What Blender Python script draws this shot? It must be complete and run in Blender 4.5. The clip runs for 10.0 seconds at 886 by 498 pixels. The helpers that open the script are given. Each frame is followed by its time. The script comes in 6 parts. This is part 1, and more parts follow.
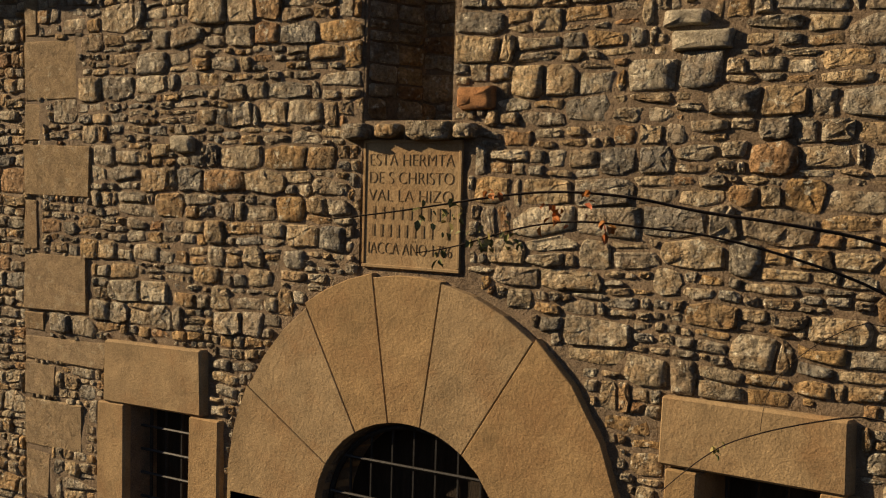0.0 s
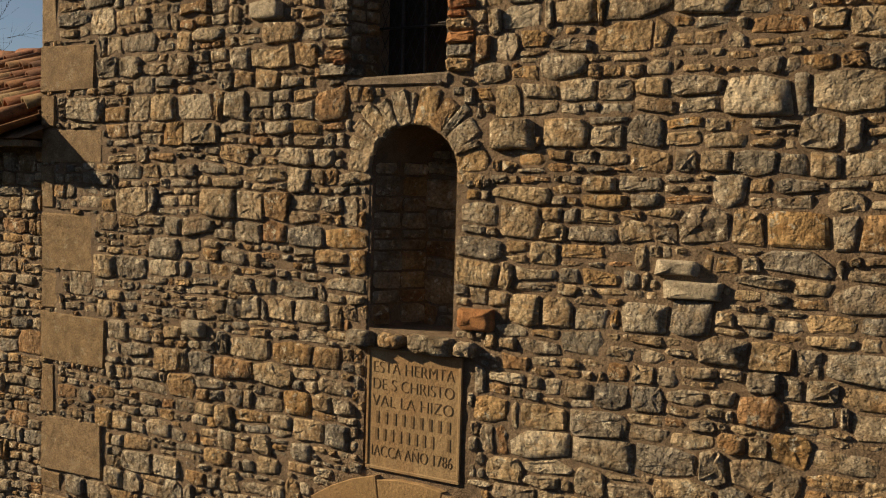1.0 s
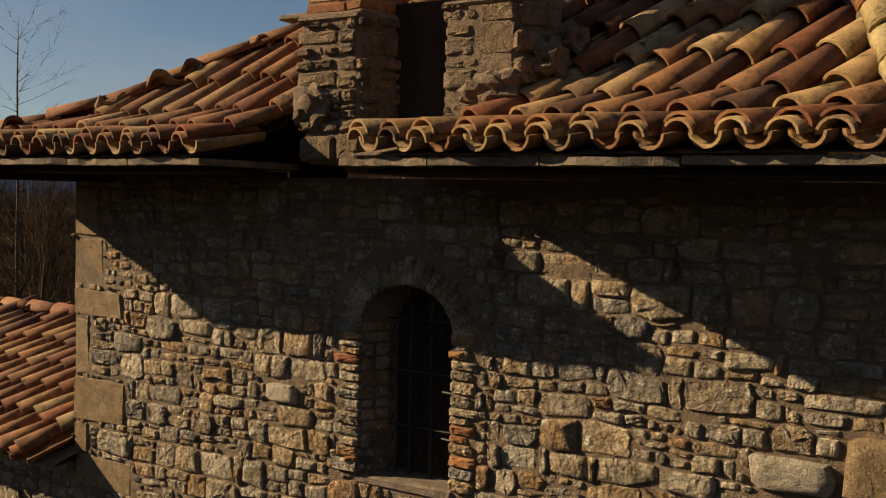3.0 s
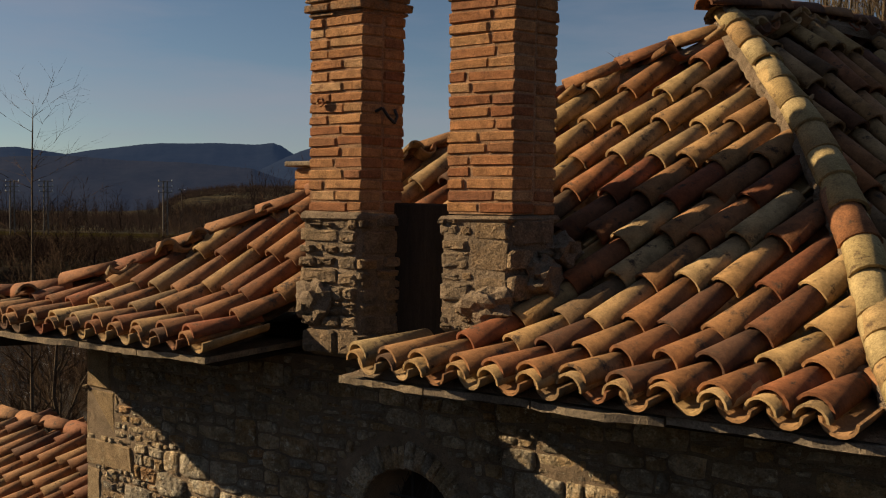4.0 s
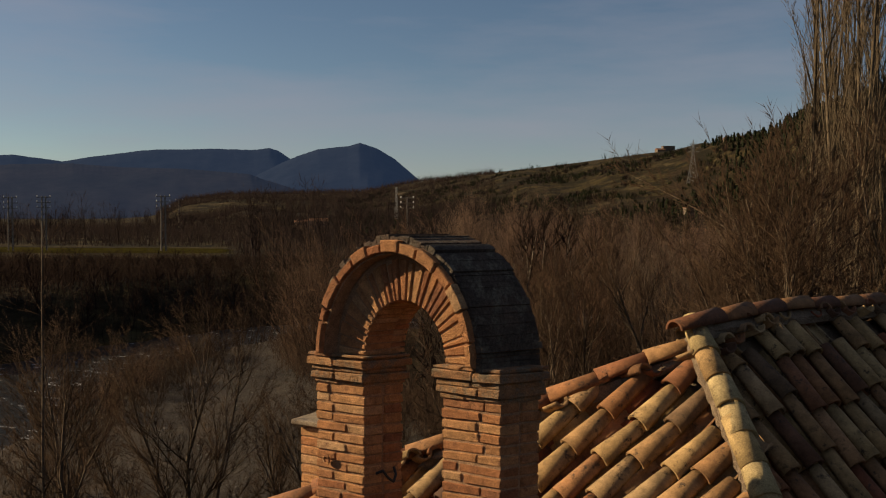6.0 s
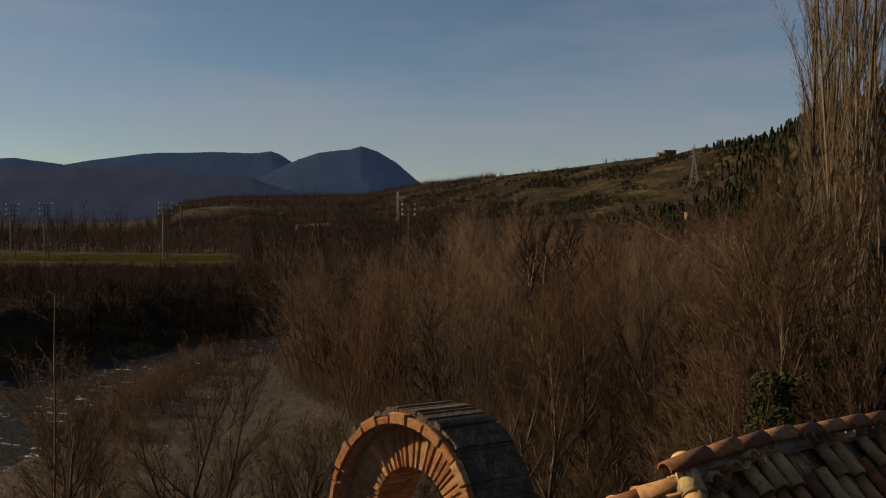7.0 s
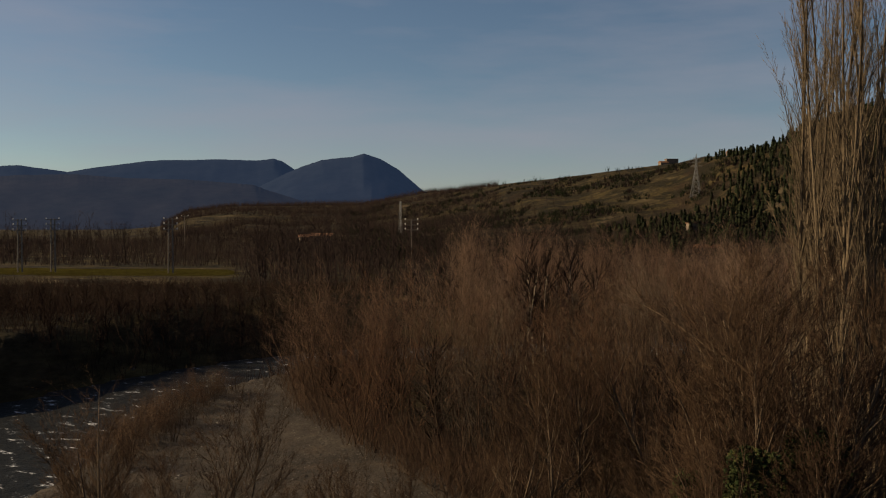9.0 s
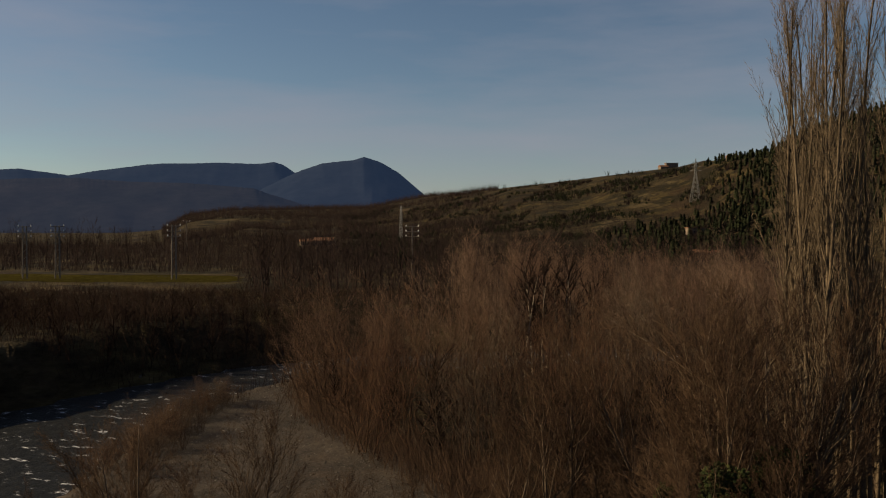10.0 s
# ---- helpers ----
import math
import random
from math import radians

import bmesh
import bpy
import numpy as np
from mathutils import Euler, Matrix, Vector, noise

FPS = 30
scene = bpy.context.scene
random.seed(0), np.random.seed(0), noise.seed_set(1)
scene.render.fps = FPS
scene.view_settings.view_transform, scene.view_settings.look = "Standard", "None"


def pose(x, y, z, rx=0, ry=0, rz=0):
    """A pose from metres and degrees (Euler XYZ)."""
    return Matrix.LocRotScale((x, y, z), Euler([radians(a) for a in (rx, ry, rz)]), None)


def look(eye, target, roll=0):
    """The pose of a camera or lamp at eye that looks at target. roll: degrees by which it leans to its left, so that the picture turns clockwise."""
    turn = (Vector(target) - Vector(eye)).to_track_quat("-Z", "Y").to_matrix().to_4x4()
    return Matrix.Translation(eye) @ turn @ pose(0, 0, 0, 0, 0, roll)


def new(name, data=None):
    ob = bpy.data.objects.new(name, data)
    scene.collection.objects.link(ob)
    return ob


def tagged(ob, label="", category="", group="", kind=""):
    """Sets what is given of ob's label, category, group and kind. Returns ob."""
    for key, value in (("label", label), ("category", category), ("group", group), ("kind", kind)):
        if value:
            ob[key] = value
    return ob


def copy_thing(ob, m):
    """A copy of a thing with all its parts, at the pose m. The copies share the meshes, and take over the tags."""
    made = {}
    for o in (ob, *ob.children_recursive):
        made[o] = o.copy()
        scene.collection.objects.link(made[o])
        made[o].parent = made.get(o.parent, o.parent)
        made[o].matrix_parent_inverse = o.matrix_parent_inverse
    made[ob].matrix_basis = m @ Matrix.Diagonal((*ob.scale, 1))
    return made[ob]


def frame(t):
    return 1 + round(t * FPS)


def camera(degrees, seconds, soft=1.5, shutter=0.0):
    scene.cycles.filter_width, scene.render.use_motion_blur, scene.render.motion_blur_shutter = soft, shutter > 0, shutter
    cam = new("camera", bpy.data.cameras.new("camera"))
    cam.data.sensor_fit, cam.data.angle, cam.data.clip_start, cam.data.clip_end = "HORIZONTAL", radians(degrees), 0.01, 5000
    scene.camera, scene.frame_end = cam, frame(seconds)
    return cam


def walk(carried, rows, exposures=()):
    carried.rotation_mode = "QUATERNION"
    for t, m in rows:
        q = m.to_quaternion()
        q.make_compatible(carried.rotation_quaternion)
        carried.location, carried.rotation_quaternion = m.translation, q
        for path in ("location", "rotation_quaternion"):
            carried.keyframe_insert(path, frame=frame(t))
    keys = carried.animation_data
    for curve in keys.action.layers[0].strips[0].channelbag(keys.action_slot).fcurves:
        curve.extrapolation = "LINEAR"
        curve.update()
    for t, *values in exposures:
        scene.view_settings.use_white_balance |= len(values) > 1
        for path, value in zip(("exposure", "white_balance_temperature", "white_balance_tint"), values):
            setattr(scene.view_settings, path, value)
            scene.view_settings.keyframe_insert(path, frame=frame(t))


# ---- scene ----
cam = camera(53, 10.0, soft=1.1)
walk(cam, [
    (0, look((2.105, -4.027, 3.634), (1.212, -2.243, 3.501), 1.64)),
    (0.5, look((2.142, -4.051, 4.181), (1.236, -2.273, 4.049), 1.60)),
    (1, look((2.171, -4.089, 4.734), (1.252, -2.317, 4.606), 1.64)),
    (1.5, look((2.198, -4.113, 5.308), (1.265, -2.349, 5.181), 1.62)),
    (2, look((2.227, -4.146, 5.880), (1.282, -2.388, 5.749), 1.56)),
    (2.5, look((2.266, -4.170, 6.438), (1.308, -2.419, 6.310), 1.55)),
    (3.8, look((2.428, -4.177, 7.690), (1.414, -2.456, 7.612), 0.96)),
    (4, look((2.435, -4.227, 7.907), (1.425, -2.503, 7.829), 0.88)),
    (4.5, look((2.500, -4.300, 8.418), (1.483, -2.580, 8.347), 0.59)),
    (5, look((2.566, -4.382, 8.933), (1.545, -2.664, 8.865), 0.42)),
    (5.5, look((2.600, -4.488, 9.456), (1.587, -2.764, 9.390), 0.38)),
    (6, look((2.666, -4.611, 9.997), (1.660, -2.885, 9.925), 0.23)),
    (7.3, look((2.860, -5.000, 11.360), (1.850, -3.275, 11.298), 0.25)),
    (7.5, look((2.880, -5.030, 11.560), (1.869, -3.305, 11.500), 0.25)),
    (8, look((2.950, -5.200, 12.060), (1.938, -3.476, 12.004), 0.25)),
    (8.5, look((3.257, -5.722, 12.540), (2.244, -3.998, 12.487), 0.25)),
    (9, look((3.700, -6.500, 13.000), (2.686, -4.777, 12.950), 0.25)),
    (9.5, look((4.213, -7.404, 13.450), (3.199, -5.681, 13.403), 0.25)),
    (10, look((4.787, -8.414, 13.900), (3.772, -6.691, 13.857), 0.25)),
], exposures=[(0.0, 0.67)])

# ---- world and sun ----
SUN_TRAVEL = Vector((1.64, 0.585, -0.75)).normalized()
world = bpy.data.worlds.new("world")
scene.world = world
world.use_nodes = True
wn, wl = world.node_tree.nodes, world.node_tree.links
sky = wn.new("ShaderNodeTexSky")
sky.sky_type = "NISHITA"
sky.sun_disc = False
sky.sun_elevation = math.asin(-SUN_TRAVEL.z)
sky.sun_rotation = math.atan2(-SUN_TRAVEL.x, -SUN_TRAVEL.y)
sky.altitude = 800
sky.air_density, sky.dust_density, sky.ozone_density = 1.0, 0.25, 1.5
tc, mp, cn = wn.new("ShaderNodeTexCoord"), wn.new("ShaderNodeMapping"), wn.new("ShaderNodeTexNoise")
mp.inputs["Rotation"].default_value = (0, 0.12, 0.5)
mp.inputs["Scale"].default_value = (1.2, 1.2, 6.5)
cn.inputs["Scale"].default_value, cn.inputs["Detail"].default_value, cn.inputs["Roughness"].default_value = 1.6, 7.0, 0.55
cr, cm = wn.new("ShaderNodeValToRGB"), wn.new("ShaderNodeMix")
cr.color_ramp.elements[0].position, cr.color_ramp.elements[1].position = 0.40, 0.72
cr.color_ramp.elements[1].color = (0.62, 0.62, 0.62, 1)
cm.data_type = "RGBA"
cm.inputs[7].default_value = (5.3, 5.1, 5.9, 1)
wl.new(tc.outputs["Generated"], mp.inputs["Vector"])
wl.new(mp.outputs[0], cn.inputs["Vector"])
wl.new(cn.outputs["Fac"], cr.inputs[0])
wl.new(cr.outputs[0], cm.inputs[0])
wl.new(sky.outputs["Color"], cm.inputs[6])
wl.new(cm.outputs[2], wn["Background"].inputs["Color"])
wn["Background"].inputs["Strength"].default_value = 0.037
sun = new("sun", bpy.data.lights.new("sun", "SUN"))
sun.data.energy = 5.0
sun.data.angle = radians(0.53)
sun.data.color = (1.0, 0.76, 0.47)
sun.matrix_world = look((0, 0, 60), Vector((0, 0, 60)) + SUN_TRAVEL)

# ---- materials ----


def ramp(nt, stops):
    n = nt.nodes.new("ShaderNodeValToRGB")
    el = n.color_ramp.elements
    while len(el) < len(stops):
        el.new(0.5)
    for e, (p, c) in zip(el, stops):
        e.position, e.color = p, (*c, 1)
    return n


def noise_at(nt, scale, detail=4.0, rough=0.6, stretch=None):
    """Noise in world metres."""
    g = nt.nodes.new("ShaderNodeNewGeometry")
    n = nt.nodes.new("ShaderNodeTexNoise")
    n.inputs["Scale"].default_value, n.inputs["Detail"].default_value, n.inputs["Roughness"].default_value = scale, detail, rough
    out = g.outputs["Position"]
    if stretch:
        m = nt.nodes.new("ShaderNodeVectorMath")
        m.operation = "MULTIPLY"
        m.inputs[1].default_value = stretch
        nt.links.new(out, m.inputs[0])
        out = m.outputs[0]
    nt.links.new(out, n.inputs["Vector"])
    return n.outputs["Fac"]


def mixed(nt, fac, a, b, mode="MIX"):
    m = nt.nodes.new("ShaderNodeMix")
    m.data_type, m.blend_type = "RGBA", mode
    for sock, v in ((m.inputs[0], fac), (m.inputs[6], a), (m.inputs[7], b)):
        if hasattr(v, "default_value"):
            nt.links.new(v, sock)
        else:
            sock.default_value = v if isinstance(v, float) else (*v, 1)
    return m.outputs[2]


def piece_random(nt):
    """One random number a piece, whether it is an object or an island of a mesh."""
    o, g = nt.nodes.new("ShaderNodeObjectInfo"), nt.nodes.new("ShaderNodeNewGeometry")
    a, f = nt.nodes.new("ShaderNodeMath"), nt.nodes.new("ShaderNodeMath")
    f.operation = "FRACT"
    nt.links.new(o.outputs["Random"], a.inputs[0])
    nt.links.new(g.outputs["Random Per Island"], a.inputs[1])
    nt.links.new(a.outputs[0], f.inputs[0])
    return f.outputs[0]


def surface(name, tones, spots=None, spot_scale=6.0, spot_range=(0.5, 0.65), grain=60.0, grain_depth=0.5, rough=0.9,
            bump=0.01, bump_scale=25.0, by_piece=True, metal=0.0, tone_scale=2.0, fine=1.0, spec=0.3, stretch=None, mottle=0.35, chips=0.0, stain=None):
    """A weathered surface: base tones by piece or by wide noise, stains or lichen of a second colour, fine grain, relief."""
    m = bpy.data.materials.new(name)
    m.use_nodes = True
    nt = m.node_tree
    b = nt.nodes["Principled BSDF"]
    base = ramp(nt, tones)
    nt.links.new(nt.nodes.new("ShaderNodeObjectInfo").outputs["Random"] if by_piece == "thing" else piece_random(nt) if by_piece else noise_at(nt, tone_scale, 6, 0.6, stretch), base.inputs[0])
    col = base.outputs[0]
    wide = ramp(nt, [(0.3, (1 - mottle,) * 3), (0.7, (1 + mottle * 0.6,) * 3)])
    nt.links.new(noise_at(nt, bump_scale * 0.35, 6, 0.65, stretch), wide.inputs[0])
    col = mixed(nt, 1.0, col, wide.outputs[0], "MULTIPLY")
    if spots:
        s = ramp(nt, [(spot_range[0], (0, 0, 0)), (spot_range[1], (1, 1, 1))])
        nt.links.new(noise_at(nt, spot_scale, 8, 0.7), s.inputs[0])
        col = mixed(nt, s.outputs[0], col, spots)
    if stain:
        s = ramp(nt, [(0.48, (0, 0, 0)), (0.62, (0.75, 0.75, 0.75))])
        nt.links.new(noise_at(nt, spot_scale * 0.55, 5, 0.65, (1, 1, 1.4)), s.inputs[0])
        col = mixed(nt, s.outputs[0], col, stain, "MULTIPLY")
    g = ramp(nt, [(0.3, (1 - grain_depth,) * 3), (0.7, (1 + grain_depth * 0.5,) * 3)])
    nt.links.new(noise_at(nt, grain, 3, 0.7, stretch), g.inputs[0])
    col = mixed(nt, 1.0, col, g.outputs[0], "MULTIPLY")
    nt.links.new(col, b.inputs["Base Color"])
    b.inputs["Roughness"].default_value, b.inputs["Metallic"].default_value = rough, metal
    b.inputs["Specular IOR Level"].default_value = spec
    if bump:
        h = nt.nodes.new("ShaderNodeMath")
        h.operation = "MULTIPLY_ADD"
        nt.links.new(noise_at(nt, bump_scale * 4, 4, 0.7, stretch), h.inputs[0])
        h.inputs[1].default_value = 0.35 * fine
        nt.links.new(noise_at(nt, bump_scale, 6, 0.65, stretch), h.inputs[2])
        high = h.outputs[0]
        if chips:
            g, vo, warp, c = [nt.nodes.new(k) for k in ("ShaderNodeNewGeometry", "ShaderNodeTexVoronoi", "ShaderNodeVectorMath", "ShaderNodeMath")]
            warp.operation = "MULTIPLY"
            warp.inputs[1].default_value = (1.0, 1.0, 0.7)
            vo.inputs["Scale"].default_value, vo.inputs["Randomness"].default_value = bump_scale * 1.9, 1.0
            c.operation = "MULTIPLY_ADD"
            c.inputs[1].default_value = -chips
            nt.links.new(g.outputs["Position"], warp.inputs[0])
            nt.links.new(warp.outputs[0], vo.inputs["Vector"])
            nt.links.new(vo.outputs["Distance"], c.inputs[0])
            nt.links.new(high, c.inputs[2])
            high = c.outputs[0]
        bp = nt.nodes.new("ShaderNodeBump")
        bp.inputs["Strength"].default_value, bp.inputs["Distance"].default_value = 1.0, bump
        nt.links.new(high, bp.inputs["Height"])
        nt.links.new(bp.outputs[0], b.inputs["Normal"])
    return m


STONE = surface("rubble_stone", [(0.0, (0.3570, 0.3308, 0.2835)), (0.10, (0.6300, 0.5040, 0.3360)), (0.20, (0.7350, 0.5670, 0.3465)), (0.30, (0.4410, 0.3938, 0.3150)), (0.42, (0.6720, 0.5565, 0.3885)), (0.54, (0.6300, 0.4095, 0.1837)),
                                 (0.64, (0.4725, 0.3885, 0.2835)), (0.74, (0.8190, 0.7035, 0.5145)), (0.83, (0.3885, 0.3570, 0.2992)), (0.92, (0.6615, 0.4620, 0.2415)), (1.0, (0.5460, 0.3255, 0.1628))],
                spots=(0.90, 0.82, 0.64), spot_scale=21, spot_range=(0.56, 0.63), grain=70, grain_depth=0.35, bump=0.120, bump_scale=12.5, mottle=0.60, chips=0.55, fine=1.3, stain=(0.68, 0.56, 0.42))
BASE_STONE = surface("base_stone", [(0.0, (0.3036, 0.2101, 0.1242)), (0.4, (0.4140, 0.2905, 0.1728)), (0.7, (0.3450, 0.2596, 0.1728)), (1.0, (0.4692, 0.3090, 0.1620))], spots=(0.156, 0.126, 0.096), spot_scale=15, spot_range=(0.52, 0.68), grain=90,
                     grain_depth=0.45, bump=0.06, bump_scale=26, mottle=0.5)
PALE = surface("pale_limestone", [(0.0, (0.504, 0.437, 0.319)), (1.0, (0.554, 0.487, 0.370))], spots=(0.302, 0.235, 0.151), spot_scale=14, spot_range=(0.54, 0.68), grain=90, grain_depth=0.35, bump=0.03, bump_scale=28)
DRESSED = surface("dressed_sandstone", [(0.0, (0.33, 0.215, 0.10)), (0.5, (0.38, 0.255, 0.125)), (1.0, (0.36, 0.26, 0.145))], spots=(0.30, 0.175, 0.08),
                  spot_scale=2.2, spot_range=(0.48, 0.70), grain=120, grain_depth=0.3, bump=0.005, bump_scale=16, mottle=0.30)
QUOIN = surface("quoin_sandstone", [(0.0, (0.33, 0.225, 0.12)), (0.5, (0.40, 0.29, 0.17)), (1.0, (0.36, 0.25, 0.13))], spots=(0.52, 0.43, 0.29),
                spot_scale=16, spot_range=(0.56, 0.70), grain=110, grain_depth=0.45, bump=0.03, bump_scale=35, mottle=0.40)
MORTAR = surface("lime_mortar", [(0.35, (0.240, 0.172, 0.112)), (0.65, (0.325, 0.243, 0.162))], grain=140, grain_depth=0.45, bump=0.035, bump_scale=24, by_piece=False)
TILE = surface("clay_tile", [(0.0, (0.3300, 0.2021, 0.0836)), (0.12, (0.4000, 0.2679, 0.1187)), (0.24, (0.2500, 0.1175, 0.0494)), (0.36, (0.3650, 0.2397, 0.1026)), (0.45, (0.2150, 0.0620, 0.0247)), (0.55, (0.3000, 0.1692, 0.0712)),
                             (0.66, (0.4050, 0.2867, 0.1425)), (0.75, (0.3200, 0.1316, 0.0522)), (0.84, (0.0850, 0.0432, 0.0256)), (0.92, (0.3400, 0.2303, 0.1121)), (1.0, (0.1950, 0.0526, 0.0218))], spots=(0.060, 0.040, 0.026), spot_scale=14,
               spot_range=(0.555, 0.66), grain=90, grain_depth=0.22, bump=0.005, bump_scale=30, rough=0.88, mottle=0.45)
PALE_TILE = surface("pale_yellow_tile", [(0.0, (0.38, 0.28, 0.12)), (0.35, (0.44, 0.34, 0.17)), (0.6, (0.36, 0.22, 0.09)), (0.8, (0.42, 0.33, 0.15)), (1.0, (0.30, 0.13, 0.055))], spots=(0.12, 0.075, 0.045), spot_scale=13,
                    spot_range=(0.57, 0.68), grain=110, grain_depth=0.4, bump=0.005, bump_scale=40, rough=0.85, mottle=0.35)
RED_TILE = surface("red_clay_tile", [(0.0, (0.2350, 0.1008, 0.0403)), (0.2, (0.2850, 0.1568, 0.0650)), (0.4, (0.1650, 0.0560, 0.0246)), (0.6, (0.2700, 0.1254, 0.0493)), (0.75, (0.1100, 0.0504, 0.0269)), (0.88, (0.2400, 0.0896, 0.0336)), (1.0, (0.3000, 0.2128, 0.1008))], spots=(0.060, 0.038, 0.025), spot_scale=13,
                   spot_range=(0.55, 0.66), grain=90, grain_depth=0.22, bump=0.005, bump_scale=30, rough=0.88, mottle=0.45)
BRICK = surface("red_brick", [(0.0, (0.432, 0.200, 0.080)), (0.3, (0.540, 0.285, 0.122)), (0.5, (0.340, 0.132, 0.054)), (0.65, (0.47, 0.215, 0.085)), (0.8, (0.30, 0.125, 0.06)), (0.9, (0.50, 0.25, 0.10)), (1.0, (0.518, 0.315, 0.160))], spots=(0.205, 0.092, 0.049),
                spot_scale=16, spot_range=(0.55, 0.70), grain=150, grain_depth=0.4, bump=0.014, bump_scale=45, mottle=0.40)
CAPITAL = surface("lichened_brick", [(0.0, (0.42, 0.21, 0.09)), (0.5, (0.50, 0.28, 0.13)), (1.0, (0.36, 0.17, 0.08))], spots=(0.27, 0.20, 0.13), spot_scale=13, spot_range=(0.46, 0.60), grain=120, grain_depth=0.45,
                  bump=0.035, bump_scale=28, mottle=0.5)
BRICK_MORTAR = surface("brick_mortar", [(0.35, (0.30, 0.165, 0.085)), (0.65, (0.42, 0.25, 0.14))], grain=160, bump=0.006, bump_scale=60, by_piece=False)
MOSSY = surface("lichen_brick", [(0.3, (0.06, 0.05, 0.04)), (0.7, (0.15, 0.10, 0.07))], spots=(0.20, 0.17, 0.12), spot_scale=10, by_piece=False, bump=0.02, bump_scale=30)
SLAB = surface("eave_slab", [(0.0, (0.27, 0.20, 0.13)), (0.5, (0.33, 0.26, 0.17)), (1.0, (0.24, 0.19, 0.14))], spots=(0.12, 0.1, 0.08), grain=100, bump=0.012, bump_scale=25)
IRON = surface("wrought_iron", [(0.0, (0.035, 0.035, 0.038)), (1.0, (0.06, 0.055, 0.05))], grain=120, bump=0.001, rough=0.55, metal=0.6, by_piece=False)
# near black; boards of it stand for shade in openings and under eaves
WOOD = surface("dark_wood_and_shade", [(0.3, (0.022, 0.015, 0.010)), (0.7, (0.045, 0.030, 0.018))], grain=90, bump=0.004, bump_scale=20, by_piece=False, stretch=(6, 6, 0.6))
INSIDE = surface("dim_plaster", [(0.3, (0.16, 0.13, 0.10)), (0.7, (0.22, 0.18, 0.14))], bump=0.006, by_piece=False)
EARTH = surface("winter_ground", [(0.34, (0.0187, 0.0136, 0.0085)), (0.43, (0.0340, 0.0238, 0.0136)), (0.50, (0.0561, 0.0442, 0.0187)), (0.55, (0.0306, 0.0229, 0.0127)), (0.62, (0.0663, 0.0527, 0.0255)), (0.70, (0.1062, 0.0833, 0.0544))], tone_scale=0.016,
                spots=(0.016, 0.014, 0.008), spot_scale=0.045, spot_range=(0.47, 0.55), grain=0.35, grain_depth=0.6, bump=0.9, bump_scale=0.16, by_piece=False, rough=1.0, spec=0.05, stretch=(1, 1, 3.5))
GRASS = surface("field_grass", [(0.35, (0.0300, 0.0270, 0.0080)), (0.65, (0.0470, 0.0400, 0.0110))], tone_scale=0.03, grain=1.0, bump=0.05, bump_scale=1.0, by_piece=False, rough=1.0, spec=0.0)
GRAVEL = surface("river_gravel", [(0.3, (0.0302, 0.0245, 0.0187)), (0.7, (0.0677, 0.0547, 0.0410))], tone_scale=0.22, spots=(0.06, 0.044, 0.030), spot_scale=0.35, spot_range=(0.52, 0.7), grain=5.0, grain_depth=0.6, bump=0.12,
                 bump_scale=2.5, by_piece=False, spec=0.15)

# ---- mesh helpers ----


def from_lists(name, verts, faces, mat, smooth=False):
    me = bpy.data.meshes.new(name)
    me.from_pydata([tuple(v) for v in verts], [], faces)
    me.materials.append(mat)
    if smooth:
        me.polygons.foreach_set("use_smooth", [True] * len(me.polygons))
    me.update()
    return me


def part(name, data, mat=None, parent=None, label=""):
    """Links a bmesh or a mesh as one object, under a parent where one is given."""
    if isinstance(data, bmesh.types.BMesh):
        me = bpy.data.meshes.new(name)
        bmesh.ops.recalc_face_normals(data, faces=data.faces)
        data.to_mesh(me)
        data.free()
        me.materials.append(mat)
        data = me
    ob = new(name, data)
    if parent:
        ob.parent = parent
    return tagged(ob, label)


def box(bm, x0, x1, y0, y1, z0, z1, bevel=0.0, jitter=0.0, rng=random):
    r = bmesh.ops.create_cube(bm, size=1)
    for v in r["verts"]:
        v.co = Vector(((x0 + x1) / 2 + v.co.x * (x1 - x0), (y0 + y1) / 2 + v.co.y * (y1 - y0), (z0 + z1) / 2 + v.co.z * (z1 - z0)))
        if jitter:
            v.co += Vector([rng.uniform(-jitter, jitter) for _ in range(3)])
    if bevel:
        bmesh.ops.bevel(bm, geom=list({e for v in r["verts"] for e in v.link_edges}), offset=bevel, segments=1, affect="EDGES")


def rod(bm, a, b, r, sides=6):
    a, b = Vector(a), Vector(b)
    q = (b - a).to_track_quat("Z", "Y").to_matrix()
    rings = [[bm.verts.new(c + q @ Vector((r * math.cos(6.2832 * k / sides), r * math.sin(6.2832 * k / sides), 0))) for k in range(sides)] for c in (a, b)]
    for k in range(sides):
        bm.faces.new((rings[0][k], rings[0][(k + 1) % sides], rings[1][(k + 1) % sides], rings[1][k]))
    bm.faces.new(rings[0][::-1])
    bm.faces.new(rings[1])


def arch_loop(cx, half, z0, z1, rise, n=14):
    """An opening with an arched head, anticlockwise seen from the front: x, z."""
    pts = [(cx - half, z0), (cx + half, z0), (cx + half, z1)]
    pts += [(cx + half * math.cos(math.pi * k / n), z1 + rise * math.sin(math.pi * k / n)) for k in range(1, n)]
    return pts + [(cx - half, z1)]


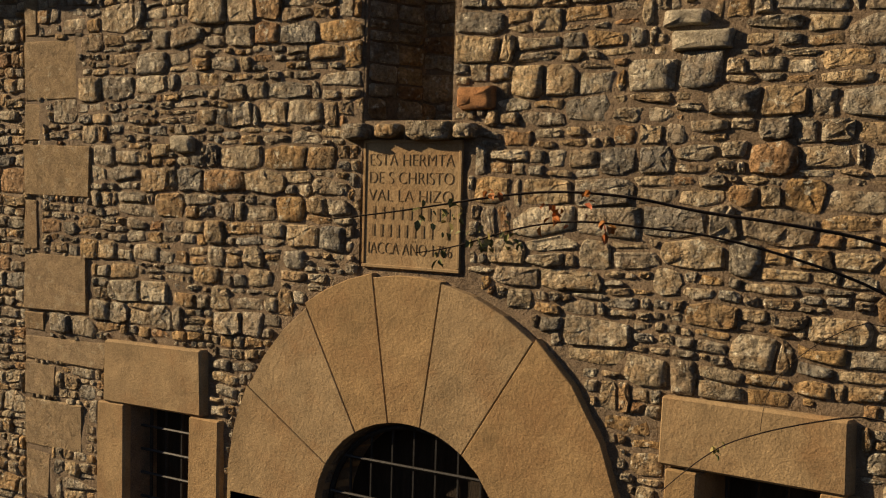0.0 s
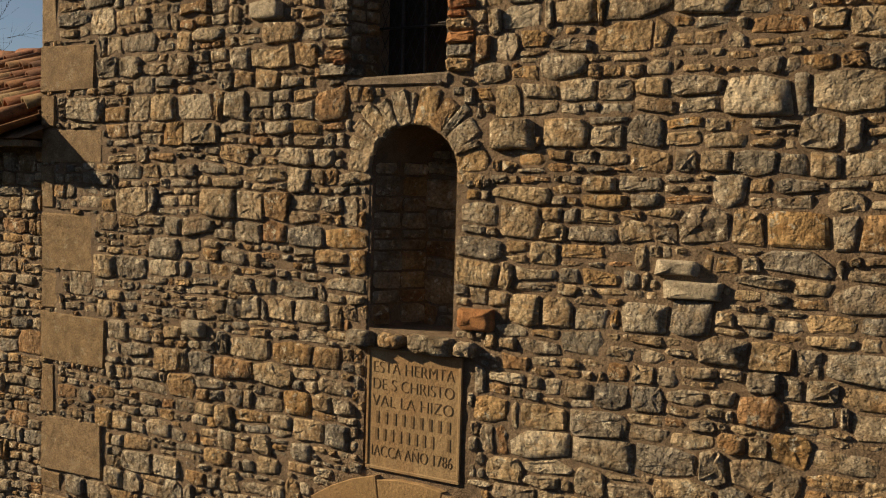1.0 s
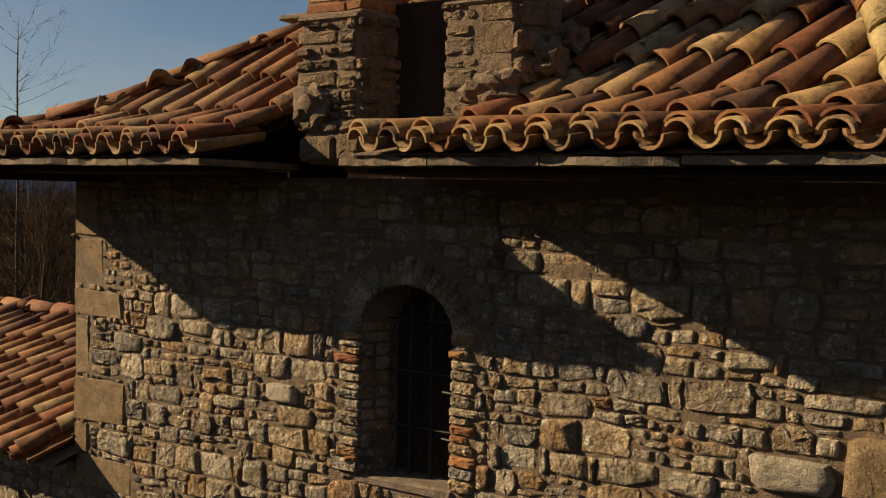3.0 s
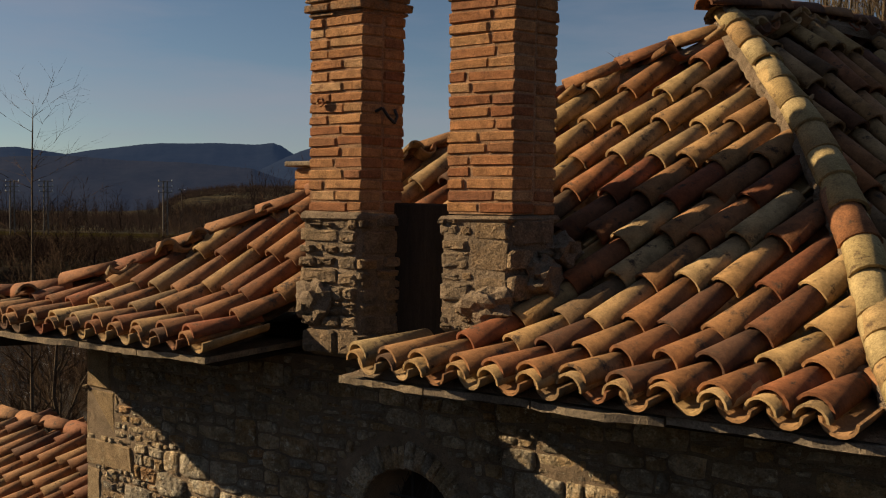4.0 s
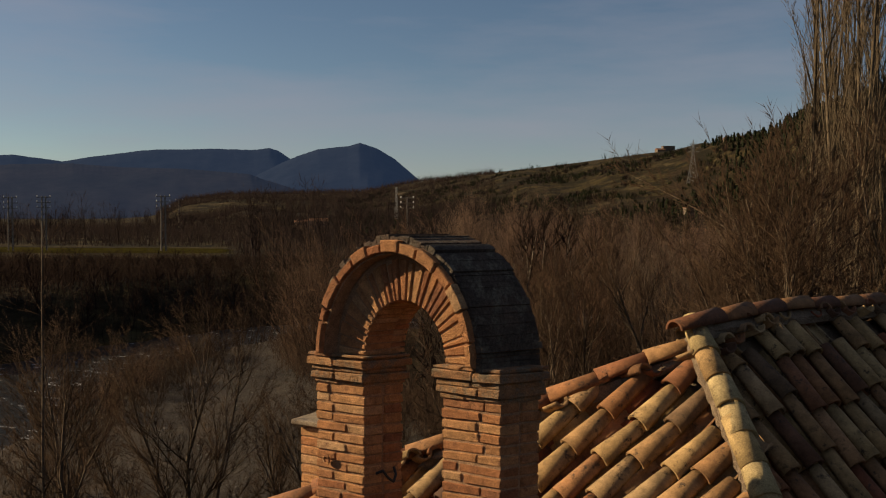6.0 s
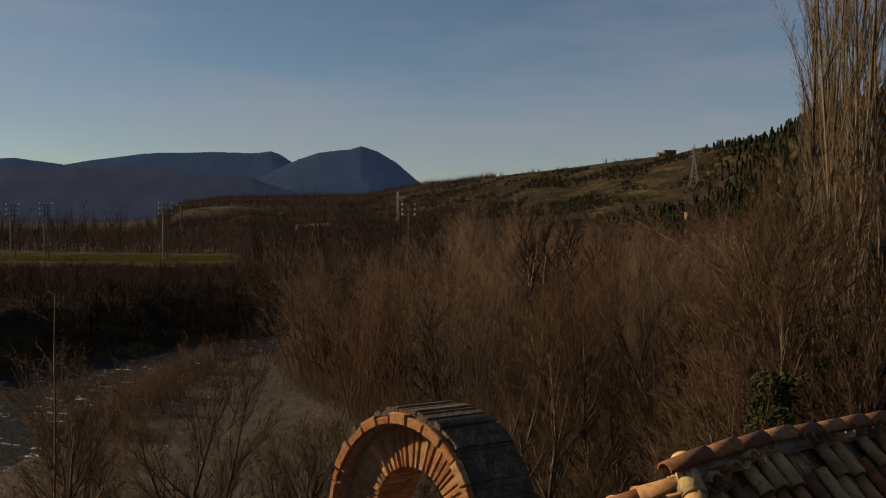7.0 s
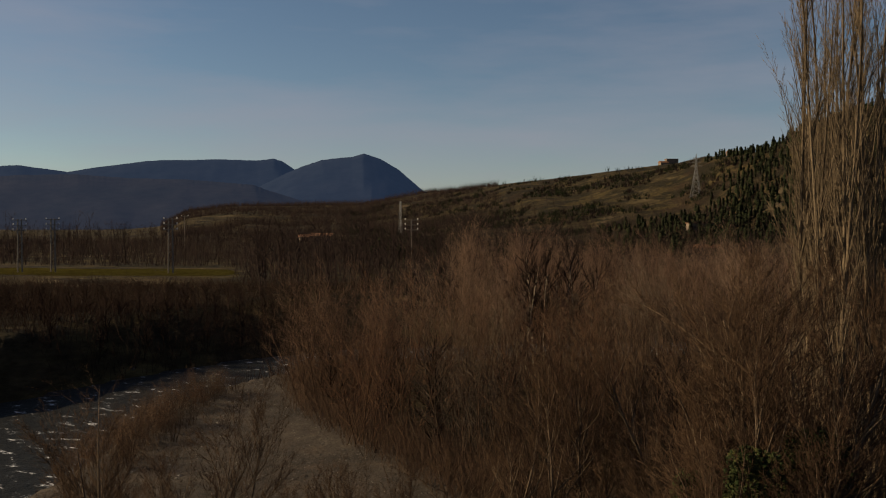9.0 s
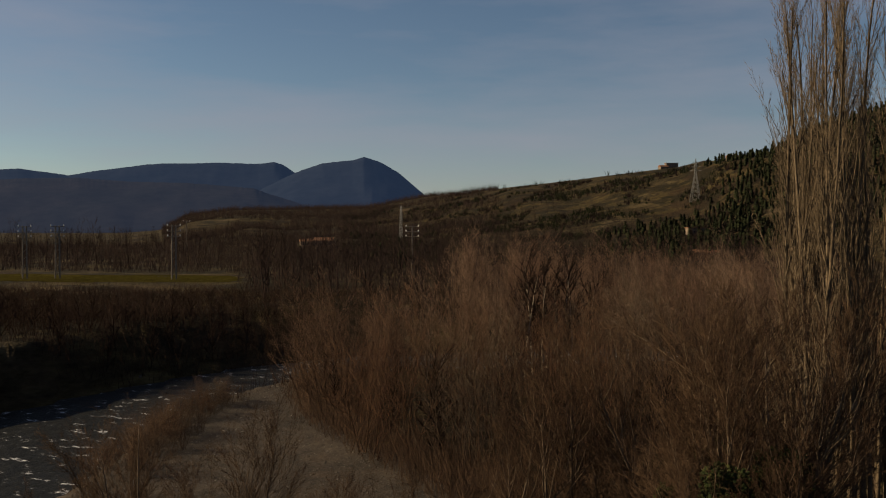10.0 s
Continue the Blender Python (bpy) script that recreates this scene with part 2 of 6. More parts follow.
def holed_wall(outer, holes, y0, y1):
    """A wall with openings through it, from loops of x, z."""
    bm = bmesh.new()
    edges = []
    for loop in (outer, *holes):
        vs = [bm.verts.new((x, y0, z)) for x, z in loop]
        edges += [bm.edges.new((vs[k], vs[(k + 1) % len(vs)])) for k in range(len(vs))]
    bmesh.ops.triangle_fill(bm, use_beauty=True, edges=edges)
    r = bmesh.ops.extrude_face_region(bm, geom=bm.faces[:])
    for v in r["geom"]:
        if isinstance(v, bmesh.types.BMVert):
            v.co.y = y1
            v.co.x += math.tan(radians(30)) * (y1 - y0)
    return bm


def empty(name, at=(0, 0, 0), label="", category="", group="", kind=""):
    ob = new(name)
    ob.empty_display_size = 0.2
    ob.location = at
    return tagged(ob, label, category, group, kind)


def shell(loop, size, proud, rng, lean=0.3, rough=0.20, flat=1.0):
    """A split stone from its outline in x, z round the origin, its rough face towards -y: vertices and faces. size: its narrow side in metres."""
    n = len(loop)
    w, h = [max(q[k] for q in loop) - min(q[k] for q in loop) for k in (0, 1)]
    lean_x, lean_z = rng.uniform(-lean, lean), rng.uniform(-lean * 0.7, lean * 1.2)
    inset = min(0.16, 0.008 / size * rng.uniform(0.6, 1.6))
    verts = []
    for scale, depth, r in ((1.03, -0.35, 0.0), (1 - 0.35 * inset, 0.66, rough), (1 - 1.7 * inset, 1.0, rough * 1.1), (0.50, 1.0 + 0.05 * flat, rough)):
        for x, z in loop:
            j = rng.uniform(-r, r * 0.8) + (lean_x * x / w + lean_z * z / h) if depth > 0 else 0
            g = scale * rng.uniform(0.97, 1.03) if r else scale
            verts.append((x * g, -proud * (depth + j), z * g))
    verts.append((rng.uniform(-0.12, 0.12) * w, -proud * rng.uniform(0.9, 1.2), rng.uniform(-0.12, 0.12) * h))
    faces = [(r * n + k, r * n + (k + 1) % n, (r + 1) * n + (k + 1) % n, (r + 1) * n + k) for r in range(3) for k in range(n)]
    faces += [(3 * n + k, 3 * n + (k + 1) % n, 4 * n) for k in range(n)]
    return verts, faces


def stone_lists(w, h, proud, rng, round_=0.5):
    """A roughly square-cut stone of a given width and height."""
    loop = []
    for sx, sz, first in ((1, -1, "z"), (1, 1, "x"), (-1, 1, "z"), (-1, -1, "x")):
        c = min(w, h) * rng.uniform(0.05, 0.16 + 0.16 * round_)
        cx, cz = c * rng.uniform(0.6, 1.7), c * rng.uniform(0.5, 1.2)
        px, pz = sx * w / 2 * rng.uniform(0.93, 1.05), sz * h / 2 * rng.uniform(0.90, 1.06)
        ends = [(px - sx * cx, pz), (px, pz - sz * cz)]
        loop += ends if first == "z" else ends[::-1]
    loop.insert(2, (w / 2 * rng.uniform(0.94, 1.06), rng.uniform(-0.15, 0.15) * h))
    loop.insert(5, (rng.uniform(-0.2, 0.2) * w, h / 2 * rng.uniform(0.90, 1.08)))
    loop.append((rng.uniform(-0.2, 0.2) * w, -h / 2 * rng.uniform(0.90, 1.08)))
    loop.insert(9, ((loop[8][0] + loop[9][0]) / 2, (loop[8][1] + loop[9][1]) / 2))
    return shell(loop, min(w, h), proud, rng)


def clipped(poly, n, at):
    """The part of a convex outline on the near side of a line: points q with n.q < at."""
    out = []
    for k in range(len(poly)):
        a, b = poly[k - 1], poly[k]
        da, db = n[0] * a[0] + n[1] * a[1] - at, n[0] * b[0] + n[1] * b[1] - at
        if (da < 0) != (db < 0):
            t = da / (da - db)
            out.append((a[0] + (b[0] - a[0]) * t, a[1] + (b[1] - a[1]) * t))
        if db < 0:
            out.append(b)
    return out


def broken(poly, rng, count=12):
    """An outline with worn corners and a fixed number of points, unevenly broken along its sides."""
    out = []
    for k in range(len(poly)):
        a, b, c = poly[k - 1], poly[k], poly[(k + 1) % len(poly)]
        for q in (a, c):
            d = math.hypot(q[0] - b[0], q[1] - b[1])
            t = min(0.30, rng.uniform(0.002, 0.013) / max(d, 0.001))
            out.append((b[0] + (q[0] - b[0]) * t, b[1] + (q[1] - b[1]) * t))
    while len(out) > count:
        k = min(range(len(out)), key=lambda k: math.hypot(out[k][0] - out[k - 1][0], out[k][1] - out[k - 1][1]))
        out[k] = ((out[k][0] + out[k - 1][0]) / 2, (out[k][1] + out[k - 1][1]) / 2)
        del out[k - 1]
    while len(out) < count:
        k = max(range(len(out)), key=lambda k: math.hypot(out[k][0] - out[k - 1][0], out[k][1] - out[k - 1][1]))
        a, b = out[k - 1], out[k]
        d, t = math.hypot(b[0] - a[0], b[1] - a[1]), rng.uniform(0.35, 0.65)
        o = rng.uniform(-0.10, 0.06) * d
        out.insert(k if k else len(out), (a[0] + (b[0] - a[0]) * t + (b[1] - a[1]) / d * o, a[1] + (b[1] - a[1]) * t - (b[0] - a[0]) / d * o))
    return out


def stone_cells(laid, skip):
    """Uneven outlines for stones given as x, z, width, height: each pair of neighbours shares a slanting joint. Rows of x, z, outline."""
    cells, out = {}, []
    for k, (x, z, w, h) in enumerate(laid):
        cells.setdefault((int(x // 0.5), int(z // 0.5)), []).append(k)
    for k, (x, z, w, h) in enumerate(laid):
        gw, gh = 1.16, 1.22
        if skip(x - w * gw / 2, x + w * gw / 2, z - h * gh / 2, z + h * gh / 2):
            gw = gh = 1.0
        poly = [(-w * gw / 2, -h * gh / 2), (w * gw / 2, -h * gh / 2), (w * gw / 2, h * gh / 2), (-w * gw / 2, h * gh / 2)]
        i, j = int(x // 0.5), int(z // 0.5)
        for m in [m for a in (-1, 0, 1) for b in (-1, 0, 1) for m in cells.get((i + a, j + b), ())]:
            x2, z2, w2, h2 = laid[m]
            dx, dz = x2 - x, z2 - z
            if m == k or abs(dx) > (w + w2) * 0.75 or abs(dz) > (h + h2) * 0.8:
                continue
            sx, sz = dx / (w + w2), dz / (h + h2)
            nx, nz = sx * abs(sx) / (w + w2), sz * abs(sz) / (h + h2)
            turn = 0.30 * noise.noise(((x + x2) * 17, (z + z2) * 17, 2.5))
            ln = math.hypot(nx, nz) or 1.0
            nx, nz = (nx * math.cos(turn) - nz * math.sin(turn)) / ln, (nx * math.sin(turn) + nz * math.cos(turn)) / ln
            t = w / (w + w2) if abs(sx) > abs(sz) else h / (h + h2)
            gap = 0.0045 + 0.005 * (0.5 + noise.noise(((x + x2) * 5, (z + z2) * 5, 6.5)))
            poly = clipped(poly, (nx, nz), (nx * dx + nz * dz) * t - gap)
            if len(poly) < 3:
                break
        if len(poly) > 2:
            cx, cz = sum(q[0] for q in poly) / len(poly), sum(q[1] for q in poly) / len(poly)
            poly = [(a - cx, b - cz) for a, b in poly]
            if max(q[0] for q in poly) - min(q[0] for q in poly) > 0.03 and max(q[1] for q in poly) - min(q[1] for q in poly) > 0.022:
                out.append((x + cx, z + cz, poly))
    return out


SKEW = math.tan(radians(30))       # the building's sides run off at a slant from the facade, to fit the camera's view


def slanted(bm, y0=0.0):
    for v in bm.verts:
        v.co.x += SKEW * (v.co.y - y0)
    return bm


# ---- church: facade ----
XL, XR, EAVE = -3.01, 2.32, 7.04
DOOR = (-0.07, 0.55, 1.86)       # centre, half width, springing
RING = 1.17
PLAQUE = (-0.385, 0.19, 3.215, 3.885)
NICHE = (-0.135, 0.255, 3.985, 4.84, 0.24)
SLIT = (-0.255, 0.30, 5.34, 6.18, 0.27)
WIN_L = (-2.055, -1.545, 1.30, 2.245)
WIN_R = (1.42, 1.925, 1.35, 2.41)

facade = empty("wall_facade", (0, 0, 0), "rubble stone facade of a small hermitage, weathered and sunlit", "wall", kind="structure")
holes = [arch_loop(DOOR[0], DOOR[1], 0.05, DOOR[2], DOOR[1]), arch_loop(NICHE[0], NICHE[1], NICHE[2], NICHE[3], NICHE[4]),
         arch_loop(SLIT[0], SLIT[1], SLIT[2], SLIT[3], SLIT[4]),
         [(WIN_L[0], WIN_L[2]), (WIN_L[1], WIN_L[2]), (WIN_L[1], WIN_L[3]), (WIN_L[0], WIN_L[3])],
         [(WIN_R[0], WIN_R[2]), (WIN_R[1], WIN_R[2]), (WIN_R[1], WIN_R[3]), (WIN_R[0], WIN_R[3])]]
part("mortar_core", holed_wall([(XL, 0), (XR, 0), (XR, EAVE), (XL, EAVE)], holes, 0.0, 0.6), MORTAR, facade)

QUOINS = [(6.62, 6.98, 0.27), (6.27, 6.62, 0.30), (6.06, 6.26, 0.49), (5.65, 6.05, 0.16), (5.32, 5.64, 0.52), (5.10, 5.31, 0.15), (4.85, 5.09, 0.58), (4.55, 4.84, 0.13),
          (4.14, 4.54, 0.50), (3.87, 4.13, 0.16), (3.52, 3.86, 0.61), (3.16, 3.51, 0.14), (2.77, 3.15, 0.59), (2.62, 2.76, 0.20), (2.44, 2.61, 0.76), (2.2, 2.43, 0.3),
          (1.85, 2.19, 0.55), (1.5, 1.84, 0.25), (1.1, 1.49, 0.6), (0.7, 1.09, 0.3), (0.3, 0.69, 0.6), (0.0, 0.29, 0.4)]


def blocked(x0, x1, z0, z1):
    """Whether a stone there would run into an opening, the door's ring, a lintel, the plaque or a quoin."""
    def hit(a0, a1, b0, b1):
        return x0 < a1 and x1 > a0 and z0 < b1 and z1 > b0
    for qz0, qz1, w in QUOINS:
        if hit(XL - 0.1, XL + w, qz0 + 0.02, qz1 - 0.02):
            return True
    cx, r = DOOR[0], RING
    nx, nz = max(x0, min(cx, x1)), max(z0, min(DOOR[2], z1))
    if math.hypot(nx - cx, (nz - DOOR[2]) / 1.14) < r + 0.01 or (z0 < DOOR[2] and hit(cx - 1.2, cx + 1.2, 0, DOOR[2])):
        return True
    if hit(PLAQUE[0] - 0.02, PLAQUE[1] + 0.03, PLAQUE[2] - 0.03, PLAQUE[3] + 0.02):
        return True
    for c, h, a, b, rise in (NICHE, SLIT):
        if hit(c - h, c + h, a - 0.01, b) or (h == SLIT[1] and hit(c - h - 0.15, c + h + 0.15, a, b + 0.04)):
            return True
        mx, mz = max(x0, min(c, x1)), max(z0, b)
        if z1 > b and math.hypot((mx - c) / (h + 0.19), (mz - b) / (rise + 0.2)) < 1:
            return True
    if hit(NICHE[0] - 0.38, NICHE[0] + 0.40, NICHE[2] - 0.11, NICHE[2]) or hit(SLIT[0] - 0.33, SLIT[0] + 0.33, SLIT[2] - 0.03, SLIT[2]):
        return True
    for bx, bz, bw, bh in ((0.255, 4.09, 0.20, 0.115), (1.78, 5.735, 0.35, 0.15), (2.12, 5.80, 0.24, 0.30), (1.26, 4.42, 0.20, 0.075), (1.33, 4.32, 0.27, 0.085), (-1.64, 3.86, 0.17, 0.10), (0.42, 5.03, 0.24, 0.16), (-1.12, 5.74, 0.24, 0.11)):
        if hit(bx - bw / 2, bx + bw / 2, bz - bh / 2, bz + bh / 2):
            return True
    if hit(-2.25, -1.42, 2.25, 2.65) or hit(-2.32, -1.30, 0.9, 2.26) or hit(1.245, 2.05, 2.40, 2.74) or hit(1.25, 2.1, 0.9, 2.42):
        return True
    return False


def lay_stones(x_from, x_to, z_from, z_to, coarse, rng, skip):
    """Rough courses of rubble: a list of x, z, width, height. Where a stone would not fit, smaller ones are tried."""
    laid = []

    def fit_in(x0, x1, z0, z1, depth):
        w, h = x1 - x0, z1 - z0
        if w < 0.028 or h < 0.02:
            return
        if not skip(x0, x1, z0, z1):
            laid.append(((x0 + x1) / 2, (z0 + z1) / 2, w, h))
        elif depth:
            if w > h * 0.9:
                m = x0 + w * rng.uniform(0.4, 0.6)
                fit_in(x0, m - 0.004, z0, z1, depth - 1)
                fit_in(m + 0.004, x1, z0, z1, depth - 1)
            else:
                m = z0 + h * rng.uniform(0.4, 0.6)
                fit_in(x0, x1, z0, m - 0.004, depth - 1)
                fit_in(x0, x1, m + 0.004, z1, depth - 1)

    z = z_from
    band = 0
    while z < z_to:
        bh = min(rng.uniform(0.105, 0.175), z_to - z + 0.01)
        x = x_from + rng.uniform(-0.05, 0.0)
        while x < x_to:
            big = coarse(x, z)
            pick = rng.random()
            rows = 1 if pick < 0.36 + 0.12 * big else 2 if pick < 0.95 else 3
            cuts = [0.0] + sorted(rng.uniform(0.3, 0.7) if rows == 2 else (k + rng.uniform(-0.18, 0.18)) / rows for k in range(1, rows)) + [1.0]
            run = bh * rng.uniform(1.0, 2.3 + 0.9 * big)
            if x + run > x_to - 0.05:
                run = x_to - x
            for a, b in zip(cuts, cuts[1:]):
                sh = bh * (b - a)
                sx = x
                while sx < x + run - 0.03:
                    sw = min(max(sh * rng.uniform(1.1, 3.3), 0.055), 0.29, x + run - sx)
                    if x + run - sx - sw < 0.05:
                        sw = x + run - sx
                    gap = rng.uniform(0.004, 0.015) + 0.006 * big
                    wob = 0.045 * noise.noise(((sx + sw / 2) * 0.9, z * 0.8, 3.1)) + 0.02 * noise.noise(((sx + sw / 2) * 3, z * 2, 7.7))
                    zc = z + wob + bh * (a + b) / 2 + rng.uniform(-0.007, 0.007)
                    h = sh - gap * 0.9
                    fit_in(sx, sx + sw - gap, zc - h / 2, zc + h / 2, 4)
                    sx += sw
            x += run
        z += bh
        band += 1
    return laid


def worn(me):
    """Smooth faces within a stone's front, crisp ones at its rim."""
    me.polygons.foreach_set("use_smooth", [k % STONE_FACES >= 2 * STONE_FACES // 4 for k in range(len(me.polygons))])


STONE_FACES = 48


def set_stones(laid, host, y, rng, singles, name="stone", depth=(0.009, 0.023), mat=None, singled=lambda x, z: True, skip=lambda *a: False):
    """Stones into a wall: the first large ones as parts, the rest joined."""
    mat = mat or STONE
    joined_v, joined_f, crisp = [], [], []
    done = 0
    for x, z, poly in stone_cells(laid, skip):
        w, h = [max(q[k] for q in poly) - min(q[k] for q in poly) for k in (0, 1)]
        p = rng.uniform(*depth) * (0.9 + 0.5 * min(h, 0.14) / 0.14) * 0.85
        jagged = rng.random() < 0.45
        v, f = shell(broken(poly, rng), min(w, h), p, rng, 0.45 if jagged else 0.25, 0.27 if jagged else 0.13)
        if done < singles and w * h > 0.010 and singled(x, z):
            me = from_lists(name, v, f, mat)
            if not jagged:
                worn(me)
            part(name, me, None, host).location = (x, y, z)
            done += 1
            continue
        base = len(joined_v)
        joined_v += [(a + x, b + y, c + z) for a, b, c in v]
        joined_f += [tuple(base + i for i in q) for q in f]
        crisp += [not jagged and k >= 24 for k in range(len(f))]
    me = from_lists("stonework", joined_v, joined_f, mat)
    me.polygons.foreach_set("use_smooth", crisp)
    return tagged(part("stonework", me, None, host), kind="stuff")


rng = random.Random(11)
laid = lay_stones(XL + 0.02, XR + 0.05, 0.0, EAVE - 0.05, lambda x, z: min(1, max(0, (x - 0.2) / 1.2)), rng, blocked)
rng.shuffle(laid)
set_stones(laid, facade, 0.0, random.Random(12), 300, singled=lambda x, z: -1.9 < x < 2.1 and 3.2 < z < 6.2, skip=blocked)

# uneven pointing that laps over the stones' rims
STEP_M = 0.026
cols, rows_m = int((XR - XL - 0.06) / STEP_M), int((EAVE - 0.02) / STEP_M)


def bare_there(x, z):
    """Whether the pointing leaves a place free: openings, dressed stone and plaque."""
    if PLAQUE[0] - 0.03 < x < PLAQUE[1] + 0.03 and PLAQUE[2] - 0.03 < z < PLAQUE[3] + 0.03:
        return True
    for c, half, z0, z1, rise in (NICHE, SLIT):
        if abs(x - c) < half + 0.015 and z0 - 0.06 < z < z1 or z >= z1 and math.hypot((x - c) / (half + 0.02), (z - z1) / (rise + 0.02)) < 1:
            return True
    if math.hypot(x - DOOR[0], (z - DOOR[2]) / 1.14) < RING - 0.02 or (abs(x - DOOR[0]) < RING - 0.02 and z < DOOR[2]):
        return True
    for qz0, qz1, w in QUOINS:
        if qz0 < z < qz1 and x < XL + w - 0.02:
            return True
    return -2.30 < x < -1.32 and 1.1 < z < 2.63 or 1.25 < x < 2.07 and 1.15 < z < 2.72


index, verts, faces = {}, [], []
for i in range(cols):
    for j in range(rows_m):
        if not bare_there(XL + 0.03 + (i + 0.5) * STEP_M, (j + 0.5) * STEP_M):
            q = []
            for a, b in ((i, j), (i + 1, j), (i + 1, j + 1), (i, j + 1)):
                if (a, b) not in index:
                    x, z = XL + 0.03 + a * STEP_M, b * STEP_M
                    lap = 0.5 * noise.noise((x * 2.1, z * 2.1, 0.3)) + 0.55 * noise.noise((x * 8, z * 11, 4.0)) + 0.35 * noise.noise((x * 22, z * 22, 9.0))
                    index[(a, b)] = len(verts)
                    verts.append((x, -0.0045 - 0.013 * lap, z))
                q.append(index[(a, b)])
            faces.append(q)
part("mortar_pointing", from_lists("mortar_pointing", verts, faces, MORTAR, True), None, facade)

# stones that stand out by their colour
for name, x, z, w, h, mat in (("orange_block", 0.255, 4.09, 0.20, 0.115, BRICK), ("pale_block", 1.78, 5.735, 0.35, 0.15, PALE), ("brown_block", 2.12, 5.80, 0.24, 0.30, QUOIN),
                              ("pale_block", 1.26, 4.42, 0.20, 0.075, PALE), ("pale_block", 1.33, 4.32, 0.27, 0.085, PALE), ("pale_block", -1.64, 3.86, 0.17, 0.10, PALE), ("ochre_block", 0.42, 5.03, 0.24, 0.16, STONE),
                              ("brick_bit", 0.08, 6.10, 0.10, 0.04, BRICK), ("brick_bit", -0.60, 5.42, 0.08, 0.035, BRICK), ("pale_block", -1.12, 5.74, 0.24, 0.11, PALE)):
    v, f = stone_lists(w, h, 0.034, rng, round_=0.2)
    me = from_lists(name, v, f, mat)
    worn(me)
    part(name, me, None, facade).location = (x, -0.004, z)

# quoins on the facade's corner
rng = random.Random(5)
for z0, z1, w in QUOINS:
    bm = bmesh.new()
    box(bm, XL - 0.006, XL + w - 0.01, -rng.uniform(0.006, 0.02), 0.35, z0, z1 - 0.012, bevel=0.010, jitter=0.010, rng=rng)
    part("quoin", bm, QUOIN, facade)


def voussoirs(host, cx, cz, r0, r1, a0, a1, count, y0, y1, mat, rng, squash=1.0, name="voussoir", gap=0.006, ragged=0.0, wobble=0.0, slant_from=0.0, tall=1.0):
    """Wedge stones round an arch, each a part; tall: how far the outer ring rises over a circle."""
    cuts = [a0 + (a1 - a0) * (k + (rng.uniform(-wobble, wobble) if 0 < k < count else 0)) / count for k in range(count + 1)]
    for b0, b1 in zip(cuts, cuts[1:]):
        bm = bmesh.new()
        g0, g1 = gap / 2 / r0, gap / 2 / r1
        out = r1 + rng.uniform(-ragged, ragged)
        proud = rng.uniform(0, 0.6) * ragged
        steps = 3
        loop = [(r0, b0 + g0 + (b1 - b0 - 2 * g0) * k / steps) for k in range(steps + 1)] + [(out, b1 - g1 - (b1 - b0 - 2 * g1) * k / steps) for k in range(steps + 1)]
        front = [bm.verts.new((cx + r * math.cos(a), y0 - proud, cz + squash * (tall if r == out else 1.0) * r * math.sin(a))) for r, a in loop]
        back = [bm.verts.new((v.co.x, y1, v.co.z)) for v in front]
        n = len(loop)
        bm.faces.new(front)
        bm.faces.new(back[::-1])
        for k in range(n):
            bm.faces.new((front[k], back[k], back[(k + 1) % n], front[(k + 1) % n]))
        slanted(bm, slant_from)
        bmesh.ops.recalc_face_normals(bm, faces=bm.faces)
        bmesh.ops.bevel(bm, geom=[e for e in bm.edges if e.verts[0].co.y < y1 - 0.001 and e.verts[1].co.y < y1 - 0.001], offset=min(0.006, gap), segments=1, affect="EDGES")
        part(name, bm, mat, host)


# ---- door with its ring of voussoirs ----
doorway = empty("door_1", (0, 0, 0), "arched doorway with broad sandstone voussoirs and an iron grille", "doorway", kind="structure")
rng = random.Random(3)
for a, b in ((-4, 14), (14, 53), (53, 80.5), (80.5, 100.5), (100.5, 123), (123, 152), (152, 184)):
    voussoirs(doorway, DOOR[0], DOOR[2], DOOR[1], RING + rng.uniform(-0.015, 0.02), radians(a), radians(b), 1, -0.035, 0.32, DRESSED, rng, gap=0.0035, tall=1.14)
for s in (-1, 1):
    for z0, z1 in ((1.32, 1.86), (0.7, 1.31), (0.05, 0.69)):
        bm = bmesh.new()
        xa, xb = DOOR[0] + s * DOOR[1], DOOR[0] + s * (RING - 0.02)
        box(bm, min(xa, xb), max(xa, xb), -0.035, 0.32, z0, z1, bevel=0.008)
        part("jamb_stone", slanted(bm), DRESSED, doorway)
grille = empty("door_grille", (DOOR[0] + 0.01, 0.03, 0.01), "black wrought iron grille in the arched doorway", "grille")
bm = bmesh.new()
N = 28
for k in range(N):
    a, b = math.pi * k / N, math.pi * (k + 1) / N
    rod(bm, (0.52 * math.cos(a), 0, 1.85 + 0.52 * math.sin(a)), (0.52 * math.cos(b), 0, 1.85 + 0.52 * math.sin(b)), 0.016)
rod(bm, (-0.52, 0, 0.0), (-0.52, 0, 1.85), 0.016)
rod(bm, (0.52, 0, 0.0), (0.52, 0, 1.85), 0.016)
part("rim", bm, IRON, grille)
for k in range(7):
    x = -0.39 + 0.13 * k
    bm = bmesh.new()
    rod(bm, (x, 0, 0.0), (x, 0, 1.85 + math.sqrt(0.52 ** 2 - x * x)), 0.0085)
    part("upright", bm, IRON, grille)
for z in (2.16, 1.95, 1.74, 1.4, 1.0, 0.6, 0.2):
    half = 0.52 if z < 1.85 else math.sqrt(0.52 ** 2 - (z - 1.85) ** 2)
    bm = bmesh.new()
    rod(bm, (-half, -0.012, z), (half, -0.012, z), 0.009)
    part("crossbar", bm, IRON, grille)

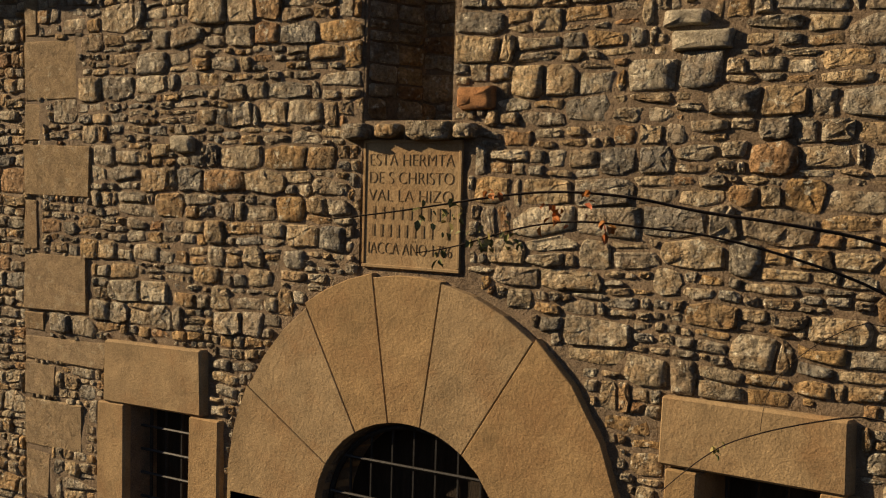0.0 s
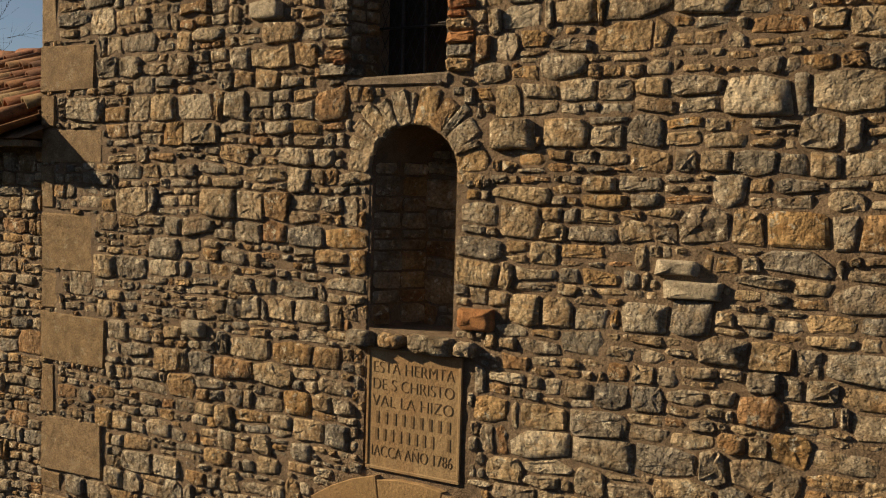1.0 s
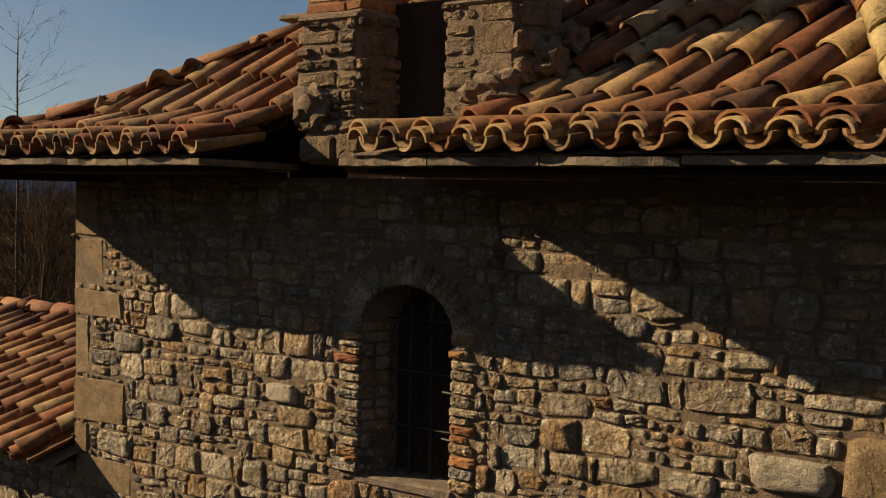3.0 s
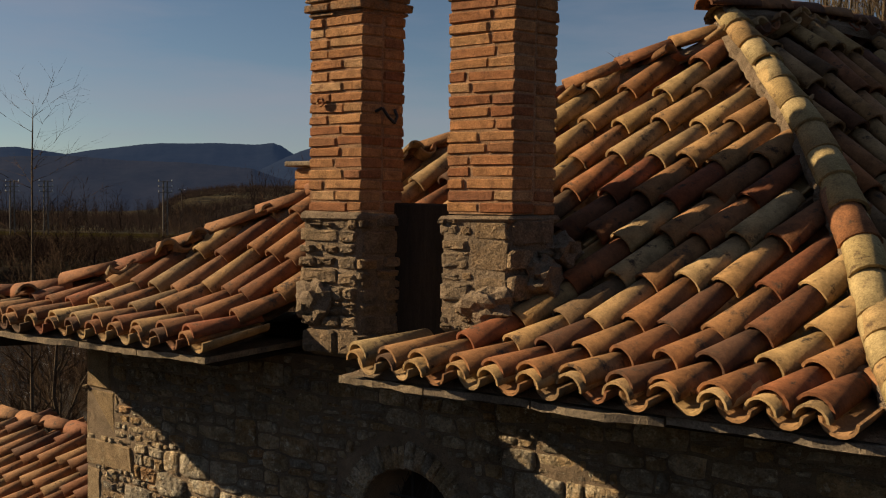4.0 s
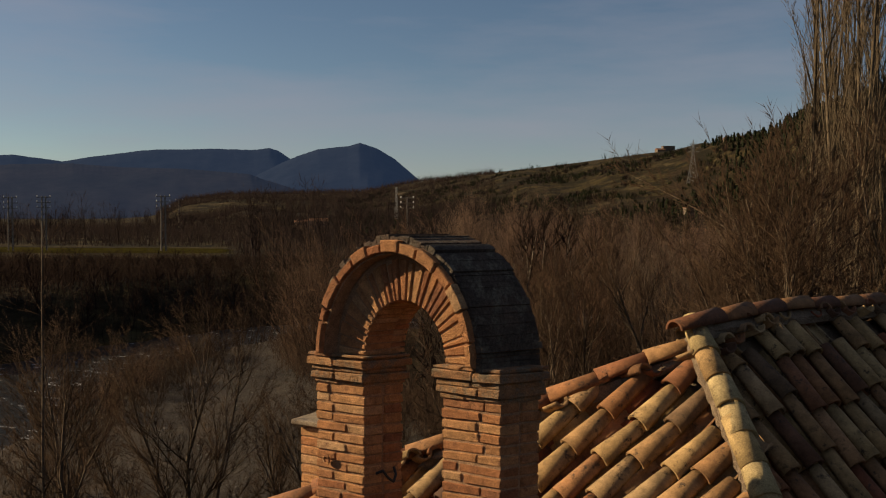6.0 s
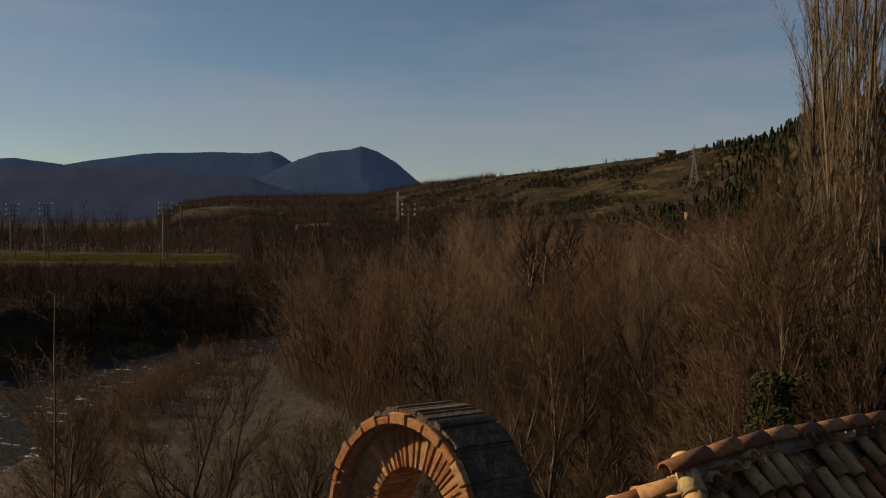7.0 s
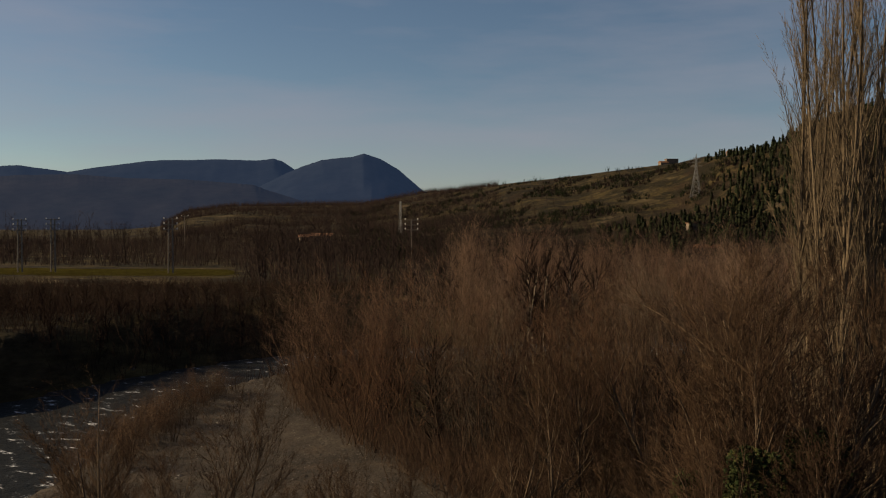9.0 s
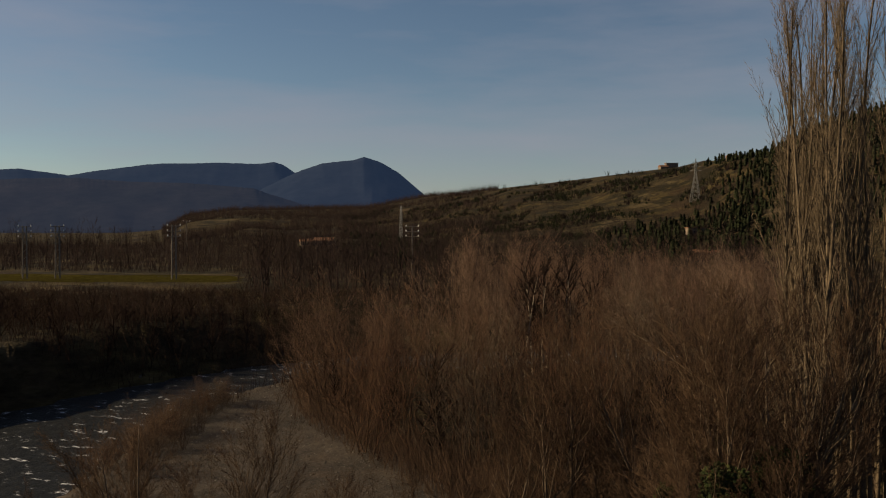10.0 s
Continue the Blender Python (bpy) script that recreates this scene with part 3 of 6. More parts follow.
# added panel: the doorway's black inside is put into its colour
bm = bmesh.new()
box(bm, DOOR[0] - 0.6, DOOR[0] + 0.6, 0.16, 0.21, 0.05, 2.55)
tagged(part("door_leaf", slanted(bm), WOOD, doorway), "added dark panel standing for the unlit doorway")

# ---- windows with dressed surrounds ----


def grated_window(name, win, lintel, jambs, label):
    w = empty(name, (0, 0, 0), label, "window", kind="structure")
    x0, x1, z0, z1 = win
    rng = random.Random(name)
    bm = bmesh.new()
    box(bm, lintel[0], lintel[1], -0.045, 0.35, lintel[2], lintel[3], bevel=0.012, jitter=0.008, rng=rng)
    part("lintel", slanted(bm), DRESSED, w)
    for a, b in ((jambs[0], x0), (x1, jambs[1])):
        bm = bmesh.new()
        box(bm, a, b, -0.035, 0.35, z0, lintel[2] - 0.006, bevel=0.01, jitter=0.005, rng=rng)
        part("jamb_stone", slanted(bm), DRESSED, w)
    bm = bmesh.new()
    box(bm, jambs[0], jambs[1], -0.05, 0.35, z0 - 0.16, z0, bevel=0.012, jitter=0.006, rng=rng)
    part("window_sill", slanted(bm), DRESSED, w)
    n = 4
    for k in range(n):
        x = x0 + (x1 - x0) * (k + 0.5) / n
        bm = bmesh.new()
        rod(bm, (x, 0.07, z0), (x, 0.07, z1), 0.008)
        part("grate_upright", slanted(bm), IRON, w)
    k = 0
    z = z1 - 0.14
    while z > z0:
        bm = bmesh.new()
        rod(bm, (x0, 0.06, z), (x1, 0.06, z), 0.009)
        part("grate_crossbar", slanted(bm), IRON, w)
        z -= 0.15
    # no shutter known here: a dark panel paints the unlit room
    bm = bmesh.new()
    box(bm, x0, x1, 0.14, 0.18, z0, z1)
    part("shutter", slanted(bm), WOOD, w, "added dark panel standing for the unlit interior")


grated_window("window_1", WIN_L, (-2.235, -1.435, 2.25, 2.645), (-2.30, -1.31), "square window with sandstone surround and iron grating")
grated_window("window_2", WIN_R, (1.25, 2.035, 2.415, 2.735), (1.27, 2.08), "window under a heavy sandstone lintel, dark inside")

# ---- niche and slit window ----


def rubble_arch(host, opening, a0, a1, count, length, rng):
    """Rough wedge-like stones set on edge round an arched head, each a part."""
    c, half, z0, z1, rise = opening
    cuts = [a0 + (a1 - a0) * (k + (rng.uniform(-0.3, 0.3) if 0 < k < count else 0)) / count for k in range(count + 1)]
    for b0, b1 in zip(cuts, cuts[1:]):
        a = (b0 + b1) / 2
        ln = rng.uniform(*length)
        thick = max(0.028, (b1 - b0) * (half + 0.085) - 0.004)
        v, f = stone_lists(ln, thick * rng.uniform(0.95, 1.1), rng.uniform(0.008, 0.020), rng, round_=0.3)
        ob = part("arch_stone", from_lists("arch_stone", v, f, STONE), None, host)
        dx, dz = math.cos(a), math.sin(a)
        ob.matrix_basis = pose(c + dx * (half + ln / 2 + 0.004), -0.004, z1 + dz * (rise + ln / 2 + 0.004), 0, -math.degrees(a) + rng.uniform(-5, 5), 0)


niche = empty("niche", (0, 0, 0), "empty arched niche with rough stone voussoirs", "niche", kind="structure")
rng = random.Random(8)
rubble_arch(niche, NICHE, radians(-12), radians(192), 15, (0.14, 0.21), rng)
bm = bmesh.new()
box(bm, NICHE[0] - 0.34, NICHE[0] + 0.34, 0.32, 0.45, NICHE[2] - 0.05, NICHE[3] + 0.3)
part("niche_back", slanted(bm), MORTAR, niche)
back_stones = [(NICHE[0] + 0.32 * SKEW + x, z, w, h) for x, z, w, h in lay_stones(-0.3, 0.26, NICHE[2], NICHE[3] + 0.24, lambda x, z: 1, random.Random(4), lambda *a: False)]
set_stones(back_stones, niche, 0.32, random.Random(9), 0, depth=(0.008, 0.02))
for sx, z, w, h in ((-0.30, 0, 0.16, 0.085), (-0.10, 0, 0.16, 0.075), (0.14, 0, 0.27, 0.095), (0.34, 0, 0.12, 0.08)):
    v, f = stone_lists(w, h, 0.06, rng, round_=1.0)
    ob = part("sill_stone", from_lists("sill_stone", v, f, STONE, True), None, niche)
    ob.location = (NICHE[0] + sx, -0.005, NICHE[2] - 0.055)

slit = empty("window_3", (0, 0, 0), "arched upper window with thin stone voussoirs and iron mesh", "window", kind="structure")
rubble_arch(slit, SLIT, radians(-6), radians(186), 24, (0.12, 0.17), rng)
bm = bmesh.new()
box(bm, SLIT[0] - 0.31, SLIT[0] + 0.32, -0.014, 0.45, SLIT[2] - 0.05, SLIT[2] + 0.004, bevel=0.012, jitter=0.008, rng=rng)
part("window_sill", slanted(bm), SLAB, slit)
bm = bmesh.new()
for k in range(34):
    for s in (-1, 1):
        x = SLIT[0] - 0.9 + 0.036 * k * 1.5
        rod(bm, (x, 0.17, SLIT[2]), (x + s * 0.48, 0.17, SLIT[2] + 1.15), 0.0016, 3)
tagged(part("wire_mesh", slanted(bm), IRON, slit), kind="stuff")
# dark panel added behind the mesh, in place of the unlit inside
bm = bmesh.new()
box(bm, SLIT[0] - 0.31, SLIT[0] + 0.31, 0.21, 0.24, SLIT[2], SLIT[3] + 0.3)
part("shutter", slanted(bm), WOOD, slit, "added dark panel standing for the unlit interior")
for x in (-0.14, 0.0, 0.14):
    bm = bmesh.new()
    rod(bm, (SLIT[0] + x, 0.15, SLIT[2]), (SLIT[0] + x, 0.15, SLIT[3] + 0.25), 0.008)
    part("grate_upright", slanted(bm), IRON, slit)
for z in (0.28, 0.6, 0.9):
    bm = bmesh.new()
    rod(bm, (SLIT[0] - 0.3, 0.145, SLIT[2] + z), (SLIT[0] + 0.3, 0.145, SLIT[2] + z), 0.007)
    part("grate_crossbar", slanted(bm), IRON, slit)
for z in (5.61, 5.87):
    bm = bmesh.new()
    rod(bm, (SLIT[0] + 0.19, 0.05, z), (SLIT[0] + 0.31, 0.03, z), 0.007)
    part("hinge_pin", slanted(bm), IRON, slit)
bm = bmesh.new()
rod(bm, (SLIT[0] + 0.255, 0.05, 5.36), (SLIT[0] + 0.255, 0.05, 6.0), 0.006)
part("hinge_rod", slanted(bm), IRON, slit)

# small flat stones and brick ends stacked up both jambs of the upper window
r = random.Random(23)
for side in (-1, 1):
    z = SLIT[2] + 0.005
    while z < SLIT[3] + 0.04:
        h, w = r.uniform(0.038, 0.082), r.uniform(0.11, 0.19)
        v, f = stone_lists(w, h - 0.010, r.uniform(0.018, 0.030), r, round_=0.6)
        brick_end = r.random() < 0.16
        ob = part("jamb_brick" if brick_end else "jamb_stone", from_lists("jamb_stone", v, f, BRICK if brick_end else STONE), None, slit)
        ob.location = (SLIT[0] + side * (SLIT[1] + w / 2 - 0.004), -0.004, z + h / 2)
        z += h

# rough reveals
for host, (c, half, z0, z1, rise), deep, tag in ((niche, NICHE, 0.31, 15), (slit, SLIT, 0.16, 16)):
    r = random.Random(tag)
    z = z0 + 0.01
    while z < z1:
        h = r.uniform(0.05, 0.12)
        for a, b in ((0.0, r.uniform(0.35, 0.65)), (0.0, 1.0))[:1] + ((0.5, 1.0),):
            a = 0.02 if a == 0.0 else 0.5
            v, f = stone_lists((b - a) * deep, h - 0.012, r.uniform(0.008, 0.02), r, round_=0.5)
            ob = part("reveal_stone", from_lists("reveal_stone", v, f, STONE), None, host)
            y = deep * (a + b) / 2
            ob.matrix_basis = pose(c - half + SKEW * y, y, z + h / 2, 0, 0, 60)
        z += h

# ---- carved plaque ----
plaque = empty("inscription_plaque", (0, -0.006, PLAQUE[2]), "carved sandstone plaque with six lines of capitals, dated", "plaque")
bm = bmesh.new()
px0, px1, pz0, pz1 = PLAQUE
box(bm, px0, px1, -0.006, 0.08, 0, pz1 - pz0, bevel=0.003)
part("panel", bm, DRESSED, plaque)
for a, b, c, d in ((px0, px1, pz1 - pz0 - 0.018, pz1 - pz0), (px0, px0 + 0.016, 0.02, pz1 - pz0 - 0.018), (px1 - 0.018, px1, 0.02, pz1 - pz0 - 0.018), (px0, px1, 0, 0.018)):
    bm = bmesh.new()
    box(bm, a, b, -0.011, -0.002, c, d, bevel=0.003)
    part("border", bm, DRESSED, plaque)
# letters lie on the panel, in a darker tone instead of cut depth
LETTER = surface("letter_tone", [(0.3, (0.19, 0.125, 0.063)), (0.7, (0.27, 0.18, 0.09))], by_piece=False, bump=0.003)
LINES = ["ESTA HERMTA", "DE S CHRISTO", "VAL LA HIZO", "", "", "IACCA AÑO 1786"]
for k, text in enumerate(LINES):
    if not text:
        # a name: plain upright bars of the lettering's size
        count = 9 if k == 3 else 10
        for j in range(count):
            if k == 4 and j == 8:
                continue
            bm = bmesh.new()
            bx, bz = (px0 + px1) / 2 - 0.245 + 0.49 * (j + 0.5) / count, pz1 - pz0 - 0.135 - 0.092 * k
            box(bm, bx - 0.008, bx + 0.008, -0.0085, -0.0055, bz, bz + 0.064)
            part("lettering_bar", bm, LETTER, plaque)
        continue
    cu = bpy.data.curves.new("lettering", "FONT")
    cu.body, cu.size, cu.extrude, cu.offset = text, 0.080, 0.001, -0.0022
    cu.materials.append(LETTER)
    cu.align_x = "CENTER"
    ob = new("lettering", cu)
    ob.parent = plaque
    width = 0.49
    bpy.context.view_layer.update()
    ob.rotation_euler = (radians(90), 0, 0)
    ob.scale = (width / max(ob.dimensions.x, 0.01), 1.15, 1)
    ob.location = ((px0 + px1) / 2 - 0.005, -0.0075, pz1 - pz0 - 0.135 - 0.092 * k)

# ---- roof ----
EY = -0.77                         # front eave
RUN_AZ = radians(27)               # the tile rows run uphill at this slant, less so towards the far corner
NAVE = Vector((math.sin(radians(28)), math.cos(radians(28)), 0))
APEX_Y = 1.62


def prof(y):
    """Height of the front slope: flatter over the eave, steeper above."""
    if y < -0.45:
        return 7.16 + 0.23 * (y - EY)
    return 7.2336 + 0.504 * (y + 0.45) if y < -0.2 else 7.3596 + 0.905 * (y + 0.2)


APEX = Vector((1.08, APEX_Y, prof(APEX_Y)))
LCORN, RCORN = Vector((-3.72, EY, prof(EY))), Vector((2.32, EY, prof(EY)))
BACK = APEX + NAVE * 8
roof = empty("roof", (0, 0, 0), "hipped roof of weathered curved clay tiles", "roof", kind="structure")


def front_at(s, v):
    # the rows start almost square to the eave and swing over, bent to fit the camera's view
    east = min(max((s + 2.6) / 2.6, 0.0), 1.0)
    x, y, n = s, EY, 5
    for k in range(n):
        az = radians(10 + 8 * east + (12 + 9 * east) * min(max((k + 0.5) / n * v / 0.7, 0.0), 1.0))
        x, y = x + v / n * math.sin(az), y + v / n * math.cos(az)
    return Vector((x, y, prof(min(y, APEX_Y + 0.1))))


def flank(corner):
    """A side slope from its front corner: place by metres along the nave and up the slope (in plan)."""
    inward = Vector((NAVE.y, -NAVE.x, 0))
    deep = (APEX - corner).dot(inward)
    inward = inward if deep > 0 else -inward
    deep = abs(deep)

    def at(s, v):
        q = corner + NAVE * s + inward * v
        share = min(max(v / deep, -0.05), 1.02)
        # the nave's slopes sweep up a little towards their ridge, clear of the hips
        lift = 0.19 * max(share, 0.0) * min(max((s - (APEX - corner).dot(NAVE) * share) / 0.7, 0.0), 1.0)
        return Vector((q.x, q.y, prof(EY + (APEX_Y - EY) * share) + lift))
    return at, deep, (APEX - corner).dot(NAVE)


right_at, RDEEP, RALONG = flank(RCORN)
left_at, LDEEP, LALONG = flank(LCORN)


def front_inside(x, y):
    """Whether a place in plan lies on the front slope, clear of the gap before the gable."""
    fr = (y - EY) / (APEX_Y - EY)
    if not -0.02 <= fr <= 1.0:
        return False
    lo, hi = LCORN.x + (APEX.x - LCORN.x) * fr, RCORN.x + (APEX.x - RCORN.x) * fr + 0.20 * math.sin(math.pi * min(max(fr, 0), 1))
    return lo < x < hi


def in_gap(x, y):
    s = x - math.tan(RUN_AZ) * (y - EY)
    if -1.08 < s < -0.17 and y < 0.10:
        return True
    xs = x - SKEW * (y + 0.17)
    return -0.94 < xs < 0.53 and -0.42 < y < 0.13


def bed(name, at, s0, s1, v1, keep, step=0.12):
    """The bedding under the tiles, as a sheet that follows the slope."""
    index, verts, faces = {}, [], []
    ns, nv = int((s1 - s0) / step), int(v1 / step)
    for i in range(ns):
        for j in range(nv):
            if keep(at(s0 + (i + 0.5) * step, (j + 0.5) * v1 / nv)):
                q = []
                for a, b in ((i, j), (i + 1, j), (i + 1, j + 1), (i, j + 1)):
                    if (a, b) not in index:
                        index[(a, b)] = len(verts)
                        verts.append(at(s0 + a * step, b * v1 / nv) + Vector((0, 0, -0.035)))
                    q.append(index[(a, b)])
                faces.append(q)
    part(name, from_lists(name, verts, faces, MORTAR), None, roof)


bed("front_bed", front_at, -4.2, 2.4, (APEX_Y - EY) / math.cos(radians(36)), lambda p: front_inside(p.x, p.y) and not in_gap(p.x, p.y))
ACROSS = Vector((NAVE.y, -NAVE.x, 0))


def behind_hip(p, corner, along, deep):
    """Whether a place of a side slope lies behind its hip, on its own side of the ridge."""
    v = abs((p - corner).dot(ACROSS))
    side = (p - APEX).dot(ACROSS) * (1 if corner is RCORN else -1)
    return side > 0.03 and (p - corner).dot(NAVE) > along * v / deep


bed("right_bed", right_at, -0.2, 8.4, RDEEP, lambda p: behind_hip(p, RCORN, RALONG, RDEEP) and not front_inside(p.x, p.y))
bed("left_bed", left_at, 0.0, 8.4, LDEEP, lambda p: behind_hip(p, LCORN, LALONG, LDEEP))


def tile_lists(length, r0, r1, thick, channel=False, n=8):
    """A tapered half-round tile along +y (uphill), wide end at y = 0 for a cover, arched upward, or a channel, hollow upward."""
    verts, faces = [], []
    for y, r in ((0.0, r0), (length, r1)):
        for rr in (r, r - thick):
            for k in range(n + 1):
                a = math.pi * k / n
                z = rr * math.sin(a) * 0.92
                verts.append((rr * math.cos(a), y, -z if channel else z))
    m = n + 1
    for k in range(n):
        faces += [(k, k + 1, 2 * m + k + 1, 2 * m + k), (m + k + 1, m + k, 3 * m + k, 3 * m + k + 1), (k + 1, k, m + k, m + k + 1), (2 * m + k, 2 * m + k + 1, 3 * m + k + 1, 3 * m + k)]
    faces += [(0, 2 * m, 3 * m, m), (n, m + n, 3 * m + n, 2 * m + n)]
    return verts, faces


TL, PITCH, STEP = 0.43, 0.188, 0.29
cover_kinds, hip_kinds, red_kinds, side_hip_kinds = [], [], [], []
rng = random.Random(21)
for k in range(6):
    cover_kinds.append(from_lists("cover_tile", *tile_lists(TL, 0.082 * rng.uniform(0.95, 1.04), 0.062 * rng.uniform(0.95, 1.05), 0.014), TILE, True))
    hip_kinds.append(from_lists("hip_tile", *tile_lists(0.38, 0.094 * rng.uniform(0.95, 1.05), 0.078, 0.017), PALE_TILE, True))
    red_kinds.append(from_lists("cover_tile", *tile_lists(TL, 0.082 * rng.uniform(0.95, 1.04), 0.062 * rng.uniform(0.95, 1.05), 0.014), RED_TILE, True))
    side_hip_kinds.append(from_lists("hip_tile", *tile_lists(0.44, 0.095 * rng.uniform(0.95, 1.05), 0.078, 0.016), RED_TILE, True))
for me in cover_kinds + hip_kinds + red_kinds + side_hip_kinds:
    me.polygons.foreach_set("use_smooth", [len(p.vertices) == 4 and k % 4 < 2 for k, p in enumerate(me.polygons)])
CH = tile_lists(TL, 0.076, 0.062, 0.013, True)
STARTER = tile_lists(0.26, 0.072, 0.062, 0.012)
CV = tile_lists(TL, 0.078, 0.062, 0.015)


def tile_pose(at, s, v):
    """Where a tile lies: y up its row, z out of the slope."""
    p, q, w = at(s, v), at(s, v + 0.30), at(s + 0.05, v)
    y = (q - p).normalized()
    z = (w - p).cross(y).normalized()
    if z.z < 0:
        z = -z
    x = y.cross(z)
    return Matrix.Translation(p) @ Matrix((x, y, z)).transposed().to_4x4()


def lay_tiles(host, at, columns, keep, rng, single, pitch=PITCH, rows=18, kinds=None, mat=None, reddish=None, keep_channel=None):
    """Covers and channels on a slope; columns: offsets along the eave; keep(place) where a tile may lie, by its middle."""
    kinds, mat = kinds or cover_kinds, mat or TILE
    jv, jf = [], []

    def join(lists, m):
        base = len(jv)
        jv.extend(m @ Vector(q) for q in lists[0])
        jf.extend(tuple(base + i for i in q) for q in lists[1])

    for s in columns:
        wander = rng.uniform(-0.014, 0.014)
        lag = rng.uniform(-0.06, 0.06)
        for k in range(rows):
            v = k * STEP + (lag if k else rng.uniform(-0.014, 0.014))
            lift = 0.026 + 0.010 * (k > 0)
            if keep(at(s, v + 0.16)):
                mt = tile_pose(at, s + wander + rng.uniform(-0.010, 0.010), v) @ pose(0, 0, 0.03 + lift + rng.uniform(-0.005, 0.008), -4.2 + rng.uniform(-1.5, 1.5), rng.uniform(-5, 5), rng.uniform(-3, 3))
                if single:
                    ob = new("cover_tile", (red_kinds if reddish and rng.random() < reddish(s, v) else kinds)[rng.randrange(6)])
                    ob.parent = host
                    ob.matrix_world = mt
                else:
                    join(CV, mt)
            if k == 0 and keep(at(s, v + 0.16)):
                join(STARTER, tile_pose(at, s + wander + rng.uniform(-0.012, 0.012), v - 0.034 + rng.uniform(-0.010, 0.010)) @ pose(0, 0, 0.036 + rng.uniform(-0.005, 0.004), -2.5, rng.uniform(-5, 5), rng.uniform(-3, 3)))
            if (keep_channel or keep)(at(s + pitch / 2, v + 0.14)):
                join(CH, tile_pose(at, s + pitch / 2 + rng.uniform(-0.008, 0.008), v + rng.uniform(-0.012, 0.012) - 0.030 * (k == 0)) @ pose(0, 0, 0.040 + 0.5 * lift, -2.4, rng.uniform(-3, 3), rng.uniform(-2, 2)))
    me = from_lists("channel_tiles", jv, jf, mat)
    me.polygons.foreach_set("use_smooth", [k % 34 < 32 and k % 34 % 4 < 2 for k in range(len(me.polygons))])
    tagged(part("channel_tiles", me, None, host), kind="stuff")


def front_keep(p):
    """Tiles run on under the caps of the far hip and stop short of the near one."""
    d = 0.05 if p.x < -0.2 + 0.9 * p.y else 0.0
    return front_inside(p.x - d * math.sin(RUN_AZ), p.y - d * math.cos(RUN_AZ)) and front_inside(p.x + 0.04, p.y) and not in_gap(p.x, p.y)


lay_tiles(roof, front_at, [-3.64 + PITCH * k for k in range(34)], front_keep, random.Random(31), True, keep_channel=lambda p: front_inside(p.x - 0.08, p.y) and front_inside(p.x + 0.04, p.y) and not in_gap(p.x, p.y),
          reddish=lambda s, v: 0.48 if s < -1.0 else (0.75 if s > 0.5 else 0.40) if v < 1.0 else 0.10)


lay_tiles(roof, right_at, [-0.35 + PITCH * k for k in range(46)], lambda p: behind_hip(p, RCORN, RALONG, RDEEP) and not front_inside(p.x - 0.02, p.y), random.Random(32), False, rows=9)
lay_tiles(roof, left_at, [0.05 + PITCH * k for k in range(46)], lambda p: behind_hip(p, LCORN, LALONG, LDEEP), random.Random(33), False, rows=12)


def cap_row(host, path, length, rng, name="hip_tile", step=0.34, kinds=None):
    """Cap tiles up a path given by a share from 0 to 1, each lapping the one below."""
    count = round(length / step)
    for k in range(count):
        p, q = path(k / count), path(min((k + 1.2) / count, 1.04))
        d = (q - p).normalized()
        x = d.cross(Vector((0, 0, 1))).normalized()
        m = Matrix.Translation(p + Vector((0, 0, rng.uniform(-0.006, 0.008)))) @ Matrix((x, d, x.cross(d))).transposed().to_4x4() @ pose(0, 0, 0, -1.5 + rng.uniform(-1, 1), rng.uniform(-5, 5), rng.uniform(-3.5, 3.5))
        ob = new(name, (kinds or hip_kinds)[rng.randrange(6)])
        ob.parent = host
        ob.matrix_world = m


def bedding(path, r, rng, sunk=0.065, n=40):
    """Rough mortar under a row of caps."""
    bm = bmesh.new()
    rows = []
    for k in range(n + 1):
        p, q = path(k / n), path(min(k / n + 0.05, 1.04))
        d = (q - p).normalized()
        x = d.cross(Vector((0, 0, 1))).normalized()
        z = x.cross(d)
        p = p - z * sunk
        rows.append([bm.verts.new(p + x * (r * math.cos(t) * rng.uniform(0.85, 1.25)) + z * (r * math.sin(t) * rng.uniform(0.7, 1.0))) for t in np.linspace(math.pi * 1.15, -0.15 * math.pi, 7)])
    for q, w in zip(rows, rows[1:]):
        for k in range(6):
            bm.faces.new((q[k], q[k + 1], w[k + 1], w[k]))
    return bm


def left_hip(f):
    p = LCORN.lerp(APEX, f)
    return Vector((p.x, p.y, prof(min(p.y, APEX_Y)) + 0.085 + 0.10 * max(0.0, f - 0.65)))


def right_hip(f):
    p = RCORN.lerp(APEX, f)
    return Vector((p.x + 0.20 * math.sin(math.pi * min(f, 1.0)), p.y, prof(min(p.y, APEX_Y)) + 0.10 + 0.10 * f))


def ridge_line(f):
    p = BACK.lerp(APEX - NAVE * 0.1, f)
    return Vector((p.x, p.y, APEX.z + 0.29 - 0.5 * max(0.0, f - 0.9) + 0.02 * math.sin(9 * f)))


rng = random.Random(41)
cap_row(roof, left_hip, 5.6, rng, kinds=side_hip_kinds)
cap_row(roof, right_hip, 3.4, rng, step=0.215)
cap_row(roof, ridge_line, 8.0, rng, name="ridge_tile", step=0.32, kinds=side_hip_kinds)
part("hip_bedding", bedding(left_hip, 0.080, rng, 0.085), MORTAR, roof)
part("hip_bedding", bedding(right_hip, 0.080, rng, 0.07, 90), MORTAR, roof)
part("ridge_bedding", bedding(ridge_line, 0.085, rng, 0.075), MORTAR, roof)

# eave slabs
rng = random.Random(51)


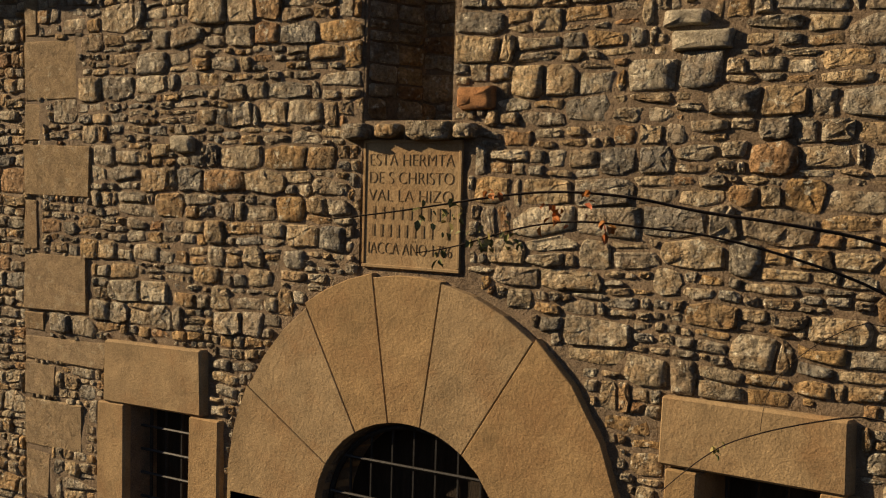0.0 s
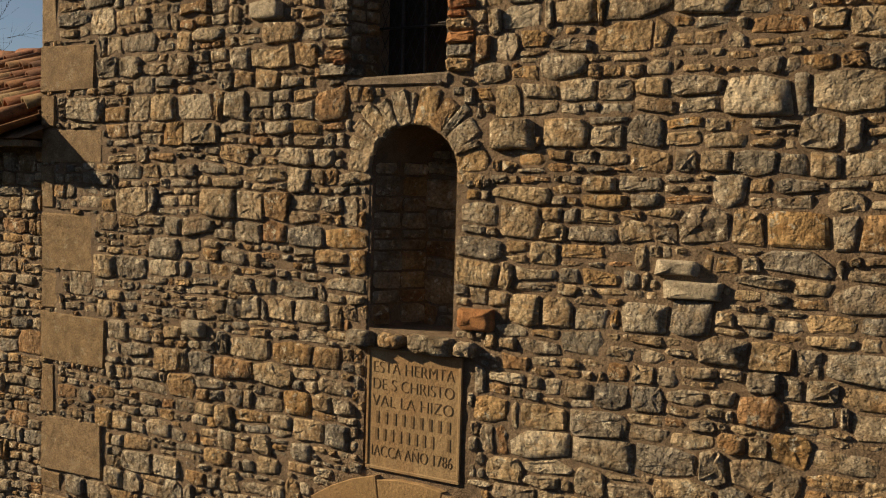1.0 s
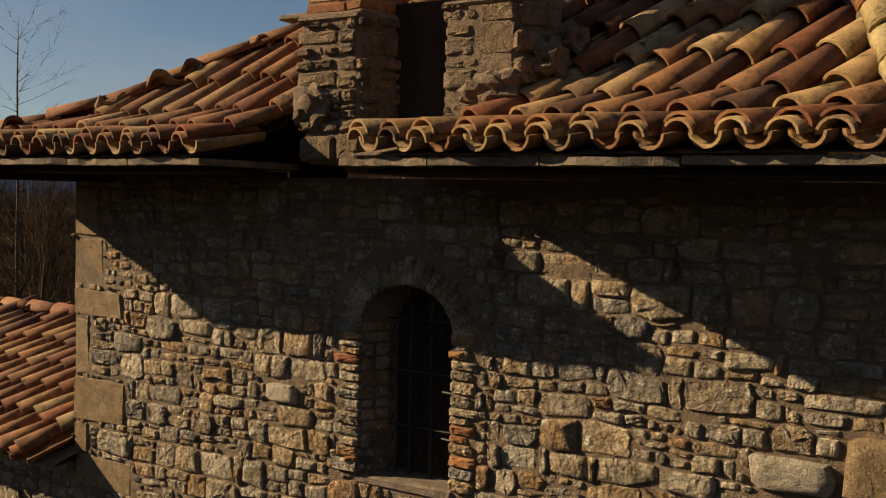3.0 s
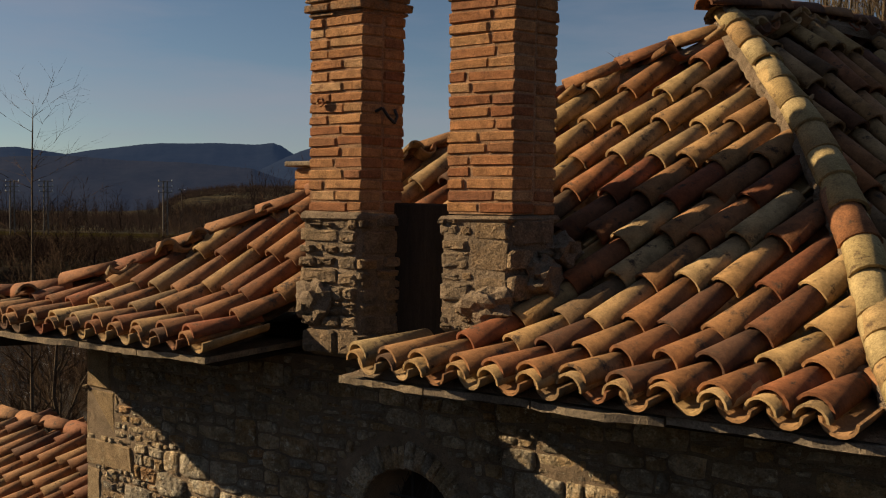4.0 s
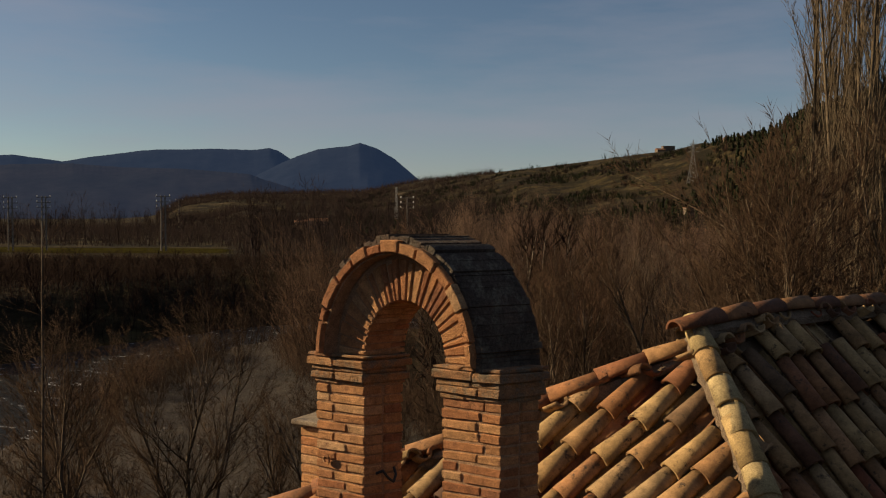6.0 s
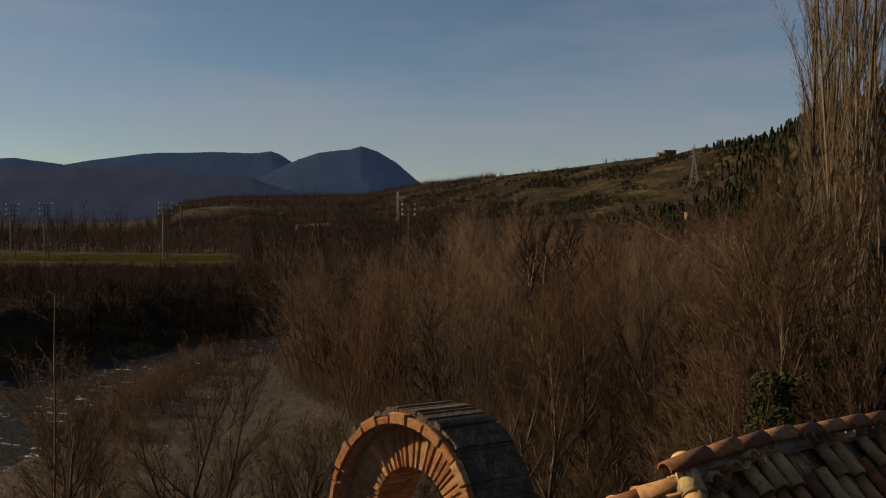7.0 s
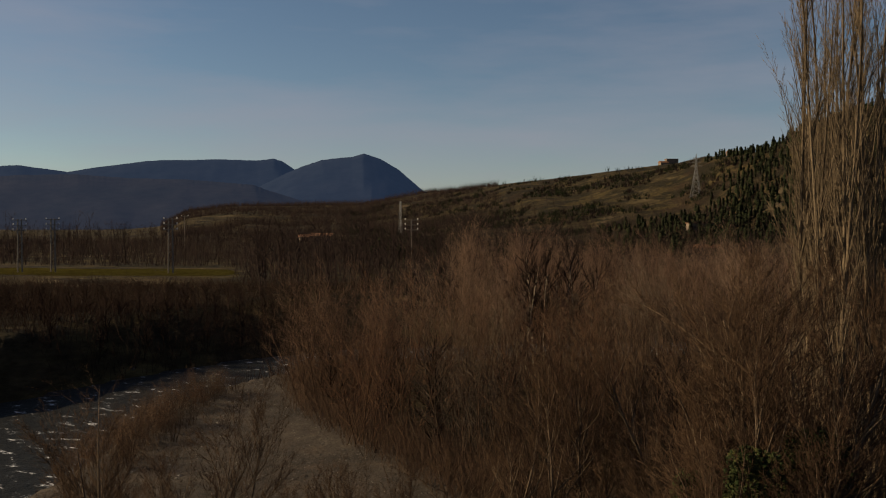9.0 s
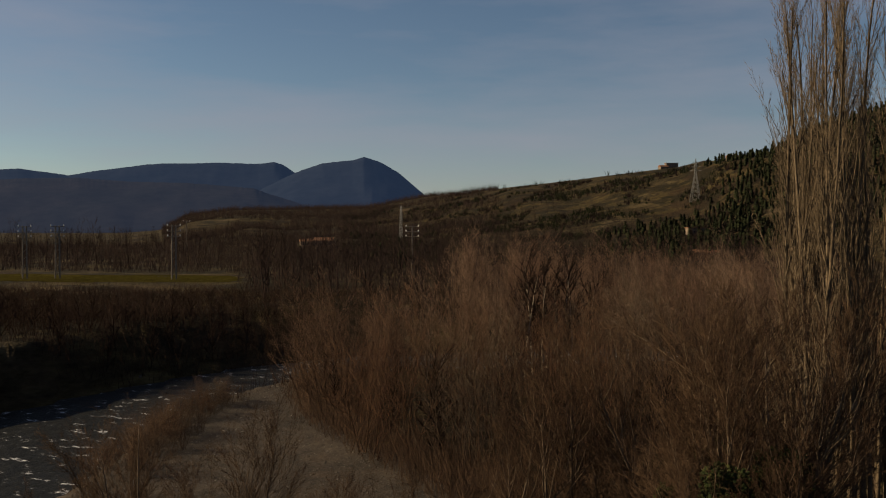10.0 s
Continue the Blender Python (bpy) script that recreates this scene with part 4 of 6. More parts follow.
def eave_slabs(x0, x1):
    x = x0
    while x < x1 - 0.1:
        w = min(rng.uniform(0.45, 1.15), x1 - x)
        bm = bmesh.new()
        z = 7.078 + rng.uniform(-0.010, 0.010)
        r = bmesh.ops.create_grid(bm, x_segments=10, y_segments=2, size=0.5)
        edge = [0.060 * noise.noise(((x + w * k / 10) * 2.6, 1.7, 0.4)) + 0.022 * noise.noise(((x + w * k / 10) * 9, 4.1, 0.4)) for k in range(11)]
        for vv in bm.verts:
            k = round((vv.co.x + 0.5) * 10)
            yy = EY + 0.002 + edge[k] if vv.co.y < -0.1 else (0.05 if vv.co.y > 0.1 else -0.35)
            vv.co = Vector((x + 0.004 + (w - 0.008) * k / 10, yy, z + rng.uniform(-0.004, 0.004)))
        e = bmesh.ops.extrude_face_region(bm, geom=bm.faces[:])
        for vv in e["geom"]:
            if isinstance(vv, bmesh.types.BMVert):
                vv.co.z += 0.034
        part("eave_slab", bm, SLAB, roof)
        x += w


eave_slabs(-3.75, -1.06)
eave_slabs(-0.18, 2.6)
# side overhang in near-black, its shade put into the colour
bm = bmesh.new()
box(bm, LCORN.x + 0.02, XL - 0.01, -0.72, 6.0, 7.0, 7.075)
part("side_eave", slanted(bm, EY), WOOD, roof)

# boards added under the slabs to paint the eave's deep shade
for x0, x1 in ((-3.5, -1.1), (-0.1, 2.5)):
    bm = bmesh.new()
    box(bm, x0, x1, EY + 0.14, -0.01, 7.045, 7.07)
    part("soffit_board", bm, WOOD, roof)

# ---- side and rear walls ----
for name, x0, x1, y0, y1 in (("wall_right", XR - 0.6, XR, 0.62, 6.6), ("wall_left", XL, XL + 0.6, 0.62, 6.6), ("wall_rear", XL + 0.61, XR - 0.61, 6.0, 6.6)):
    bm = bmesh.new()
    box(bm, x0, x1, y0, y1, 0, EAVE)
    tagged(part(name, slanted(bm), MORTAR), "plain rubble side wall of the hermitage", "wall", kind="structure")
bm = bmesh.new()
box(bm, XL + 0.61, XR - 0.61, 0.62, 5.99, 6.6, 6.7)
tagged(part("ceiling", slanted(bm), INSIDE), "dim plaster ceiling inside the hermitage", "ceiling", kind="structure")

# ---- belfry ----
BELFRY_SIZE = 0.967
belfry = empty("belfry", Vector((2.57, -4.40, 8.95)).lerp(Vector((-0.2, 0.1, 7.2)), BELFRY_SIZE), "brick bell gable with one open arch on two piers, no bell", "bell gable")
belfry.scale = (BELFRY_SIZE,) * 3


def at_belfry(ob):
    ob.matrix_parent_inverse = Matrix.Translation((0.2, -0.1, -7.2))
    return ob


BL, BH = 0.243, 0.060


def brick_mesh(l, w, h, seed):
    rr = random.Random(seed)
    bm = bmesh.new()
    box(bm, -l / 2, l / 2, -w / 2, w / 2, -h / 2, h / 2, jitter=0.0042, rng=rr)
    slanted(bm)
    bmesh.ops.bevel(bm, geom=bm.edges[:], offset=0.006, segments=1, affect="EDGES")
    me = bpy.data.meshes.new("brick")
    bmesh.ops.recalc_face_normals(bm, faces=bm.faces)
    bm.to_mesh(me)
    bm.free()
    me.materials.append(BRICK)
    return me


brick_cache = {}


def brick(x0, x1, y0, y1, z, h, rng, host):
    key = (round(x1 - x0, 2), round(y1 - y0, 2), rng.randrange(7))
    if key not in brick_cache:
        brick_cache[key] = brick_mesh(key[0], key[1], h, str(key))
    ob = new("brick", brick_cache[key])
    ob.parent = host
    at_belfry(ob)
    ob.matrix_basis = pose((x0 + x1) / 2 + SKEW * ((y0 + y1) / 2 + 0.17) + rng.uniform(-0.003, 0.003), (y0 + y1) / 2 + rng.uniform(-0.003, 0.003), z + rng.uniform(-0.003, 0.003), 0, rng.uniform(-0.9, 0.9), rng.uniform(-0.4, 0.4))


def pier(x0, x1, y0, y1, z0, z1, rng):
    bm = bmesh.new()
    box(bm, x0 + 0.008, x1 - 0.008, y0 + 0.0085, y1 - 0.0085, z0, z1)
    at_belfry(part("pier_core", slanted(bm, -0.17), BRICK_MORTAR, belfry))
    n = round((z1 - z0) / BH)
    step = (z1 - z0) / n
    for k in range(n):
        z = z0 + step * (k + 0.5)
        g = 0.010
        long_ = (x1 - x0) * rng.choice((0.655, 0.64, 0.52, 0.72, 0.60))
        cut = x0 + long_ if (k % 2) != (rng.random() < 0.2) else x1 - long_
        brick(x0, cut - g / 2, y0, y0 + 0.112, z, step - g, rng, belfry)
        brick(cut + g / 2, x1, y0, y0 + 0.112, z, step - g, rng, belfry)
        brick(x0, cut - g / 2, y1 - 0.112, y1, z, step - g, rng, belfry)
        brick(cut + g / 2, x1, y1 - 0.112, y1, z, step - g, rng, belfry)
    # corbelled capital
    bm = bmesh.new()
    box(bm, x0 + 0.002, x1 - 0.002, y0 + 0.002, y1 - 0.002, z1, z1 + 0.185)
    at_belfry(part("capital_core", slanted(bm, -0.17), BRICK_MORTAR, belfry))
    for dz, dh, out in ((0.0, 0.026, 0.006), (0.03, 0.045, 0.022), (0.08, 0.030, 0.018), (0.112, 0.052, 0.036), (0.168, 0.022, 0.030)):
        w = (x1 - x0 + 2 * out)
        split = rng.uniform(0.35, 0.65)
        for a, b in ((0, split), (split, 1)):
            bm = bmesh.new()
            box(bm, x0 - out + w * a + 0.003, x0 - out + w * b - 0.003, y0 - out, y1 + out, z1 + dz, z1 + dz + dh, bevel=0.006, jitter=0.006, rng=rng)
            at_belfry(part("capital_brick", slanted(bm, -0.17), CAPITAL, belfry))


rng = random.Random(61)
LP, RP = (-0.860, -0.488, -0.165, 0.070), (0.074, 0.460, -0.172, 0.062)
BZ0, BZ1 = 7.875, 8.985
pier(*LP, BZ0, BZ1, rng)
pier(*RP, BZ0, BZ1, rng)

# a ring added for the small putlog hole on the front of one pier, an iron hook on its inner side
bm = bmesh.new()
for k in range(8):
    a, b = 6.2832 * k / 8, 6.2832 * (k + 1) / 8
    rod(bm, (LP[0] + 0.10 + 0.022 * math.cos(a), LP[2] - 0.02, 8.50 + 0.022 * math.sin(a)), (LP[0] + 0.10 + 0.022 * math.cos(b), LP[2] - 0.02, 8.50 + 0.022 * math.sin(b)), 0.009, 5)
at_belfry(part("pipe_end", bm, BRICK, belfry, "round ring added to mark a small putlog hole in the brickwork"))
bm = bmesh.new()
hook = [(0.02, 0.06, 8.44), (0.055, 0.07, 8.46), (0.06, 0.10, 8.41), (0.05, 0.14, 8.38), (0.03, 0.17, 8.42), (0.0, 0.18, 8.46)]
for (a, b, c), (d, e, f) in zip(hook, hook[1:]):
    rod(bm, (LP[1] + a + SKEW * b, LP[2] + b, c), (LP[1] + d + SKEW * e, LP[2] + e, f), 0.009, 6)
at_belfry(part("iron_hook", bm, IRON, belfry, "bent rusty iron hook"))

# rubble bases under the piers, with mortar cores
for (x0, x1, y0, y1), zlow in ((LP, 7.05), (RP, 7.25)):
    bm = bmesh.new()
    box(bm, x0 - 0.015, x1 + 0.01, y0 - 0.005, y1, zlow, BZ0 - 0.005, bevel=0.02, jitter=0.015, rng=rng)
    at_belfry(part("base_core", slanted(bm, -0.17), MORTAR, belfry))
    bm = bmesh.new()
    box(bm, x0 - 0.03, x1 + 0.02, y0 - 0.03, y1 + 0.02, BZ0 - 0.045, BZ0 - 0.003, bevel=0.015, jitter=0.01, rng=rng)
    at_belfry(part("mortar_bed", slanted(bm, -0.17), MORTAR, belfry))
    for face in ("front", "side"):
        span = x1 - x0 if face == "front" else y1 - y0
        for sx, sz, w, h in lay_stones(0.0, span, zlow + 0.02, BZ0 - 0.05, lambda x, z: 1, rng, lambda *a: False):
            v, f = stone_lists(w, h, rng.uniform(0.012, 0.034), rng, round_=0.3)
            ob = at_belfry(part("base_stone", from_lists("base_stone", v, f, BASE_STONE), None, belfry))
            ob.matrix_basis = pose(x0 + sx, y0 - 0.003, sz) if face == "front" else pose(x1 + 0.008 + SKEW * sx, y0 + sx, sz, 0, 0, 60)
bm = bmesh.new()
box(bm, -1.02, 0.52, 0.16, 0.5, 7.0, 7.28, bevel=0.02, jitter=0.012, rng=rng)
at_belfry(part("plinth", slanted(bm, -0.17), MORTAR, belfry))
# mortar skirts that run down onto the tiles
for x, y, z, sx, sy, sz in ((-0.79, -0.17, 7.38, 0.15, 0.09, 0.16), (0.34, -0.20, 7.40, 0.18, 0.10, 0.12), (0.58, -0.03, 7.55, 0.10, 0.16, 0.14), (0.60, 0.13, 7.68, 0.11, 0.15, 0.12), (-0.86, -0.02, 7.5, 0.08, 0.14, 0.14)):
    bm = bmesh.new()
    bmesh.ops.create_icosphere(bm, subdivisions=3, radius=1)
    for v in bm.verts:
        n = noise.noise(v.co * 1.7 + Vector((x * 9, y, z))) * 0.45 + noise.noise(v.co * 4.5 + Vector((x * 9, y, z))) * 0.25 - 0.18
        v.co = Vector((x + v.co.x * sx * (1 + n), y + v.co.y * sy * (1 + n), z + v.co.z * sz * (1 + n)))
    at_belfry(part("mortar_skirt", bm, MORTAR, belfry))
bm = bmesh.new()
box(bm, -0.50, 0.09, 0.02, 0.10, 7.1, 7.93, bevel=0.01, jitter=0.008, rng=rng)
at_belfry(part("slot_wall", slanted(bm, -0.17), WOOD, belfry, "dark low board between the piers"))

# the arch
AZ, AX = 9.175, -0.215
voussoirs_before = set(bpy.data.objects)
voussoirs(belfry, AX, AZ, 0.283, 0.478, radians(0), radians(180), 27, -0.15, 0.0, BRICK, random.Random(71), slant_from=-0.17, squash=1.26, name="arch_brick", gap=0.008, ragged=0.014, wobble=0.25)
voussoirs(belfry, AX, AZ, 0.283, 0.495, radians(0), radians(180), 29, 0.004, 0.085, BRICK, random.Random(72), slant_from=-0.17, squash=1.26, name="arch_brick", gap=0.009, ragged=0.01, wobble=0.12)
bm = bmesh.new()
ring = [[bm.verts.new((AX + r * math.cos(math.pi * k / 30), y, AZ + 1.26 * r * math.sin(math.pi * k / 30))) for k in range(31)] for r, y in ((0.288, -0.146), (0.512, -0.146), (0.512, 0.06), (0.288, 0.06))]
for a, b in zip(ring, ring[1:] + ring[:1]):
    for k in range(30):
        bm.faces.new((a[k], a[k + 1], b[k + 1], b[k]))
part("arch_mortar", slanted(bm, -0.17), BRICK_MORTAR, belfry)
bm = bmesh.new()
ring = [[bm.verts.new((AX + r * math.cos(math.pi * k / 30), y, AZ + 1.26 * r * math.sin(math.pi * k / 30))) for k in range(31)] for r, y in ((0.505, -0.215), (0.555, -0.215), (0.555, 0.12), (0.505, 0.12))]
for a, b in zip(ring, ring[1:] + ring[:1]):
    for k in range(30):
        bm.faces.new((a[k], a[k + 1], b[k + 1], b[k]))
part("hood_mortar", slanted(bm, -0.17), BRICK_MORTAR, belfry)
voussoirs(belfry, AX, AZ, 0.514, 0.562, radians(0), radians(180), 13, -0.235, 0.14, BRICK, random.Random(73), slant_from=-0.17, squash=1.26, name="hood_brick", gap=0.010, ragged=0.014, wobble=0.3)
voussoirs(belfry, AX, AZ, 0.557, 0.592, radians(-2), radians(152), 46, -0.205, 0.15, MOSSY, random.Random(74), slant_from=-0.17, squash=1.26, name="lichen_crust", gap=0.002, ragged=0.012, wobble=0.45)
for ob in set(bpy.data.objects) - voussoirs_before:
    at_belfry(ob)

# chimney behind the gable
chimney = empty("chimney", (-1.95, 1.35, 7.2), "small brick chimney with a dark slab cap", "chimney")
bm = bmesh.new()
box(bm, -0.13, 0.2, -0.16, 0.16, -0.3, 1.05, bevel=0.01)
part("stack", bm, BRICK_MORTAR, chimney)
for k in range(14):
    bm = bmesh.new()
    box(bm, -0.137, 0.207, -0.167, 0.167, -0.05 + k * 0.078, 0.016 + k * 0.078, bevel=0.006, jitter=0.003, rng=rng)
    part("brick_course", bm, BRICK, chimney)
bm = bmesh.new()
box(bm, -0.2, 0.27, -0.22, 0.22, 1.06, 1.10, bevel=0.008)
part("cap_slab", bm, SLAB, chimney)

# ---- lower side building ----
annex_wall = empty("wall_annex", (0, 0, 0), "rubble wall of the lower side building", "wall", kind="structure")
AY, AZE = 0.03, 5.02
bm = bmesh.new()
box(bm, -9.0, XL - 0.005, AY, 0.6, 0, AZE)
part("mortar_core", bm, MORTAR, annex_wall)
set_stones(lay_stones(-5.2, XL - 0.03, 1.2, AZE - 0.08, lambda x, z: 0.3, random.Random(81), lambda *a: False), annex_wall, AY, random.Random(82), 40)
annex_roof = empty("roof_annex", (0, 0, 0), "lean-to roof of weathered curved clay tiles", "roof", kind="structure")


def annex_at(s, v):
    y = -0.22 + v * math.cos(RUN_AZ)
    return Vector((s + v * math.sin(RUN_AZ), y, AZE + 0.02 + 0.50 * (y + 0.22)))


lay_tiles(annex_roof, annex_at, [XL - 0.10 - PITCH * k for k in range(30)], lambda p: p.x < XL - 0.04 + SKEW * max(0, p.y) and p.y < 1.18, random.Random(83), True, rows=6, kinds=red_kinds, mat=RED_TILE)
bm = bmesh.new()
vs = [bm.verts.new(p) for p in ((-9, -0.18, AZE - 0.01), (XL - 0.01, -0.18, AZE - 0.01), (XL + 0.6, 1.25, AZE + 0.69), (-9, 1.25, AZE + 0.69), (-9, 3.2, AZE - 0.4), (XL + 1.8, 3.2, AZE - 0.4))]
bm.faces.new(vs[:4])
bm.faces.new((vs[3], vs[2], vs[5], vs[4]))
part("roof_bed", bm, MORTAR, annex_roof)
cap_row(annex_roof, lambda f: Vector((-9 + (XL + 0.45 + 9) * f, 1.24, AZE + 0.79)), 6.4, random.Random(84), name="ridge_tile", step=0.37, kinds=side_hip_kinds)
bm = bmesh.new()
box(bm, -8.9, XL - 0.02, -0.15, 0.6, AZE - 0.06, AZE - 0.02)
part("eave_board", bm, SLAB, annex_roof)
bm = bmesh.new()
box(bm, -9.0, XL - 0.01, 2.7, 3.1, 0, AZE - 0.45)
tagged(part("wall_annex_rear", bm, MORTAR), "plain rear wall of the side building", "wall", kind="structure")

# ---- land ----
EYE_REF = Vector((3.0, -5.3, 0))
FWD, RGT = Vector((-0.505, 0.863, 0)), Vector((0.863, 0.505, 0))


def ud(u, d, z=0.0):
    """A place by its distance to the side and ahead of the camera, its depth stretched to fit the view."""
    return EYE_REF + RGT * u + FWD * (d * 1.036) + Vector((0, 0, z))


def smooth(a, b, x):
    t = min(1.0, max(0.0, (x - a) / (b - a)))
    return t * t * (3 - 2 * t)


def interp(x, table):
    if x <= table[0][0]:
        return table[0][1]
    for (a, p), (b, q) in zip(table, table[1:]):
        if x <= b:
            return p + (q - p) * (x - a) / (b - a)
    return table[-1][1]


# centre line of the river: side, ahead, half width
RIVER = [(-40, 30, 9), (-36, 55, 10), (-36, 70, 10), (-33.5, 82, 7.5), (-28, 94, 6.5), (-22, 103, 6), (-10, 112, 6), (14, 118, 6), (45, 122, 6)]


def river_gap(u, d):
    """Metres from the water's edge; negative in the river."""
    best = 1e9
    for (a0, b0, w0), (a1, b1, w1) in zip(RIVER, RIVER[1:]):
        t = ((u - a0) * (a1 - a0) + (d - b0) * (b1 - b0)) / ((a1 - a0) ** 2 + (b1 - b0) ** 2)
        t = min(1, max(0, t))
        best = min(best, math.hypot(u - a0 - t * (a1 - a0), d - b0 - t * (b1 - b0)) - (w0 + t * (w1 - w0)))
    return best


# crest of the hills: bearing (side over ahead), height, distance
CREST = [(-0.6, 0, 1500), (-0.38, 2, 1500), (-0.335, 10, 1500), (-0.30, 36, 1500), (-0.25, 45, 1500), (-0.17, 47, 1500), (-0.09, 51, 1500), (-0.05, 62, 1480), (-0.025, 68, 1450), (0.07, 72, 1200), (0.14, 78, 1150),
         (0.20, 80, 1050), (0.27, 81, 960), (0.30, 83, 900), (0.345, 73, 760), (0.38, 73, 700), (0.42, 82, 660), (0.5, 92, 640), (0.7, 120, 620), (1.2, 130, 620)]


def land(u, d):
    rr = math.hypot(u, d)
    # behind the camera: an unseen hill, added to cut the low sky light
    if d < 0:
        return (-1.0 + 44 * smooth(25, 230, rr) * smooth(0, 60, -d) + 2.5 * noise.noise((u * 0.02, d * 0.02, 2.2)) * smooth(20, 60, rr)) if rr > 14 else 0.0 - smooth(9, 14, rr)
    s = u / max(d, 1.0)
    gap = river_gap(u, d)
    z = -3.6 + 0.25 * noise.noise((u * 0.06, d * 0.06, 0))
    # terrace beyond the far bank
    beyond = d - interp(u, [(-60, 50), (-46, 60), (-44, 72), (-38, 88), (-30, 100), (-22, 110), (-10, 119), (14, 125), (45, 129), (90, 135)])
    z += (5.2 if u < -10 else 5.2 - 1.6 * smooth(-10, 30, u)) * smooth(1.0, 28.0, beyond)
    h = interp(s, [(a, b) for a, b, c in CREST])
    dist = interp(s, [(a, c) for a, b, c in CREST])
    k = smooth(320, dist, rr) ** 1.3
    rough = 4.5 * noise.noise((u * 0.006, d * 0.006, 1.7)) + 2.2 * noise.noise((u * 0.02, d * 0.02, 4.1))
    gully = abs(noise.noise((u * 0.011, d * 0.004, 9.0)))
    z = z + (h - z) * k + rough * 4 * k * (1 - k) - 9 * gully * 4 * k * (1 - k)
    # flood plain of the near side, church mound
    z += 3.6 * (1 - smooth(12, 40, rr))
    # river bed
    if gap < 1.5:
        z = min(z, -4.0 - 0.9 * smooth(1.5, -3.0, gap))
    return z


angles = sorted({*[radians(a) for a in np.arange(-44, 44.01, 0.4)], *[radians(a) for a in range(-180, 180, 8)]})
radii = [0.0] + [4.0 * (4900 / 4.0) ** (k / 150) for k in range(151)]
verts, faces = [], []
for r in radii:
    for a in angles:
        u, d = r * math.sin(a), r * math.cos(a)
        verts.append(ud(u, d, land(u, d) if r < 2400 else land(u, d) * max(0.0, 1 - (r - 2400) / 1500)))
n = len(angles)
for i in range(len(radii) - 1):
    for k in range(n):
        k2 = (k + 1) % n
        faces.append((i * n + k, i * n + k2, (i + 1) * n + k2, (i + 1) * n + k))
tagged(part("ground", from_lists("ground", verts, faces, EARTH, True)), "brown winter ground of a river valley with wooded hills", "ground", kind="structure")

# mountains: far ridges with depth; the air's blue haze is put into their colour
HAZE_BLUE = surface("far_forest_haze", [(0.3, (0.010, 0.014, 0.022)), (0.7, (0.015, 0.019, 0.028))], tone_scale=0.004, grain=0.02, grain_depth=0.2, bump=0, by_piece=False, rough=1.0, spec=0.0, mottle=0.15)
HAZE_NEAR = surface("mid_forest_haze", [(0.3, (0.014, 0.016, 0.020)), (0.7, (0.022, 0.022, 0.026))], tone_scale=0.006, grain=0.03, grain_depth=0.2, bump=0, by_piece=False, rough=1.0, spec=0.0, mottle=0.2)


# a faint blue glow adds to the painted haze and evens out the slopes
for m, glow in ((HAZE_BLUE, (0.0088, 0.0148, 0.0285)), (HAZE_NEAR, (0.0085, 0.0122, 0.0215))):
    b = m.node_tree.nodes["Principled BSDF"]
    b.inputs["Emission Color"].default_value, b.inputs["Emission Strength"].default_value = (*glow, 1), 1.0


def ridge(name, dist, crest, mat, label, spread=900, rough=6.0):
    """A mountain ridge: crest heights by bearing, falling away towards and from the viewer."""
    verts, faces = [], []
    s0, s1 = crest[0][0], crest[-1][0]
    cols, rows = 420, 22
    for i in range(cols + 1):
        s = s0 + (s1 - s0) * i / cols
        for j in range(rows + 1):
            f = j / rows * 2 - 1
            d = dist + f * spread
            fall = (1 - abs(f)) ** 0.8
            top = interp(s + (1 - fall) * (0.05 * noise.noise((s * 18, f * 2.5, dist)) + 0.02 * noise.noise((s * 60, f * 7, dist))), crest)
            z = top * fall + rough * noise.noise((s * 22, f * 3, dist)) * (0.2 + (1 - fall)) + rough * 0.22 * noise.noise((s * 70, f * 14, dist)) + 1.6 * noise.noise((s * 300, f * 9, dist)) * fall ** 8 + 5.0 * rough * noise.noise((s * 16, f * 4.5, dist)) * fall * (1 - fall)
            verts.append(ud(s * d, d, z))
    for i in range(cols):
        for j in range(rows):
            a = i * (rows + 1) + j
            faces.append((a, a + rows + 1, a + rows + 2, a + 1))
    tagged(part(name, from_lists(name, verts, faces, mat, True)), label, "mountain", kind="structure")


K = 4000 / 1572
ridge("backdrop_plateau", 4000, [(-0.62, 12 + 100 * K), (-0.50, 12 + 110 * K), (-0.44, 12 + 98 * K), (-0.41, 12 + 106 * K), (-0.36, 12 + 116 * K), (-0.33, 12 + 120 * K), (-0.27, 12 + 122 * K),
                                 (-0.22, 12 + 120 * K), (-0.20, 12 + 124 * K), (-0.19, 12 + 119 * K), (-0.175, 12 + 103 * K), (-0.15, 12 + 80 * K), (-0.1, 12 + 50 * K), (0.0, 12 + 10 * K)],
      HAZE_BLUE, "distant plateau ridge under forest, blue haze put into its colour", spread=700, rough=10)
K = 3600 / 1572
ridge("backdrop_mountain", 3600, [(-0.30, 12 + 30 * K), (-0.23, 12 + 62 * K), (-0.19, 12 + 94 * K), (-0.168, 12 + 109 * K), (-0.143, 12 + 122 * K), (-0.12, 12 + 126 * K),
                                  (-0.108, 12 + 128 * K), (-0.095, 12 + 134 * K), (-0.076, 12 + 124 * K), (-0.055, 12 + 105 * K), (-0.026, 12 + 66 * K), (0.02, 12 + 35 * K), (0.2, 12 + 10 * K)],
      HAZE_BLUE, "distant peaked mountain under forest, blue haze put into its colour", spread=700, rough=8)
K2 = 2700 / 1572
